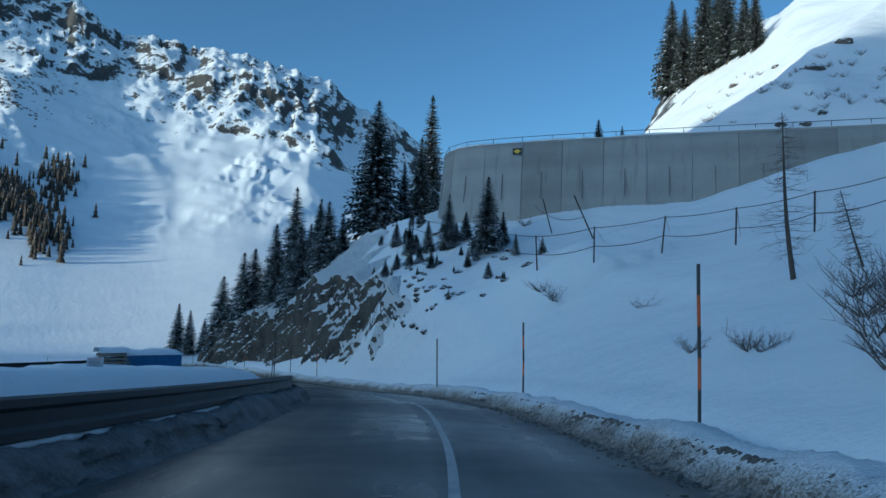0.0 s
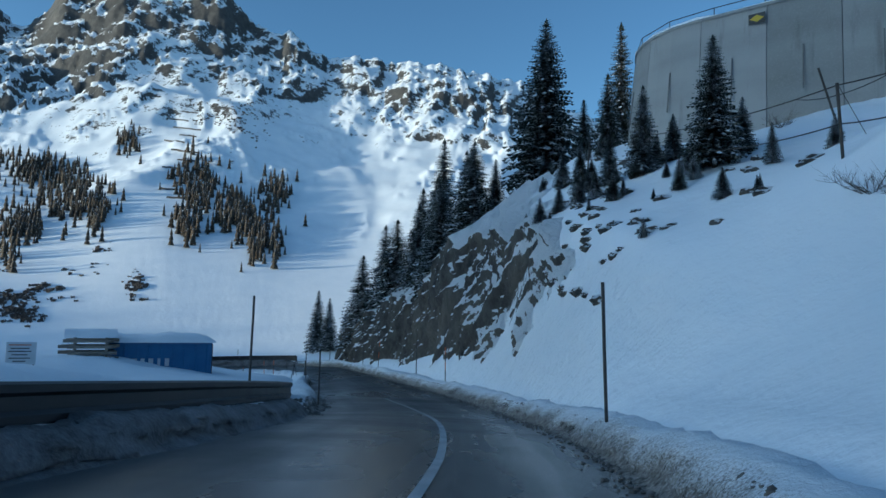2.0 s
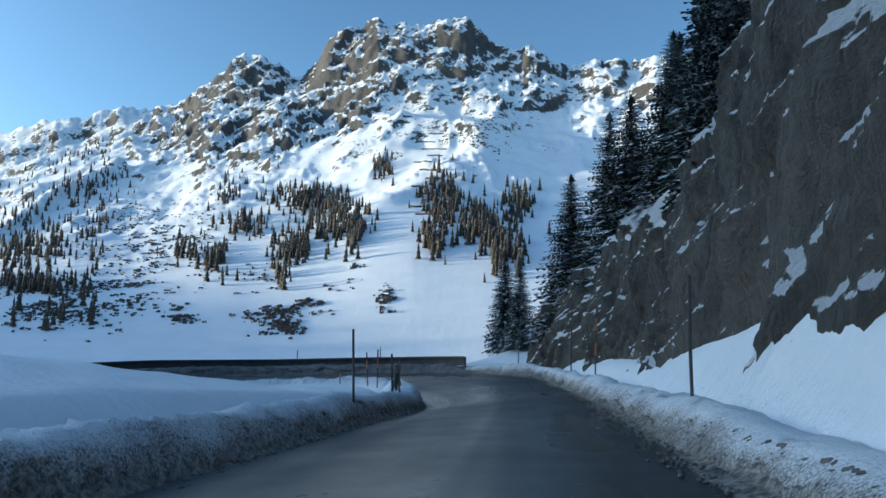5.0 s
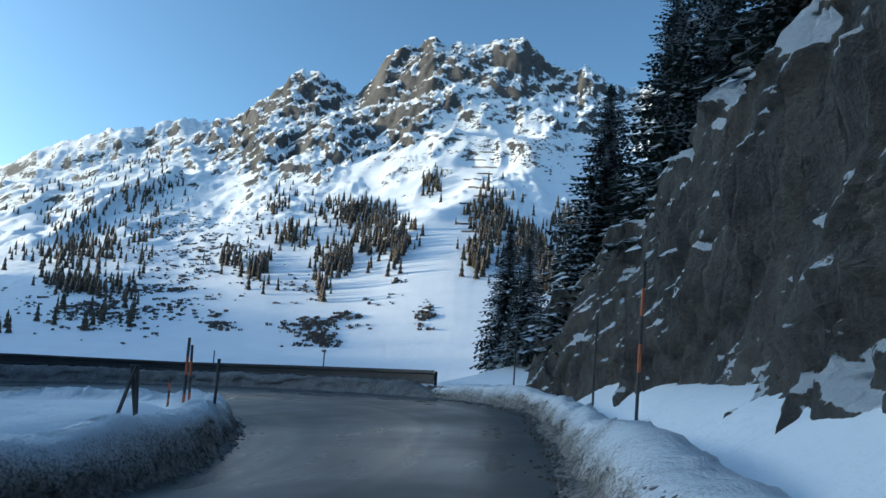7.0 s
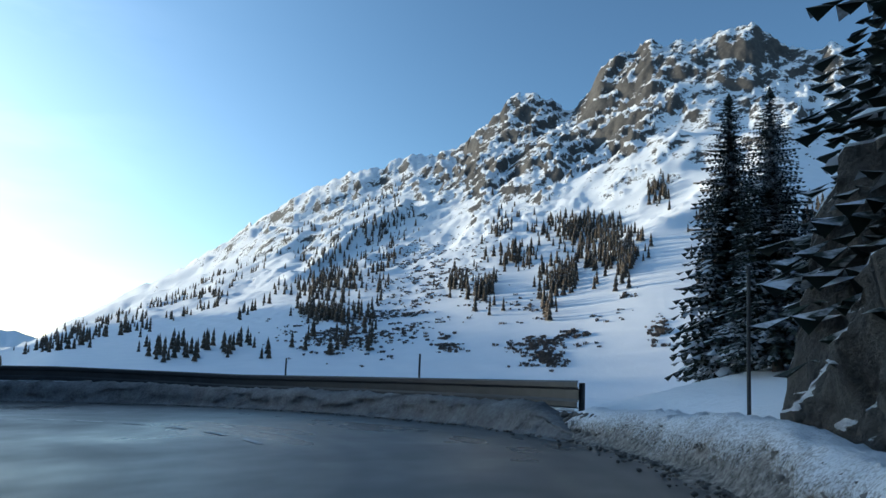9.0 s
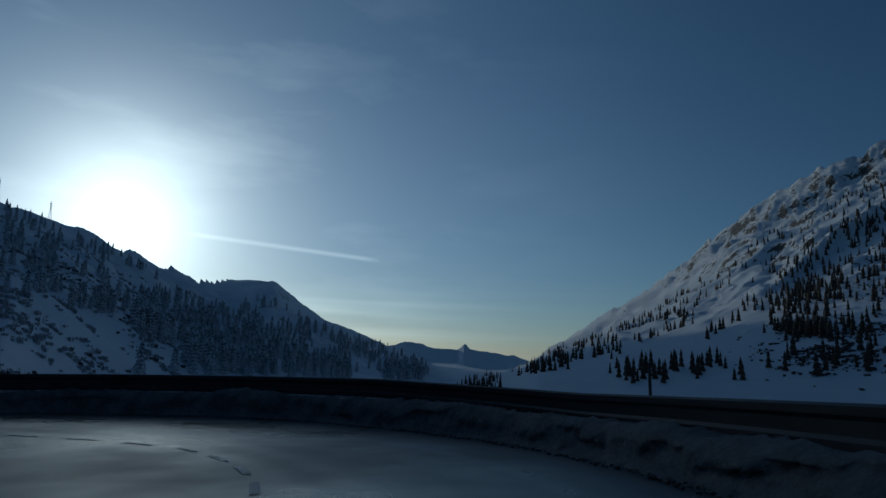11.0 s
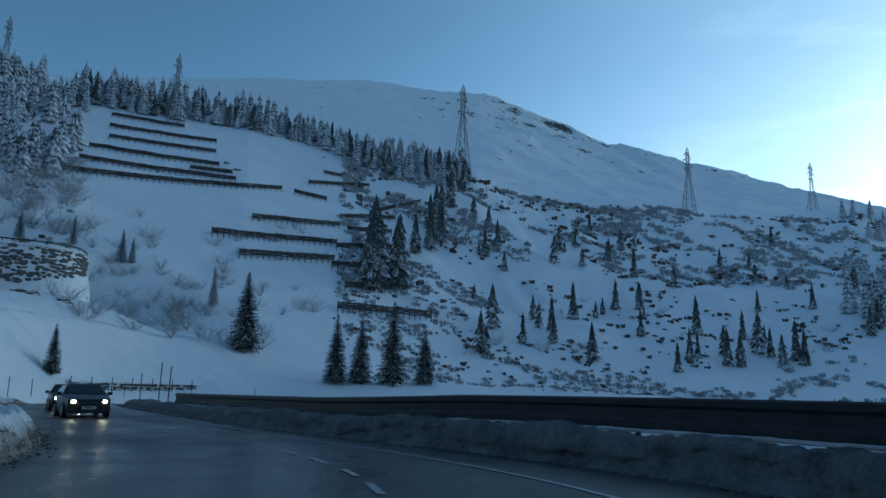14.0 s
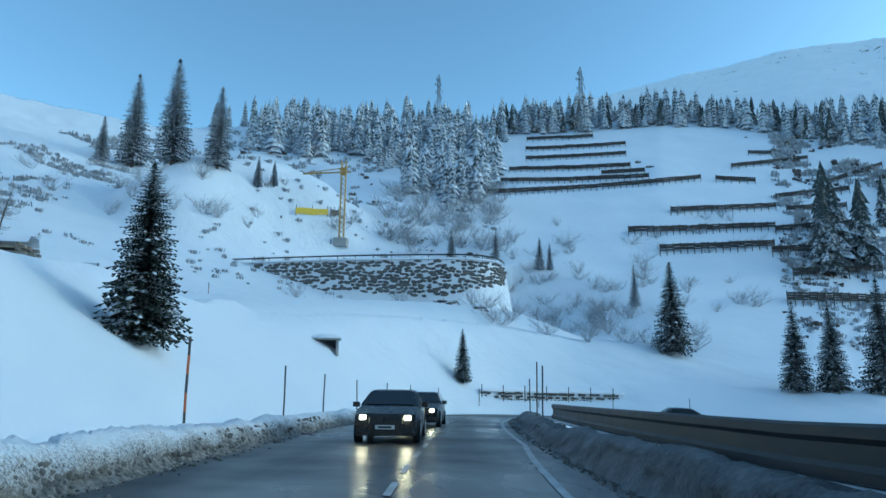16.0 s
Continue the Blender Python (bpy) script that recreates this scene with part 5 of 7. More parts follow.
def boulder(x, y, size, seed, label="dark rock standing out of the snow"):
    r = random.Random(seed)
    bm = bmesh.new()
    bmesh.ops.create_icosphere(bm, subdivisions=3, radius=1.0)
    ph = r.uniform(0, 50)
    for v in bm.verts:
        d = v.co.normalized()
        k = 0.62 + 0.5 * noise.ridged_multi_fractal(d * 1.3 + Vector((ph, 0, 0)), 1.0, 2.0, 4, 0.9, 2.0) * 0.5 + 0.12 * noise.noise(d * 5 + Vector((ph, 1, 0)))
        v.co = Vector((d.x * 1.25, d.y * 0.9, d.z * 0.7)) * k * size
    me = bpy.data.meshes.new("boulder")
    bm.to_mesh(me)
    bm.free()
    me.materials.append(M_ROCK)
    ob = new("boulder", me)
    ob.matrix_basis = Matrix.Translation((x, y, ground_at(x, y) - size * 0.32)) @ Matrix.Rotation(r.uniform(0, 6.28), 4, "Z")
    return tagged(ob, label, "rock", "rocks in the snow")


for n in range(44):
    st, lat = rng.uniform(6.9, 9.4), rng.uniform(4.0, 13)
    m_, n_, h_, z_ = along(st)
    p = m_ + n_ * (h_ + lat)
    boulder(p[0], p[1], rng.uniform(0.2, 0.6), 300 + n)
slope_rng = random.Random(77)
for n in range(34):
    st = slope_rng.uniform(7.1, 7.75)
    m_, n_, h_, z_ = along(st)
    p = m_ + n_ * (h_ + slope_rng.uniform(3.1, 6.0))
    boulder(p[0], p[1], slope_rng.uniform(0.2, 0.42), 500 + n)
for n, (b, e) in enumerate(((335.5, 13.8), (334.0, 14.2), (333.2, 15.0), (331.6, 14.9), (330.4, 15.6), (346.2, 14.9), (345.4, 15.1), (344.8, 14.9), (336.5, 18.2), (331, 18.8), (329, 20.3), (333.5, 19.2))):
    x, y, z = on_slope(EYE_EAST, b, e, (62, 300))
    boulder(x, y, rng.uniform(0.7, 1.7), 350 + n, "dark rock rib on the hill above the wall")
for n in range(40):
    b = rng.uniform(128, 214)
    e = rng.uniform(2, shoulder(b) - 0.8)
    if 181 < b < 204 and e < 15:
        continue
    x, y, z = on_slope(EYE_WEST, b, e, (95, 900))
    boulder(x, y, rng.uniform(0.8, 2.2), 400 + n, "dark rock breaking through the snowy hillside")


# ---- concrete retaining wall ----
def concrete_wall():
    pts = wall_line
    seg = np.linalg.norm(np.diff(pts, axis=0), axis=1)
    run = np.concatenate([[0], np.cumsum(seg)])
    total_ = run[-1]
    at = lambda s: np.array([np.interp(s, run, pts[:, 0]), np.interp(s, run, pts[:, 1])])
    wall = thing("retaining_wall", "tall curved grey concrete retaining wall with panel joints", "wall", kind="structure")
    s, wide, k = 0.0, 3.9, 0
    while s < total_ - 1:
        e = min(s + wide, total_)
        shape = Shape()
        rows = []
        for q in np.linspace(s + 0.02, e - 0.02, 5):
            p, ahead = at(q), at(min(q + 0.5, total_)) - at(max(q - 0.5, 0))
            n_ = np.array([ahead[1], -ahead[0]]) / np.linalg.norm(ahead)
            base = ground_at(*(p + n_ * 1.2)) - 2.0
            top = WALL_TOP + 0.15
            f0, f1 = p + n_ * (0.35 + 0.12 * 0), p + n_ * 0.02
            bk = p - n_ * 0.5
            rows.append([(*(p + n_ * 0.75), base), (*f0, top - 2.9), (*f1, top), (*bk, top), (*bk, base)])
        shape.strip(rows)
        for row in (rows[0][::-1], rows[-1]):
            shape.add(row, [tuple(range(5))])
        part("wall_panel", shape, M_CONCRETE, wall)
        # short vertical drainage slot in the lower half
        mid = min(s + wide * 0.5, total_ - 0.6)
        p, ahead = at(mid), at(mid + 0.5) - at(max(mid - 0.5, 0))
        n_ = np.array([ahead[1], -ahead[0]]) / np.linalg.norm(ahead)
        a = math.atan2(ahead[1], ahead[0])
        for low, high, off in ((WALL_TOP - 5.6, WALL_TOP - 2.9, 0.36),):
            part("joint", Shape().box((0.07, 0.06, high - low), (*(p + n_ * (off + 0.18)), (low + high) / 2), Matrix.Rotation(a, 3, "Z") @ Matrix.Rotation(radians(-7), 3, "X")), M_SEAM, wall)
        s, k = e, k + 1
    coping, snow = [], []
    for q in np.linspace(0, total_, 70):
        p, ahead = at(q), at(min(q + 0.5, total_)) - at(max(q - 0.5, 0))
        n_ = np.array([ahead[1], -ahead[0]]) / np.linalg.norm(ahead)
        t = WALL_TOP + 0.15
        coping.append([(*(p + n_ * 0.12), t - 0.12), (*(p + n_ * 0.12), t + 0.06), (*(p - n_ * 0.6), t + 0.06), (*(p - n_ * 0.6), t - 0.12)])
        hump = 0.12 + 0.08 * math.sin(q * 0.7) + 0.05 * math.sin(q * 2.3)
        snow.append([(*(p + n_ * 0.1), t + 0.065), (*(p + n_ * 0.02), t + 0.07 + hump), (*(p - n_ * 0.4), t + 0.1 + hump), (*(p - n_ * 1.4), t + 0.02)])
    part("coping", Shape().strip(coping), M_CONCRETE, wall)
    part("snow_cap", Shape().strip(snow), M_PURESNOW, wall, "thin cap of snow", True)
    # yellow diamond sign on dark ground
    p, ahead = np.array([7.3, 67.0]), at(run[np.argmin(np.hypot(pts[:, 0] - 7.3, pts[:, 1] - 67))] + 1) - at(run[np.argmin(np.hypot(pts[:, 0] - 7.3, pts[:, 1] - 67))] - 1)
    n_ = np.array([ahead[1], -ahead[0]]) / np.linalg.norm(ahead)
    a = math.atan2(ahead[1], ahead[0])
    sign = thing("wall_sign", "small dark sign with a yellow lozenge on the concrete wall", "sign", Matrix.Translation((*(p + n_ * 0.34), WALL_TOP - 0.75)) @ Matrix.Rotation(a, 4, "Z"))
    part("board", Shape().box((0.95, 0.05, 0.62), bevel=0.02), M_BLACK, sign)
    part("lozenge", Shape().add([(-0.4, -0.035, 0), (0, -0.035, -0.22), (0.4, -0.035, 0), (0, -0.035, 0.22), (-0.4, -0.026, 0), (0, -0.026, -0.22), (0.4, -0.026, 0), (0, -0.026, 0.22)], [(0, 1, 2, 3), (0, 4, 5, 1), (1, 5, 6, 2), (2, 6, 7, 3), (3, 7, 4, 0)]), M_YELLOW, sign)
    # low railing along the road on top
    rail = thing("parapet_rail", "thin steel railing along the road above the wall", "railing")
    ends = []
    for q in np.arange(14, total_ - 1, 3.0):
        p = at(q)
        ends.append(p)
        part("post", Shape().tube([(*p, WALL_TOP), (*p, WALL_TOP + 0.75)], 0.03, 5), M_STEEL, rail)
    part("handrail", Shape().tube([(*p, WALL_TOP + 0.74) for p in ends], 0.03, 5), M_STEEL, rail)


concrete_wall()


# ---- crumbs of dirty snow along the foot of the bank ----
def clods():
    r = random.Random(511)
    bm = bmesh.new()
    bmesh.ops.create_icosphere(bm, subdivisions=1, radius=1.0)
    bv, bf = np.array([v.co[:] for v in bm.verts]), np.array([[v.index for v in f.verts] for f in bm.faces])
    bm.free()
    v_, f_ = [], []
    for n in range(23000):
        side = 1 if n < 13000 or n >= 18000 else -1
        st = r.uniform(2.5, 13.0) if n < 13000 else r.uniform(6.5, 22.5) if n < 18000 else r.uniform(13.0, 23.0)
        m_, n_, h_, z_ = along(st)
        off = abs(r.gauss(0, 0.36)) - 0.2 if n < 18000 else r.uniform(-0.2, 0.85)
        p = m_ + n_ * side * (h_ - off)
        s = r.uniform(0.014, 0.06) * (1.25 if off < 0.2 else 0.7)
        q = bv * np.array([r.uniform(0.7, 1.4), r.uniform(0.7, 1.4), r.uniform(0.5, 0.9)]) * s * np.array([[r.uniform(0.75, 1.25)] for _ in range(len(bv))])
        v_.append(q + (p[0], p[1], edge_level(st, side) + 0.02 + (min(0.5, max(0, 0.16 - off) * 1.15) if n < 18000 else max(0, 0.45 - off) * 0.55)))
        f_.append(bf + n * len(bv))
    tagged(mesh_object("slush_crumbs", np.vstack(v_), np.vstack(f_), M_CRUMB, smooth_shade=False), "brown frozen slush crumbs along the road edge", "slush", kind="stuff")


clods()


# ---- culvert mouth in the slope beside the lower road ----
def culvert():
    x, y, z = on_slope(EYE_LAST, 218.2, 2.2, (12, 70))
    a = math.atan2(EYE_LAST[1] - y, EYE_LAST[0] - x) - math.pi / 2
    c = thing("culvert", "small dark culvert mouth with a snow-covered slab", "culvert", Matrix.Translation((x, y, z - 0.35)) @ Matrix.Rotation(a, 4, "Z"))
    for sx in (-0.75, 0.75):
        part("side_wall", Shape().box((0.2, 1.6, 1.2), (sx, -0.5, 0.3), bevel=0.03), M_CONCRETE, c)
    # black sheet at the back stands in for the mouth's inner shade
    part("shade_back", Shape().box((1.4, 0.15, 1.2), (0, -1.0, 0.3)), M_BLACK, c, "black sheet for the shade inside the mouth")
    part("slab", Shape().box((1.9, 1.9, 0.16), (0, -0.4, 0.96), bevel=0.04), M_CONCRETE, c)
    rows = []
    for q in np.linspace(-1.05, 1.05, 9):
        up_ = 0.3 * math.sqrt(max(0.02, 1 - (q / 1.08) ** 2))
        rows.append([(q, -1.6, 0.9), (q, -1.0, 1.04 + up_), (q, -0.2, 1.04 + up_), (q, 0.5, 1.03 + 0.5 * up_), (q, 0.62, 0.98)])
    part("snow_cap", Shape().strip(rows), M_PURESNOW, c, "rounded cap of snow", True)


culvert()


# ---- guard rails ----
def guard_rail(name, side, a, b, off, label, foot=0.5, tall=0.5):
    rail = thing(name, label, "guard rail", kind="structure")
    prof = [(0.0, 0.0), (0.05, 0.03), (0.05, 0.12), (0.0, 0.17), (0.0, 0.33), (0.05, 0.38), (0.05, 0.47), (0.0, 0.5), (-0.02, 0.5), (0.03, 0.46), (0.03, 0.39), (-0.02, 0.34), (-0.02, 0.16), (0.03, 0.11), (0.03, 0.04), (-0.02, 0.0)]
    k = int((b - a) / 0.45)
    foot_at = foot if callable(foot) else (lambda st: foot)
    for i in range(k):
        rows = []
        for st in np.linspace(a + (b - a) * i / k, a + (b - a) * (i + 1) / k, 9):
            m_, n_, h_, z_ = along(st)
            z_ = edge_level(st, side)
            c = m_ + n_ * side * (h_ + off)
            rows.append([(*(c - n_ * side * px), z_ + foot_at(st) + pz * tall / 0.5) for px, pz in prof])
        part("beam", Shape().strip(rows), M_STEEL, rail)
        for f in (0.0, 0.5):
            m_, n_, h_, z_ = along(a + (b - a) * (i + f) / k)
            z_, up_ = edge_level(a + (b - a) * (i + f) / k, side), foot_at(a + (b - a) * (i + f) / k)
            c = m_ + n_ * side * (h_ + off + 0.12)
            part("post", Shape().box((0.1, 0.12, up_ + tall + 0.5), (*c, z_ + (up_ + tall) / 2 - 0.3), Matrix.Rotation(math.atan2(n_[1], n_[0]), 3, "Z"), bevel=0.02), M_STEEL, rail)
    rows = []
    for st in np.linspace(a, b, int((b - a) * 24)):
        m_, n_, h_, z_ = along(st)
        z_ = edge_level(st, side)
        c = m_ + n_ * side * (h_ + off - 0.06)
        wob = 0.02 * math.sin(st * 31) + 0.015 * math.sin(st * 77)
        rows.append([(*(c + n_ * side * 0.1), z_ + foot_at(st) - 0.05), (*(c - n_ * side * 0.05), z_ + foot_at(st) - 0.07), (*(c - n_ * side * 0.07), z_ + foot_at(st) - 0.02 + wob), (*(c + n_ * side * 0.1), z_ + foot_at(st) + 0.01)])
    part("ice_rim", Shape().strip(rows), M_ICE, rail, "thin rim of ice along the lower edge", True)
    return rail


guard_rail("guard_rail_outer", 1, 12.85, 21.0, 0.75, "weathered steel guard rail round the outside of the hairpin", lambda st: float(np.interp(st, [13, 14.5, 15.5, 18.5, 19.3, 21], [0.5, 0.54, 0.76, 0.74, 0.58, 0.5])), 0.58)
guard_rail("guard_rail_inner", -1, 0.5, 6.72, 0.55, "weathered steel guard rail with a snowy foot", 0.42, 0.5)


# ---- snow stakes ----
def make_stake(bands, label):
    s = thing("snow_stake", label, "marker pole", group="snow stakes")
    for k in range(5):
        z0, z1 = -0.5 if k == 0 else k * 0.46, (k + 1) * 0.46
        part("band", Shape().tube([(0.01 * math.sin(k), 0, z0), (0.01 * math.sin(k + 1), 0, z1)], 0.032, 7), M_ORANGE if (bands and k % 2 == 1) else M_POLE, s)
    return s


stake_a = make_stake(True, "black and orange banded snow stake in the bank")
stake_b = make_stake(False, "dark weathered wooden snow stake in the bank")
first = {}


def stake(kind, x, y, height, lean=0.0, z=None):
    z = ground_at(x, y) if z is None else z
    m = Matrix.Translation((x, y, z)) @ Matrix.Rotation(rng.uniform(0, 6.28), 4, "Z") @ Matrix.Rotation(radians(lean), 4, "X") @ Matrix.Diagonal((1, 1, height / 2.3, 1))
    if kind.name in first:
        ob = copy_thing(kind, Matrix.Identity(4))
    else:
        first[kind.name], ob = True, kind
    ob.matrix_basis = m


for x, y, z, h, kind in ((4.5, 12.8, -1.0, 2.7, stake_a), (3.0, 25.0, -1.8, 2.3, stake_a), (0.0, 36.1, -2.55, 2.0, stake_b), (-11.0, 64.1, -5.1, 2.3, stake_a), (-14.4, 68.7, -5.3, 2.0, stake_b), 
                         (-23.0, 83.3, -6.0, 2.6, stake_a), (-26.7, 88.4, -6.2, 2.0, stake_b), (-32.6, 93.0, -6.4, 2.1, stake_b)):
    stake(kind, x, y, h, rng.uniform(-2, 2), z)
for x, y, h, kind in ((-11.1, 47.3, 2.5, stake_b), (-9.0, 39.2, 3.0, stake_b), (-22.9, 69.0, 2.7, stake_b), (-24.9, 72.7, 2.1, stake_b), (-30.1, 79.0, 1.9, stake_b), (-31.4, 79.0, 2.0, stake_a), (-32.9, 80.0, 1.9, stake_a), (-35.7, 80.9, 1.0, stake_a)):
    stake(kind, x, y, h, rng.uniform(-3, 3))
for st, h in ((13.6, 1.9), (14.3, 1.8)):
    m_, n_, h_, z_ = along(st)
    p = m_ + n_ * (h_ + 1.4)
    stake(stake_b, p[0], p[1], h, 0, z_)
for st, off, h, kind in ((18.55, 2.1, 2.1, stake_a), (19.5, 1.5, 2.2, stake_a), (20.6, 1.5, 2.0, stake_b), (21.2, 1.4, 1.9, stake_b), (21.8, 1.4, 1.8, stake_b), (22.3, 1.4, 1.8, stake_b), (22.7, 1.4, 1.8, stake_b), (23.1, 1.4, 1.7, stake_b), (23.6, 1.6, 1.8, stake_b), (24.2, 1.6, 1.8, stake_b), (24.8, 1.6, 1.8, stake_b), (25.3, 1.6, 1.8, stake_b)):
    m_, n_, h_, z_ = along(st)
    p = m_ - n_ * (h_ + off)
    stake(kind, p[0], p[1], h, rng.uniform(-3, 3), z_ + 0.35)
for st, h in ((21.0, 2.6), (21.25, 2.9), (22.0, 2.4)):
    m_, n_, h_, z_ = along(st)
    p = m_ + n_ * (h_ + 0.35)
    stake(stake_b, p[0], p[1], h, 0, z_)


# ---- net fence on the slope ----
def cable_fence():
    fence = thing("cable_fence", "sagging steel cable fence on thin leaning posts across the slope", "fence")
    rows = []
    for b, e, b2, e2 in ((2.5, 6.3, 2.8, 8.2), (357.2, 5.0, 357.4, 7.4), (351.9, 3.9, 352.1, 7.0), (347.3, 4.6, 347.6, 7.8), (342.0, 5.3, 342.4, 8.6), (336.5, 6.0, 336.9, 9.3), (331.1, 6.9, 332.0, 9.7), (326, 7.8, 326.8, 10.6)):
        x, y, z = on_slope(EYE_EAST, b, e, (18, 90))
        h = 2.3 if b > 20 else 2.1
        top = (x + rng.uniform(-0.25, 0.25), y + rng.uniform(-0.2, 0.2), z + h)
        part("post", Shape().tube([(x, y, z - 0.4), top], 0.05, 6), M_DARKSTEEL, fence)
        rows.append(((x, y, z), top))
        a = Vector(top)
        part("stay", Shape().tube([top, (x + 1.2, y + 2.0, ground_at(x + 1.2, y + 2.0))], 0.012, 4), M_DARKSTEEL, fence)
    for (p0, t0), (p1, t1) in zip(rows, rows[1:]):
        for f, sag in ((0.97, 0.12), (0.45, 0.22)):
            pts = []
            for q in np.linspace(0, 1, 9):
                a = Vector(p0).lerp(Vector(t0), f).lerp(Vector(p1).lerp(Vector(t1), f), q)
                pts.append((a.x, a.y, max(a.z - sag * 4 * q * (1 - q), ground_at(a.x, a.y) + 0.05)))
            part("cable", Shape().tube(pts, 0.022, 4), M_DARKSTEEL, fence)
    # older row higher up, leaning down the slope
    heads = []
    for x, y, lean in ((9.5, 59.0, -0.9), (10.4, 46.8, -1.5)):
        z = ground_at(x, y)
        part("post", Shape().tube([(x, y, z - 0.3), (x + lean, y - 0.2, z + 2.9)], 0.05, 6), M_DARKSTEEL, fence)
        heads.append((x + lean * 0.5, y, z + 1.5))
    (x0, y0, z0), (x1, y1, z1) = heads
    line = [(x0 + (x1 - x0) * q, y0 + (y1 - y0) * q, z0 + (z1 - z0) * q - 1.2 * q * (1 - q)) for q in np.linspace(-0.5, 1, 15)]
    part("cable", Shape().tube([(x, y, max(z, ground_at(x, y) + 0.05)) for x, y, z in line], 0.022, 4), M_DARKSTEEL, fence)


cable_fence()


# ---- bare larches and bushes ----
def twigs(shape, p, d, length, radius, depth, r, spread=0.7, up_bias=0.1):
    pts, rad = [p], [radius]
    q, e = p.copy(), d.normalized()
    n = 4
    for k in range(n):
        e = (e + Vector((r.uniform(-1, 1), r.uniform(-1, 1), r.uniform(-1, 1) + up_bias)) * 0.16).normalized()
        q = q + e * length / n
        pts.append(q.copy())
        rad.append(radius * (1 - 0.75 * (k + 1) / n))
    shape.tube(pts, rad, 3 if radius < 0.02 else 5)
    if depth > 0:
        for _ in range(r.randint(3, 5)):
            k = r.randint(1, n)
            side = (e + Vector((r.uniform(-1, 1), r.uniform(-1, 1), r.uniform(-0.4, 1))) * spread * 1.6).normalized()
            twigs(shape, pts[k], side, length * r.uniform(0.4, 0.7), radius * 0.5, depth - 1, r, spread, up_bias)


def make_larch(height, seed, label):
    r = random.Random(seed)
    t = thing("larch_tree", label, "tree", group="bare larches")
    trunk = Shape()
    pts = [Vector((0.14 * height * q**2 * -0.5, 0.02 * height * math.sin(q * 4), height * q - 0.3)) for q in np.linspace(0, 1, 9)]
    trunk.tube(pts, [max(0.014, height * 0.017 * (1 - q) ** 0.8) for q in np.linspace(0, 1, 9)], 7)
    part("trunk", trunk, M_BARK, t)
    crown = Shape()
    for k in range(95):
        f = r.uniform(0.14, 0.97)
        p = pts[int(f * 8)].lerp(pts[min(8, int(f * 8) + 1)], f * 8 - int(f * 8))
        a = r.uniform(0, 6.28)
        twigs(crown, p, Vector((math.cos(a), math.sin(a), -0.15)), height * 0.17 * (1 - f) ** 0.6 * r.uniform(0.5, 1.2) + 0.15, 0.013, 1, r, 0.6, 0.05)
    part("branchwork", crown, M_TWIG, t)
    return t


def make_bush(size, seed, mat, label, flat=1.0, group="bare bushes"):
    r = random.Random(seed)
    t = thing("bush", label, "bush", group=group)
    s = Shape()
    for k in range(16):
        a = r.uniform(0, 6.28)
        twigs(s, Vector((r.uniform(-0.2, 0.2) * size, r.uniform(-0.2, 0.2) * size, -0.1)), Vector((math.cos(a) * flat, math.sin(a) * flat, r.uniform(0.5, 1.2))), size * r.uniform(0.5, 1.0), 0.018 * size**0.5, 2, r, 0.6, 0.15)
    part("twigwork", s, mat, t)
    return t


def put(ob, x, y, scale=1.0, turn=0.0, tilt=0.0, z=None):
    ob.matrix_basis = Matrix.Translation((x, y, ground_at(x, y) if z is None else z)) @ Matrix.Rotation(turn, 4, "Z") @ Matrix.Rotation(tilt, 4, "Y") @ Matrix.Diagonal((scale, scale, scale, 1))


x, y, z = on_slope(EYE_EAST, 332.5, 3.4, (12, 60))
put(make_larch(1.05 * math.hypot(x, y) * (math.tan(radians(15.3)) - math.tan(radians(3.6))), 51, "bare leafless larch with a dark trunk on the snow slope"), x, y, 1, 0.6, -0.06)
x, y, z = on_slope(EYE_EAST, 328.0, 4.3, (12, 60))
put(make_larch(3.2, 52, "thin leaning bare larch on the snow slope"), x, y, 1, 0.3, -0.3)
bush_a, bush_b = make_bush(1.0, 61, M_TWIG, "bare brown bush sticking out of the snow"), make_bush(1.0, 62, M_TWIG, "bare brown bush sticking out of the snow", 1.6)
frost_a, frost_b = make_bush(2.0, 63, M_FROSTTWIG, "frosted bare shrub on the hillside", 1.2, "frosted shrubs"), make_bush(2.0, 64, M_FROSTTWIG, "frosted bare shrub on the hillside", 0.9, "frosted shrubs")
seeded = {}


def shrub(kind, x, y, scale):
    if kind.name in seeded:
        ob = copy_thing(kind, Matrix.Identity(4))
    else:
        seeded[kind.name], ob = True, kind
    put(ob, x, y, scale, rng.uniform(0, 6.28))


for b, e, s in ((350.3, 1.1, 1.1), (351.5, 2.0, 0.8), (339.7, -2.4, 0.6), (335.5, -2.0, 0.7), (334.6, -2.1, 0.6), (327.8, 0.8, 1.3), (327.2, -0.6, 1.2), (325.5, 1.5, 1.6), (326, -2.6, 1.0), (328.5, 2.2, 1.3), (324, 0.4, 1.5), (353, 7.5, 0.9)):
    x, y, z = on_slope(EYE_EAST, b, e, (5, 70))
    shrub(rng.choice((bush_a, bush_b)), x, y, s)
for k in range(46):
    x, y, z = on_slope(EYE_EAST, rng.uniform(326, 340), rng.uniform(15.2, 19.5), (72, 260))
    shrub(rng.choice((bush_a, bush_b)), x, y, rng.uniform(0.5, 1.1))
x, y, z = on_slope(EYE_EAST, 343.8, 0.9, (8, 60))
fallen = make_bush(1.5, 66, M_FROSTTWIG, "bent frosty bush lying flat on the snow", 2.6)
put(fallen, x, y, 1.0, 0.4, 0.9, z + 0.2)
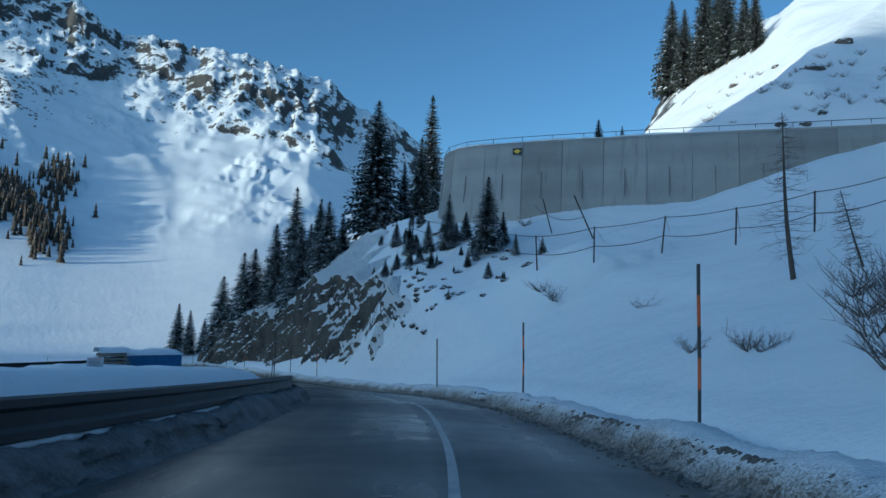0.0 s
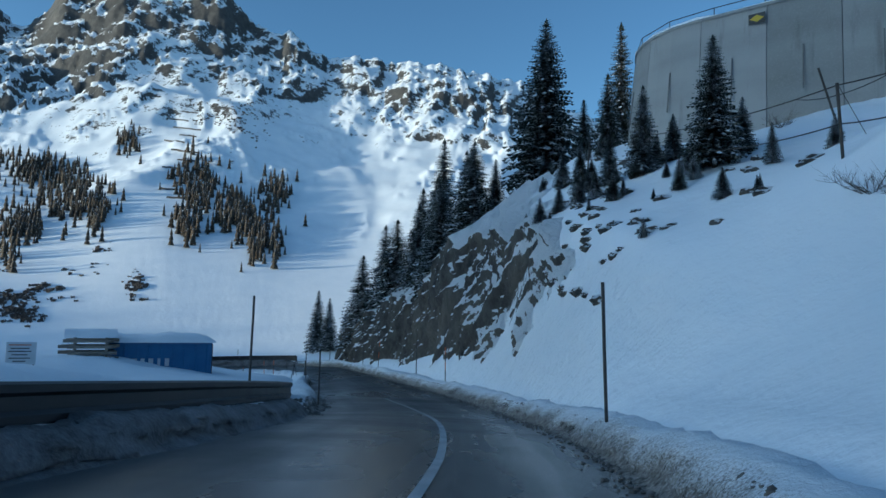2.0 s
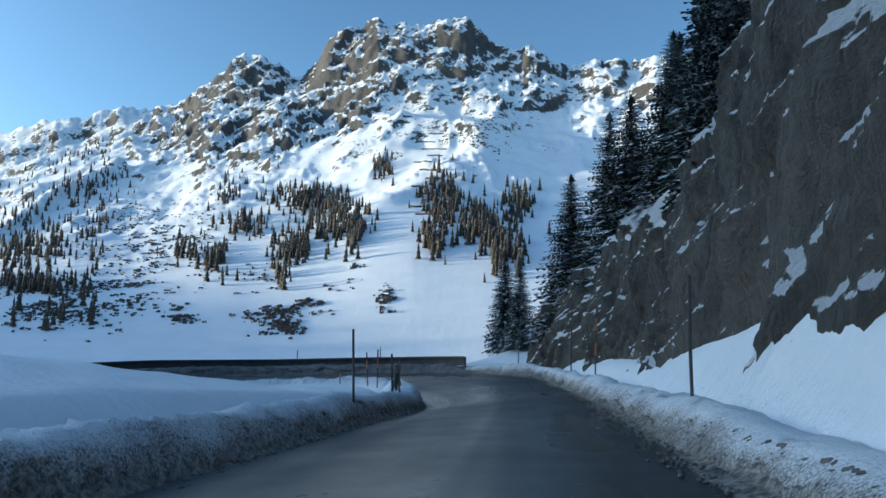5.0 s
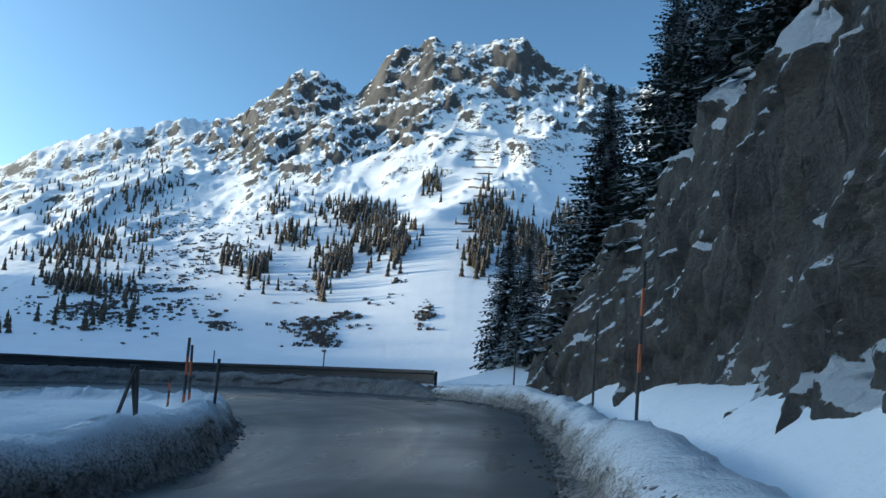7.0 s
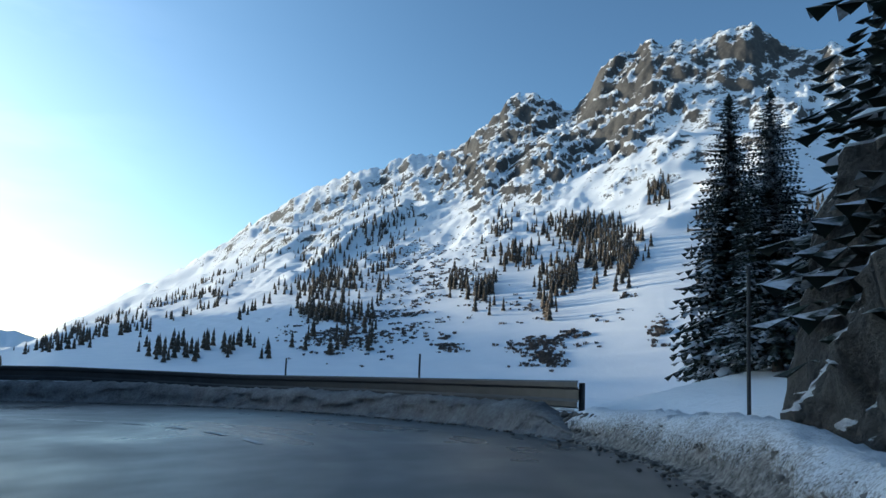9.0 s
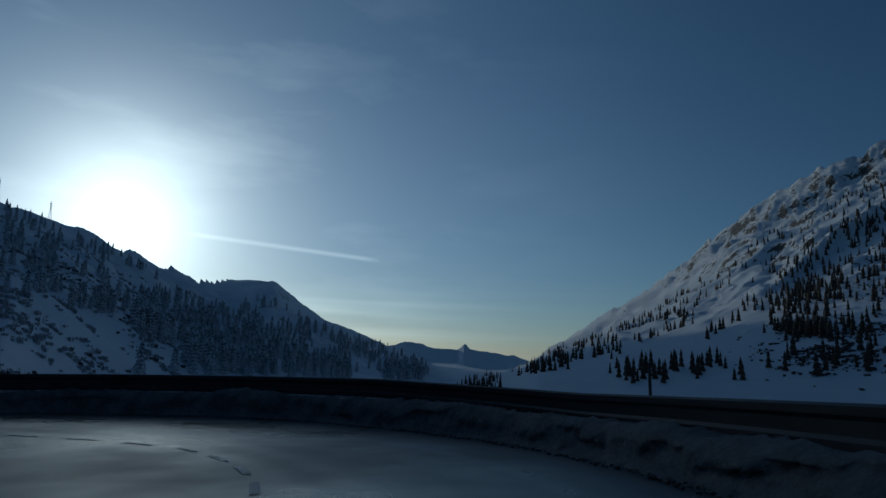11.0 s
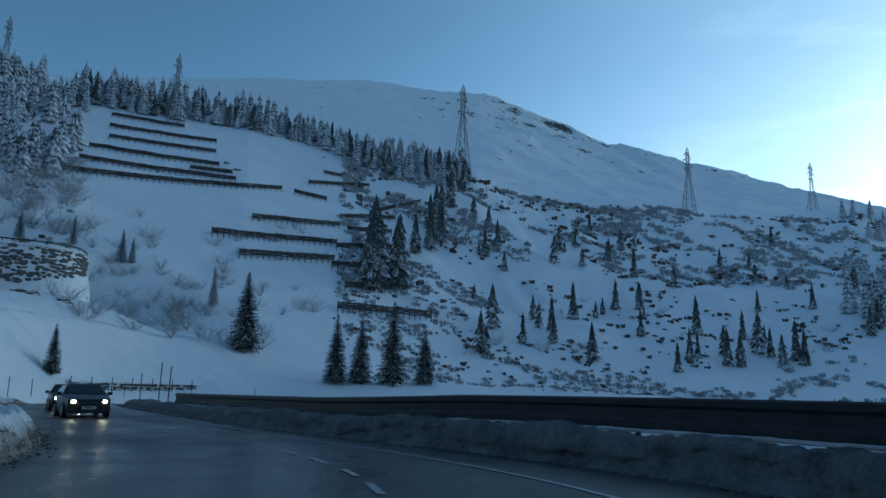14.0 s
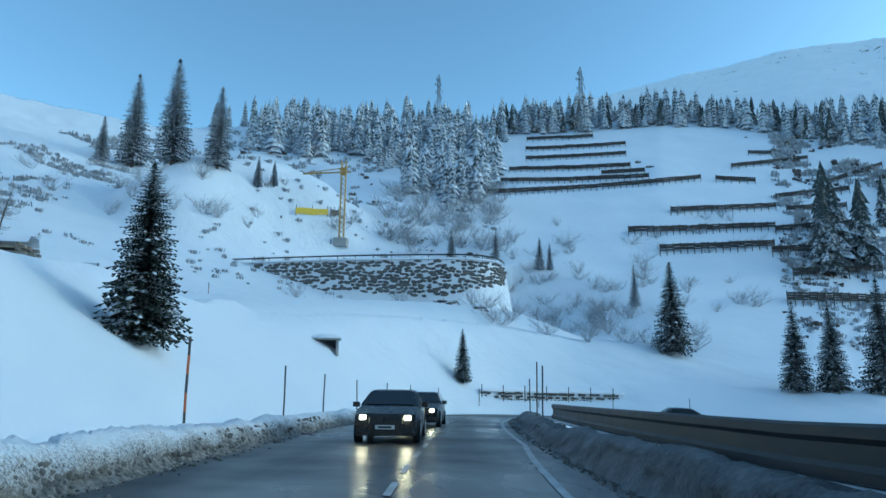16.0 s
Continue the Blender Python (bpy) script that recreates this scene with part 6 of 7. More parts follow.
# thicket on the bank over the second bend, and on the hillside
for k in range(34):
    b, e = rng.uniform(189, 206), rng.uniform(3.6, 6.6)
    x, y, z = on_slope(EYE_WEST, b, e - 0.12 * (206 - b), (45, 150))
    shrub(rng.choice((frost_a, frost_b)), x, y, rng.uniform(0.7, 1.5))
for k in range(34):
    x, y, z = on_slope(EYE_LAST, rng.uniform(222, 243), rng.uniform(10.5, 15.5), (85, 260))
    shrub(rng.choice((frost_a, frost_b)), x, y, rng.uniform(0.7, 1.6))
shrub_rng = random.Random(515)
for k in range(70):
    b = shrub_rng.uniform(203.3, 213)
    x, y, z = on_slope(EYE_WEST, b, shrub_rng.uniform(9.2, 15.0), (150, 330))
    shrub((frost_a, frost_b)[k % 2], x, y, shrub_rng.uniform(1.3, 2.6))
for k in range(75):
    b, e = shrub_rng.uniform(184, 207), shrub_rng.uniform(4.0, 12.5)
    if fbm(np.array([b / 3.0]), np.array([e / 2.0]), 3, 23)[0] < 0.0:
        continue
    x, y, z = on_slope(EYE_WEST, b, e, (60, 420))
    shrub((frost_a, frost_b)[k % 2], x, y, shrub_rng.uniform(0.8, 1.7))
for k in range(120):
    b = rng.uniform(124, 224)
    e = rng.uniform(0.3, shoulder(b) - 1.5)
    if fbm(np.array([b / 5.0]), np.array([e / 2.0]), 3, 19)[0] < -0.05 or (183 < b < 203 and 8 < e):
        continue
    x, y, z = on_slope(EYE_WEST, b, e, (90, 600))
    shrub(rng.choice((frost_a, frost_b)), x, y, rng.uniform(0.9, 2.1))


def scrub(name, spots, sizes, mat, label, seed, blades=9, slim=1.0):
    """Low growth and stones past counting: ragged clumps of blades."""
    r = random.Random(seed)
    zs = ground_many(spots)
    v_, f_ = [], []
    for (x, y), z in zip(spots, zs):
        s = r.uniform(*sizes) * min(1.6, max(0.35, math.hypot(x - HC[0], y - HC[1]) / 230))
        for k in range(blades):
            a, w = r.uniform(0, 6.28), s * r.uniform(0.25, 0.6) * slim
            cx, cy = x + r.gauss(0, 0.45) * s, y + r.gauss(0, 0.45) * s
            o = len(v_)
            lean = r.uniform(-0.5, 0.5) * s
            v_ += [(cx - math.cos(a) * w * 0.6, cy - math.sin(a) * w * 0.6, z - 0.25 * s), (cx + math.cos(a) * w * 0.6, cy + math.sin(a) * w * 0.6, z - 0.25 * s), (cx + math.sin(a) * lean + math.cos(a) * w, cy - math.cos(a) * lean + math.sin(a) * w, z + s * r.uniform(0.3, 0.9)), (cx + math.sin(a) * lean - math.cos(a) * w * 0.8, cy - math.cos(a) * lean - math.sin(a) * w * 0.8, z + s * r.uniform(0.4, 1.05))]
            f_.append((o, o + 1, o + 2, o + 3))
    return tagged(mesh_object(name, v_, f_, mat, smooth_shade=False), label, "scrub", kind="stuff")


def hill_spots(count, b0, b1, seed, cut, top=0.95):
    r = np.random.default_rng(seed)
    b = r.uniform(b0, b1, count)
    sr = np.interp(b, HILL[:, 0], HILL[:, 2])
    d = 100 + (np.minimum(sr, 900) * top - 100) * r.uniform(0, 1, count) ** 0.85
    x, y = HC[0] - d * np.sin(np.radians(b)), HC[1] + d * np.cos(np.radians(b))
    ok = (fbm(x / 34, y / 34, 3, seed) > cut) & (fbm(x / 11, y / 11, 3, seed + 1) > -0.12) & (r.uniform(0, 1, count) < np.interp(b, [196, 206, 225, 227], [1, 0.25, 0.15, 1]))
    free = (b > 182) & (b < 203)
    return list(zip(x[ok & ~free], y[ok & ~free]))


scrub("low_scrub", hill_spots(34000, 118, 226, 401, -0.04), (0.45, 1.5), M_FROSTTWIG, "frosted dwarf shrubs over the snowy hillside", 402, 17, 0.4)
scrub("loose_stones", hill_spots(6500, 118, 226, 403, 0.06), (0.35, 1.3), M_TWIG, "dark heather and stones poking through the hillside snow", 404)
steep_left = [(x, y) for x, y in hill_spots(5000, 226, 256, 411, -0.05, 0.9)]
scrub("bank_scrub", steep_left, (0.4, 1.5), M_FROSTTWIG, "frosted shrubs on the steep snowy bank", 412, 17, 0.4)
spots_ = []
r_ = random.Random(405)
for b, e, sb, se in PINES:
    for _ in range(int(90 * sb * se + 30)):
        x, y, z = on_slope(EYE_NORTH, b + r_.gauss(0, 0.5) * sb, e + r_.gauss(0, 0.5) * se, (300, 1500))
        if math.hypot(x, y) < 1450 and fbm(np.array([x / 22.0]), np.array([y / 22.0]), 3, 407)[0] > -0.12:
            spots_.append((x, y))
scrub("mountain_scrub", spots_, (0.4, 1.25), M_TWIG, "dark dwarf pine patches on the far mountain slope", 406)


# ---- avalanche barriers on the hillside ----
BARS = [(201.4, 19.0, 195.9, 19.0), (201.5, 18.2, 193.3, 18.2), (201.5, 17.4, 193.3, 17.4), (202.9, 16.5, 193.0, 16.4), (195.3, 15.9, 191.9, 15.9), (203.6, 15.5, 191.6, 15.4), (204.7, 14.5, 187.7, 15.0),
        (186.6, 14.8, 183.8, 14.4), (185.4, 15.7, 180.1, 15.7), (184.1, 16.6, 182.5, 16.4), (190.1, 12.5, 182.6, 12.3), (182.5, 13.0, 177.7, 13.1), (181.9, 12.0, 178.0, 11.9), (193.4, 11.0, 182.8, 10.8),
        (182.8, 10.5, 177.0, 10.6), (191.1, 9.4, 183.0, 9.4), (183.2, 8.9, 177.0, 8.7), (182.0, 7.1, 176.5, 7.1), (182.6, 5.3, 174.3, 4.8), (179.5, 13.6, 175.5, 14.6)]


def snow_barrier(b0, e0, b1, e1):
    bar = thing("avalanche_barrier", "long dark timber avalanche barrier across the snowy slope", "snow barrier", group="avalanche barriers")
    n = max(3, int(abs(b1 - b0) * 2.2))
    spots = [on_slope(EYE_WEST, b0 + (b1 - b0) * q, e0 + (e1 - e0) * q, (110, 480)) for q in np.linspace(0, 1, n)]
    for q, (x, y, z) in enumerate(spots):
        out_ = Vector((EYE_WEST[0] - x, EYE_WEST[1] - y, 0)).normalized()
        part("support", Shape().tube([(x, y, z - 0.5), (x - out_.x * 0.8, y - out_.y * 0.8, z + 2.3)], 0.1, 5), M_DARKSTEEL, bar)
        part("strut", Shape().tube([(x + out_.x * 1.8, y + out_.y * 1.8, ground_at(x + out_.x * 1.8, y + out_.y * 1.8)), (x - out_.x * 0.5, y - out_.y * 0.5, z + 2.0)], 0.1, 5), M_DARKSTEEL, bar)
    for a, b in zip(spots, spots[1:]):
        for k in range(4):
            d = 0.4 * k
            out_ = Vector((EYE_WEST[0] - a[0], EYE_WEST[1] - a[1], 0)).normalized()
            w = rng.uniform(-0.06, 0.06)
            pa, pb = (Vector(p) + Vector((-out_.x * (0.1 + 0.24 * k), -out_.y * (0.1 + 0.24 * k), 0.75 + d + w)) for p in (a, b))
            part("log", Shape().tube([pa, pb], 0.19, 6), M_BARRIER, bar)


for row in BARS:
    snow_barrier(*row)
# rows of small barriers on the sunny spur across the valley
for k in range(13):
    b, e = 39.4 + 0.55 * (k % 3) - 0.05 * k, 8.3 + 0.62 * k
    r0 = 800 + 26 * k
    bar = thing("avalanche_barrier", "far row of dark avalanche barriers on the mountain spur", "snow barrier", group="far avalanche barriers")
    pts = []
    for q in np.linspace(0, 1, 6):
        x, y, z = on_slope((MC[0], MC[1], -4.0), b - q * (1.7 + 0.5 * math.sin(k * 2.0)), e + 0.1 * math.sin(k), (420, 1500))
        pts.append((x, y, z))
    for a, c in zip(pts, pts[1:]):
        part("panel", Shape().strip([[(a[0], a[1], a[2] - 0.5), (a[0] + 0.4, a[1] + 0.4, a[2] + 1.9)], [(c[0], c[1], c[2] - 0.5), (c[0] + 0.4, c[1] + 0.4, c[2] + 1.9)]]), M_BARRIER, bar)


# ---- power line ----
def make_pylon(height, label):
    p = thing("pylon", label, "pylon", group="power line pylons")
    h = height
    w0, w1 = h * 0.085, h * 0.018
    at = lambda f, sx, sy: (sx * (w0 + (w1 - w0) * min(1, f / 0.62)), sy * (w0 + (w1 - w0) * min(1, f / 0.62)), h * f)
    for sx, sy in ((-1, -1), (1, -1), (1, 1), (-1, 1)):
        part("leg", Shape().tube([(sx * w0, sy * w0, -1.5), at(0.62, sx, sy), (sx * w1, sy * w1, h * 0.93), (0, 0, h)], h * 0.0036, 4), M_PYLON, p)
    brace = Shape()
    lv = [0.0, 0.13, 0.25, 0.36, 0.46, 0.55, 0.63, 0.71, 0.79, 0.87, 0.93]
    for a, b in zip(lv, lv[1:]):
        for (s0, s1) in (((-1, -1), (1, -1)), ((1, -1), (1, 1)), ((1, 1), (-1, 1)), ((-1, 1), (-1, -1))):
            brace.tube([at(a, *s0), at(b, *s1)], h * 0.0016, 3)
            brace.tube([at(a, *s1), at(b, *s0)], h * 0.0016, 3)
            brace.tube([at(b, *s0), at(b, *s1)], h * 0.0016, 3)
    part("lattice", brace, M_PYLON, p)
    for f, arm in ((0.66, 0.13), (0.78, 0.16), (0.88, 0.11)):
        for sg in (-1, 1):
            part("cross_arm", Shape().tube([(0, 0, h * f), (sg * h * arm, 0, h * f)], h * 0.004, 4).tube([(0, 0, h * (f + 0.035)), (sg * h * arm, 0, h * f)], h * 0.003, 4), M_PYLON, p)
            part("insulator", Shape().tube([(sg * h * arm, 0, h * f), (sg * h * arm, 0, h * (f - 0.045))], h * 0.004, 5), M_STEEL, p)
    return p


pylon = make_pylon(42.0, "tall grey lattice steel pylon on the mountainside")
for k, (eye, b, e, e2, far_) in enumerate(((EYE_BEND, 171.8, 16.5, 23.9, 430), (EYE_BEND, 153.0, 12.9, 18.2, 620), (EYE_BEND, 144.2, 12.9, 16.2, 800), (EYE_BEND, 137.3, 11.3, 13.2, 1100), (EYE_BEND, 132.6, 9.7, 11.6, 1200), (EYE_BEND, 129.2, 8.9, 10.4, 1300),
                                           (EYE_WEST, 196.8, 19.0, 24.6, 420), (EYE_WEST, 209.0, 19.7, 24.4, 430))):
    x, y, z = on_slope(eye, b, e, (150, far_))
    r = math.hypot(x - eye[0], y - eye[1])
    h = eye[2] + r * math.tan(radians(e2)) - z
    ob = pylon if k == 0 else copy_thing(pylon, Matrix.Identity(4))
    ob.matrix_basis = Matrix.Translation((x, y, z)) @ Matrix.Rotation(radians(b + 70), 4, "Z") @ Matrix.Scale(h / 42.0, 4)


# ---- island: timber stack, blue box, notice board ----
def island_things():
    c = Vector((-20.9, 50.6, 0))
    a = math.atan2(0.68, 0.73)
    z = -4.55
    turn_ = Matrix.Rotation(a, 4, "Z")
    box = thing("blue_container", "blue metal site box half buried in snow with a snow cap", "container", Matrix.Translation((c.x, c.y, z)) @ turn_)
    part("body", Shape().box((4.4, 1.7, 1.75), (0, 0, 0.88), bevel=0.05), M_BLUE, box)
    for k in range(9):
        part("rib", Shape().box((0.09, 0.04, 1.5), (-2.0 + k * 0.5, -0.865, 0.9), bevel=0.01), M_BLUE, box)
    part("end_panel", Shape().box((0.05, 1.5, 1.5), (2.22, 0, 0.9)), M_BLACK, box, "dark green end panel")
    for k, w in enumerate((0.22, 0.16, 0.2, 0.12, 0.18)):
        part("letter_bar", Shape().box((w, 0.012, 0.34), (-1.1 + 0.34 * k, -0.893, 0.85)), M_WHITE, box, "faded white lettering bar")
    rows = []
    for q in np.linspace(-2.35, 2.35, 16):
        hump = 0.32 + 0.07 * math.sin(q * 2.1) + 0.04 * math.sin(q * 5)
        edge = min(1, (2.36 - abs(q)) * 4 + 0.1)
        rows.append([(q, -0.95, 1.72), (q, -0.85, 1.78 + hump * 0.5 * edge), (q, -0.4, 1.78 + hump * edge), (q, 0.3, 1.78 + hump * edge), (q, 0.85, 1.76 + hump * 0.5 * edge), (q, 0.95, 1.72)])
    part("snow_cap", Shape().strip(rows), M_PURESNOW, box, "rounded cap of snow", True)
    stack = thing("timber_stack", "stack of grey weathered boards with snow between", "timber", Matrix.Translation((-22.0, 47.6, z + 0.15)) @ turn_)
    r = random.Random(9)
    for lv in range(7):
        for k in range(4):
            ln = 1.9 + r.uniform(-0.25, 0.35)
            part("board", Shape().box((ln, 0.24, 0.13), (r.uniform(-0.15, 0.15), -0.6 + 0.34 * k, 0.2 + lv * 0.25), bevel=0.01), M_WOOD, stack)
        part("spacer", Shape().box((0.1, 1.4, 0.1), (0.6, 0, 0.32 + lv * 0.25)), M_WOOD, stack)
        part("spacer", Shape().box((0.1, 1.4, 0.1), (-0.6, 0, 0.32 + lv * 0.25)), M_WOOD, stack)
    part("snow_cap", Shape().strip([[(q, -0.8, 1.85), (q, -0.5, 2.15 + 0.05 * math.sin(q * 4)), (q, 0.4, 2.18), (q, 0.8, 1.85)] for q in np.linspace(-1.0, 1.0, 8)]), M_PURESNOW, stack, "cap of snow", True)
    gx_, gy_ = -20.9, 43.2
    g = ground_at(gx_, gy_) - 0.3
    board = thing("notice_board", "white notice board on two posts in the snow", "sign", Matrix.Translation((gx_, gy_, g)) @ Matrix.Rotation(radians(40), 4, "Z"))
    part("panel", Shape().box((0.95, 0.03, 0.8), (0, 0, 0.75), bevel=0.01), M_WHITE, board)
    for k, (w, q) in enumerate(((0.7, 1.05), (0.6, 0.93), (0.72, 0.82), (0.5, 0.7), (0.66, 0.58), (0.4, 0.47))):
        part("text_bar", Shape().box((w, 0.006, 0.035), (-0.04, -0.019, q)), M_ORANGE if k == 0 else M_BLACK, board)
    for sx in (-0.4, 0.4):
        part("post", Shape().tube([(sx, 0.03, -0.5), (sx, 0.03, 1.15)], 0.025, 6), M_STEEL, board)
    # tripod of posts on the island's tip
    for k, (x, y) in enumerate(((-27.8, 76.2), (-25.2, 73.2))):
        t = thing("marker_tripod", "three leaning wooden stakes tied together in the snow", "marker pole", Matrix.Translation((x, y, ground_at(x, y))))
        for q in range(3):
            an = q * 2.1
            part("leg", Shape().tube([(0.4 * math.cos(an), 0.4 * math.sin(an), -0.2), (0.05 * math.cos(an + 2), 0.05 * math.sin(an + 2), 1.5)], 0.03, 6), M_POLE, t)


island_things()


# ---- upper hairpin: stone wall, crane, banner; low wall by the second bend ----
def stone_wall():
    wall = thing("stone_wall", "dry-laid grey stone retaining wall under the upper road", "wall", kind="structure")
    line = []
    for b, r_ in ((203.5, 112), (204.3, 106), (206.5, 103), (210, 103), (214, 104), (218, 106), (222, 109), (226, 113), (231, 118), (236, 123)):
        line.append((EYE_LAST[0] - r_ * math.sin(radians(b)), EYE_LAST[1] + r_ * math.cos(radians(b))))
    line = spline(line, 8)
    seg = np.linalg.norm(np.diff(line, axis=0), axis=1)
    run = np.concatenate([[0], np.cumsum(seg)])
    top_at = lambda s: EYE_LAST[2] + 109 * math.tan(radians(9.2)) - 0.5 * s / run[-1]
    at = lambda s: np.array([np.interp(s, run, line[:, 0]), np.interp(s, run, line[:, 1])])
    back, road_rows, snow = [], [], []
    for s in np.linspace(0, run[-1], 60):
        p, ahead = at(s), at(min(s + 0.5, run[-1])) - at(max(s - 0.5, 0))
        n_ = np.array([ahead[1], -ahead[0]]) / np.linalg.norm(ahead)
        if (n_ @ (np.array(EYE_LAST[:2]) - p)) < 0:
            n_ = -n_
        t = top_at(s)
        back.append([(*(p + n_ * 1.6), t - 9), (*(p + n_ * 0.0), t - 0.02), (*(p - n_ * 0.7), t)])
        road_rows.append([(*(p - n_ * 0.3), t), (*(p - n_ * 9), t - 0.1), (*(p - n_ * 13), t + 1.5)])
        snow.append([(*(p + n_ * 0.18), t + 0.02), (*(p + n_ * 0.05), t + 0.34), (*(p - n_ * 0.6), t + 0.42), (*(p - n_ * 1.6), t + 0.03)])
    part("mortar", Shape().strip(back), M_PURESNOW, wall, "snow packed between the stones")
    part("road_edge", Shape().strip(road_rows), M_PURESNOW, wall, "snowy verge of the upper road")
    part("snow_cap", Shape().strip(snow), M_PURESNOW, wall, "cap of snow", True)
    r = random.Random(17)
    stones = []
    for k in range(6):
        s = Shape()
        bm = bmesh.new()
        bmesh.ops.create_icosphere(bm, subdivisions=1, radius=1.0)
        for v in bm.verts:
            v.co = Vector((max(-0.8, min(0.8, v.co.x)), max(-0.7, min(0.7, v.co.y)), max(-0.75, min(0.75, v.co.z)))) * r.uniform(0.85, 1.1)
        me = bpy.data.meshes.new("stone")
        bm.to_mesh(me)
        bm.free()
        me.materials.append(M_STONE)
        stones.append(me)
    made = 0
    for row in range(11):
        s = r.uniform(0, 0.5)
        while s < run[-1] - 0.4:
            w = r.uniform(0.4, 1.15)
            depth = np.interp(s / run[-1], [0, 0.06, 0.22, 0.45, 0.75, 1.0], [0.5, 3.0, 5.5, 4.4, 2.3, 0.8])
            if row * 0.52 < depth and r.random() > 0.13:
                p, ahead = at(s), at(min(s + 0.5, run[-1])) - at(max(s - 0.5, 0))
                n_ = np.array([ahead[1], -ahead[0]]) / np.linalg.norm(ahead)
                if (n_ @ (np.array(EYE_LAST[:2]) - p)) < 0:
                    n_ = -n_
                dz = 0.35 + row * 0.52 + r.uniform(-0.17, 0.17)
                q = p + n_ * (0.03 + 1.6 * dz / 9)
                ob = new("stone", stones[r.randrange(6)])
                ob.parent = wall
                ob.matrix_basis = Matrix.Translation((*q, top_at(s) - dz)) @ Matrix.Rotation(math.atan2(ahead[1], ahead[0]), 4, "Z") @ Matrix.Rotation(r.uniform(-0.25, 0.25), 4, "Y") @ Matrix.Diagonal((w * 0.68, 0.3, r.uniform(0.24, 0.42), 1))
                made += 1
            s += w * 1.03
    ends = [at(s) for s in np.linspace(0.5, run[-1] - 0.5, 26)]
    for k, p in enumerate(ends):
        part("rail_post", Shape().box((0.1, 0.1, 1.0), (*p, top_at(run[-1] * k / 25) + 0.4), bevel=0.02), M_DARKSTEEL, wall)
    part("rail_beam", Shape().tube([(*p, top_at(run[-1] * k / 25) + 0.78) for k, p in enumerate(ends)], 0.12, 6), M_DARKSTEEL, wall, "dark guard rail along the top")


stone_wall()


def crane():
    x, y, z = on_slope(EYE_LAST, 217.4, 10.6, (108, 190))
    r = math.hypot(x - EYE_LAST[0], y - EYE_LAST[1])
    h = r * (math.tan(radians(17.4)) - math.tan(radians(10.4)))
    t = thing("tower_crane", "small yellow-brown lattice tower crane on a concrete block", "crane", Matrix.Translation((x, y, z)) @ Matrix.Rotation(0.5, 4, "Z"))
    part("base_block", Shape().box((2.6, 2.6, 1.6), (0, 0, 0.6), bevel=0.1), M_CONCRETE, t)
    mast = Shape()
    for sx, sy in ((-0.45, -0.45), (0.45, -0.45), (0.45, 0.45), (-0.45, 0.45)):
        mast.tube([(sx, sy, 1.2), (sx, sy, h)], 0.09, 4)
    q = 1.2
    while q < h - 1:
        for a, b in (((-0.45, -0.45), (0.45, -0.45)), ((0.45, -0.45), (0.45, 0.45)), ((0.45, 0.45), (-0.45, 0.45)), ((-0.45, 0.45), (-0.45, -0.45))):
            mast.tube([(*a, q), (*b, q + 1)], 0.05, 3)
        q += 1.0
    part("mast", mast, M_CRANE, t)
    part("jib", Shape().tube([(-1.5, 0, h - 2.2), (8, 1, h - 3.0)], 0.16, 4).tube([(-1.2, 0, h - 1.2), (8, 1, h - 2.9)], 0.09, 4), M_CRANE, t)
    part("cab", Shape().box((1.1, 1.1, 1.4), (0.2, -0.7, h - 1.9), bevel=0.1), M_CRANE, t)
    for b0, b1, mat, label in ((221.3, 218.6, M_YELLOW, "yellow site banner on the snowy knoll"), (218.4, 217.7, M_BLACK, "dark site banner with a yellow mark on the knoll")):
        pts = [on_slope(EYE_LAST, b, 13.0, (108, 200)) for b in (b0, b1)]
        a, c = (Vector(p) for p in pts)
        ban = thing("site_banner", label, "banner", Matrix.Translation(a))
        d = c - a
        n_ = Vector((EYE_LAST[0] - a.x, EYE_LAST[1] - a.y, 0)).normalized() * 0.5
        rows = [[n_ + d * q + Vector((0, 0, 0.1 + 0.1 * math.sin(q * 9))), n_ + d * q + Vector((0, 0, 1.35 + 0.08 * math.sin(q * 7)))] for q in np.linspace(0, 1, 8)]
        part("cloth", Shape().strip(rows), mat, ban)
        for q in (0.02, 0.5, 0.98):
            part("post", Shape().tube([d * q + Vector((0, 0, -0.6)), n_ * 0.9 + d * q + Vector((0, 0, 2.0))], 0.06, 5), M_DARKSTEEL, ban)


crane()


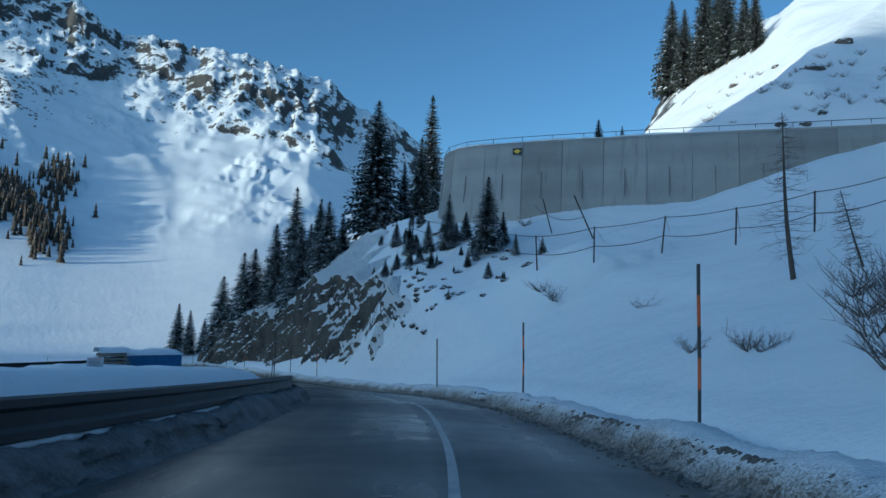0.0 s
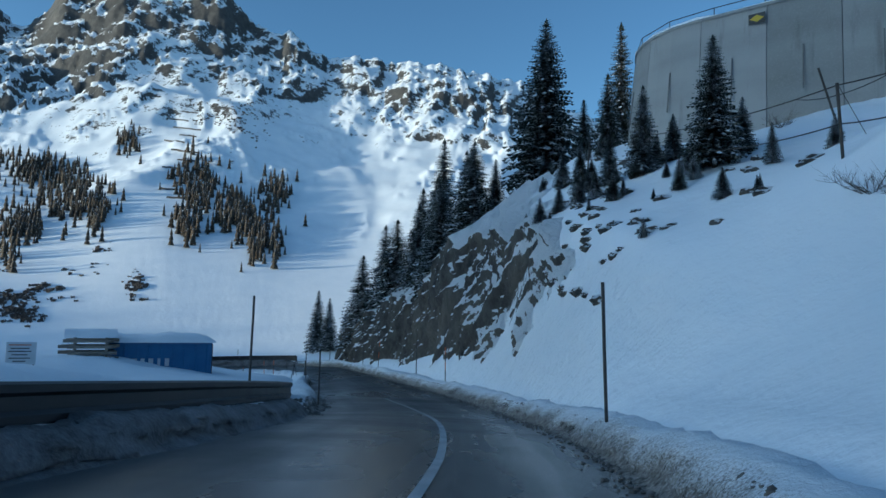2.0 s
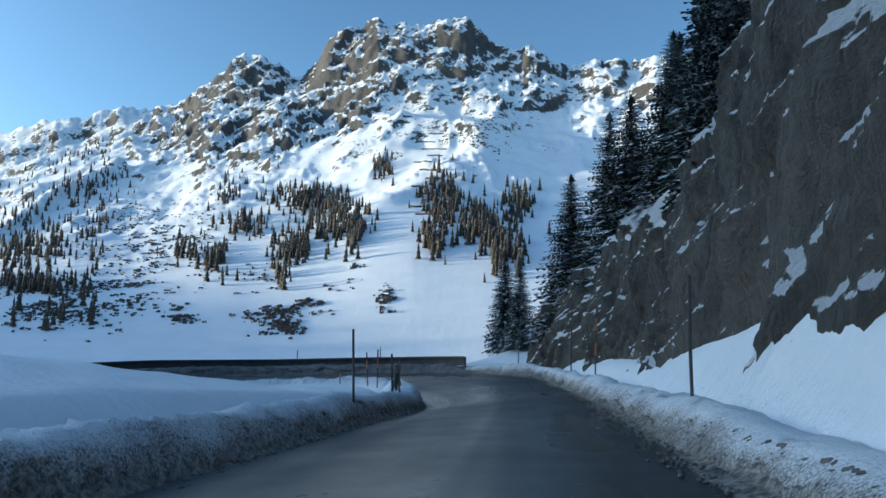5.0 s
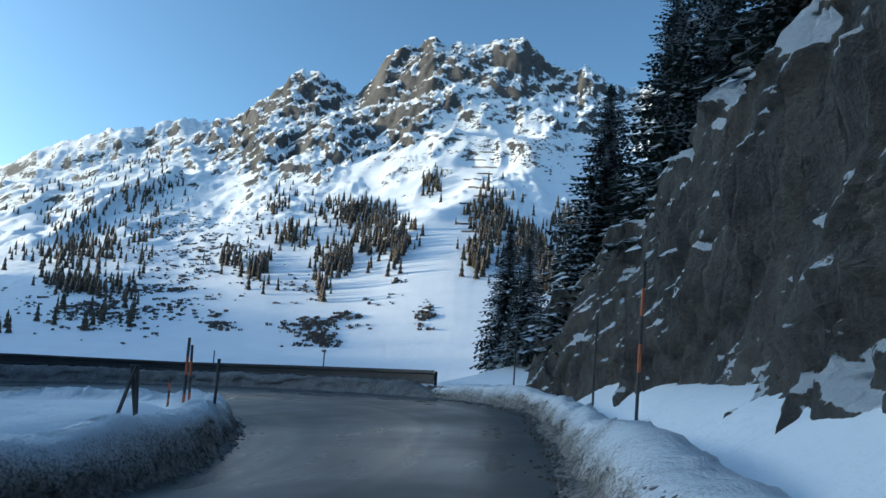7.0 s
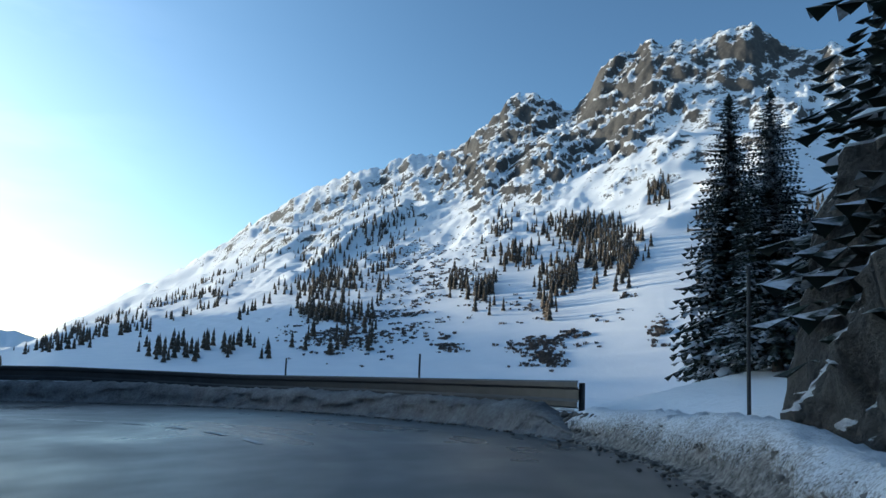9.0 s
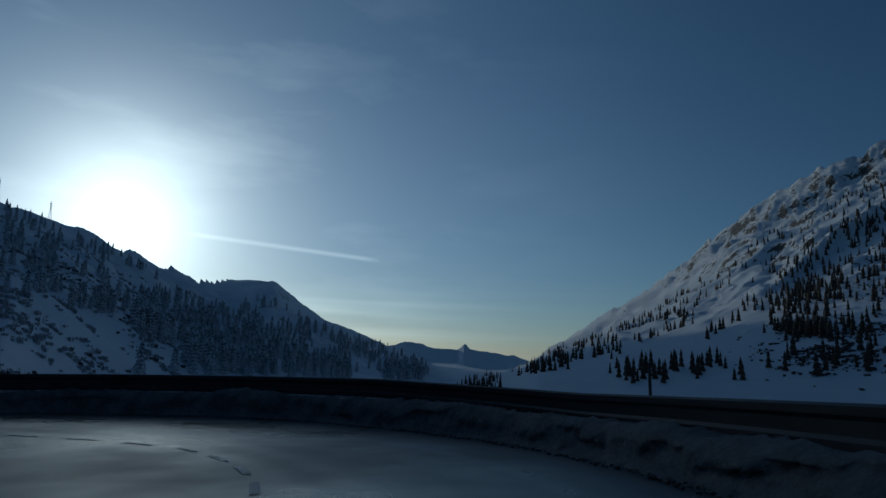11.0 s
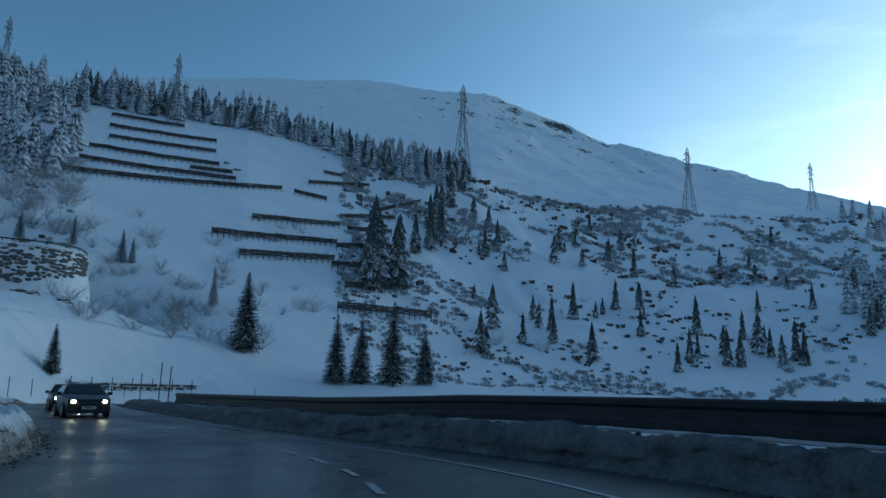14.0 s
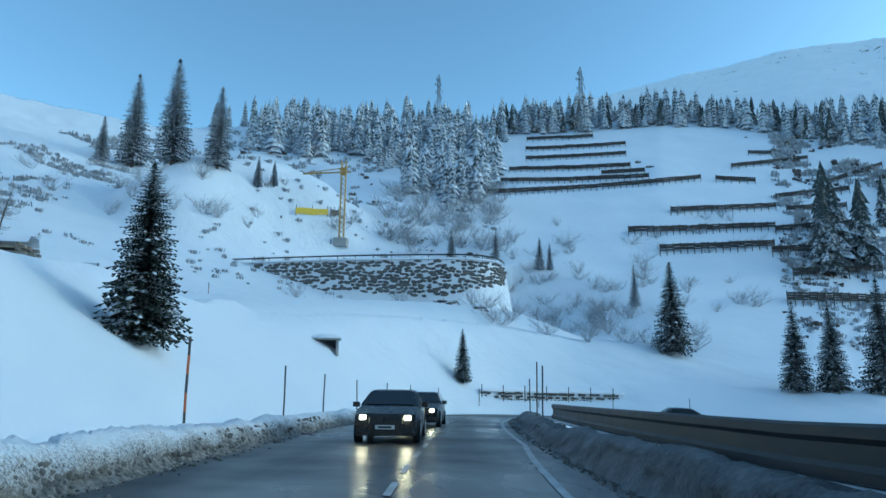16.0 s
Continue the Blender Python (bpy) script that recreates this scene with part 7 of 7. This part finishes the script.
def low_wall():
    wall = thing("low_wall", "low snow-covered stone wall at the back of the bend", "wall", kind="structure")
    rows, cap, line = [], [], []
    for b in np.linspace(205.4, 194.0, 40):
        r_ = float(np.interp(b, [194, 200, 205.4], [73.5, 69, 64.5]))
        base = EYE_LAST[2] + r_ * math.tan(radians(-2.3))
        n_ = np.array([math.sin(radians(b)), -math.cos(radians(b))])
        p = np.array(EYE_LAST[:2]) - n_ * r_
        line.append((p, n_, base))
        rows.append([(*p, base - 0.8), (*(p - n_ * 0.15), base + 1.3), (*(p - n_ * 0.6), base + 1.3)])
        cap.append([(*(p + n_ * 0.06), base + 1.28), (*p, base + 1.52), (*(p - n_ * 0.7), base + 1.6), (*(p - n_ * 1.6), base + 1.1)])
    part("mortar", Shape().strip(rows), M_PURESNOW, wall, "snow packed between the stones")
    part("snow_cap", Shape().strip(cap), M_PURESNOW, wall, "cap of snow", True)
    r = random.Random(19)
    block = Shape().box((0.62, 0.22, 0.26), bevel=0.06).mesh("stone", M_STONE)
    for row in range(4):
        for k in range(38):
            if r.random() < (0.28 if row else 0.6):
                continue
            p, n_, base = line[k]
            ob = new("stone", block)
            ob.parent = wall
            ob.matrix_basis = Matrix.Translation((*(p + n_ * 0.02), base + 0.2 + 0.31 * row + r.uniform(-0.05, 0.05))) @ Matrix.Rotation(math.atan2(n_[1], n_[0]) + math.pi / 2, 4, "Z") @ Matrix.Diagonal((r.uniform(0.4, 0.8), 1, r.uniform(0.6, 1.0), 1))
    for k in range(0, 40, 6):
        p, n_, base = line[k]
        part("post", Shape().tube([(*(p + n_ * 0.5), base - 0.4), (*(p + n_ * 0.5), base + 1.9)], 0.04, 6), M_POLE, wall)


low_wall()


# ---- cars ----
def make_car(paint, label, estate=True, lamps=True):
    car = thing("car", label, "car")
    ln, wd = 4.6, 1.8
    top = [(-2.3, 0.62), (-2.25, 0.8), (-1.35, 0.98), (-0.95, 1.0), (-0.2, 1.42), (0.5, 1.46), (1.5, 1.42), (2.1, 1.05) if estate else (1.6, 1.1), (2.3, 0.95), (2.3, 0.5)]
    belt = [0.62, 0.78, 0.9, 0.93, 0.95, 0.96, 0.97, 0.97, 0.92, 0.5]
    rows = []
    for (x, z), b in zip(top, belt):
        w = wd / 2 * (1 - 0.10 * abs(x / 2.3) ** 3)
        roof = w * (0.72 if z > 1.2 else 0.93)
        rows.append([(x, -w * 0.94, 0.22), (x, -w, 0.45), (x, -w, min(b, z)), (x, -roof, z - 0.03), (x, -roof * 0.8, z), (x, roof * 0.8, z), (x, roof, z - 0.03), (x, w, min(b, z)), (x, w, 0.45), (x, w * 0.94, 0.22)])
    body = Shape().strip(rows)
    body.add(rows[0], [tuple(range(10))]).add(rows[-1], [tuple(range(9, -1, -1))])
    part("body", body, paint, car, smooth_shade=False)
    part("windscreen", Shape().add([(-0.98, -0.7, 1.02), (-0.98, 0.7, 1.02), (-0.24, 0.58, 1.405), (-0.24, -0.58, 1.405), (-0.9, -0.7, 1.0), (-0.9, 0.7, 1.0)], [(0, 1, 2, 3)]).add([(-1.0, -0.7, 1.03), (-1.0, 0.7, 1.03), (-0.26, 0.58, 1.425), (-0.26, -0.58, 1.425)], [(3, 2, 1, 0)]), M_GLASS, car)
    for sg in (-1, 1):
        part("side_window", Shape().add([(-0.75, sg * 0.885, 0.99), (1.7, sg * 0.88, 1.0), (1.4, sg * 0.68, 1.37), (-0.15, sg * 0.68, 1.37)], [(0, 1, 2, 3)]), M_GLASS, car)
        lamp = part("headlight", Shape().box((0.12, 0.36, 0.14), (-2.25, sg * 0.62, 0.7), bevel=0.05), M_GLASS, car)
        part("lamp_lens", Shape().box((0.04, 0.16, 0.11), (-2.32, sg * 0.6, 0.7), bevel=0.03), M_LAMP if lamps else M_WHITE, lamp, "lit headlamp lens" if lamps else "")
        part("mirror", Shape().box((0.14, 0.2, 0.14), (-0.75, sg * 1.0, 1.02), bevel=0.04), paint, car)
        part("fog_intake", Shape().box((0.05, 0.3, 0.14), (-2.3, sg * 0.62, 0.38), bevel=0.03), M_BLACK, car)
        for x in (-1.42, 1.4):
            wheel = part("wheel", Shape().tube([(x, sg * 0.72, 0.32), (x, sg * 0.91, 0.32)], 0.32, 18), M_RUBBER, car)
            part("rim", Shape().tube([(x, sg * 0.9, 0.32), (x, sg * 0.925, 0.32)], 0.21, 14), M_RIM, wheel)
    part("grille", Shape().box((0.05, 0.5, 0.16), (-2.31, -0.24, 0.62), bevel=0.04).box((0.05, 0.4, 0.16), (-2.31, 0.24, 0.62), bevel=0.04), M_BLACK, car)
    part("number_plate", Shape().box((0.02, 0.52, 0.11), (-2.335, 0, 0.45)), M_WHITE, car)
    part("plate_bar", Shape().box((0.008, 0.36, 0.05), (-2.348, 0, 0.45)), M_BLACK, car)
    return car


def park(car, st, lat, face, z_off=0.03):
    m_, n_, h_, z_ = along(st)
    p = m_ + n_ * lat
    q = along(st + 0.1)[0] - along(st - 0.1)[0]
    slope = (along(st + 0.1)[3] - along(st - 0.1)[3]) / np.linalg.norm(q)
    # the bonnet points to local -x
    a = math.atan2(q[1], q[0]) + (0 if face < 0 else math.pi)
    tilt = math.atan(slope) * (-1 if face < 0 else 1)
    car.matrix_basis = Matrix.Translation((p[0], p[1], z_ + z_off)) @ Matrix.Rotation(a, 4, "Z") @ Matrix.Rotation(tilt, 4, "Y")


park(make_car(M_CARDARK, "black estate car with lit headlights driving on the wet road"), 20.2, -0.85, -1)
park(make_car(M_CARDARK, "dark car with lit headlights behind another car", False), 21.1, -0.6, -1)
silver = make_car(M_CARSILVER, "silver-grey car with a lit headlight in the bend", False)
silver.matrix_basis = Matrix.Translation((-47.1, 74.5, float(along(16.2)[3]) + 0.05)) @ Matrix.Rotation(math.atan2(-0.906, -0.42), 4, "Z")
park(make_car(M_CARSILVER, "distant grey car crossing the lower bend", True, False), 25.2, 1.2, 1)
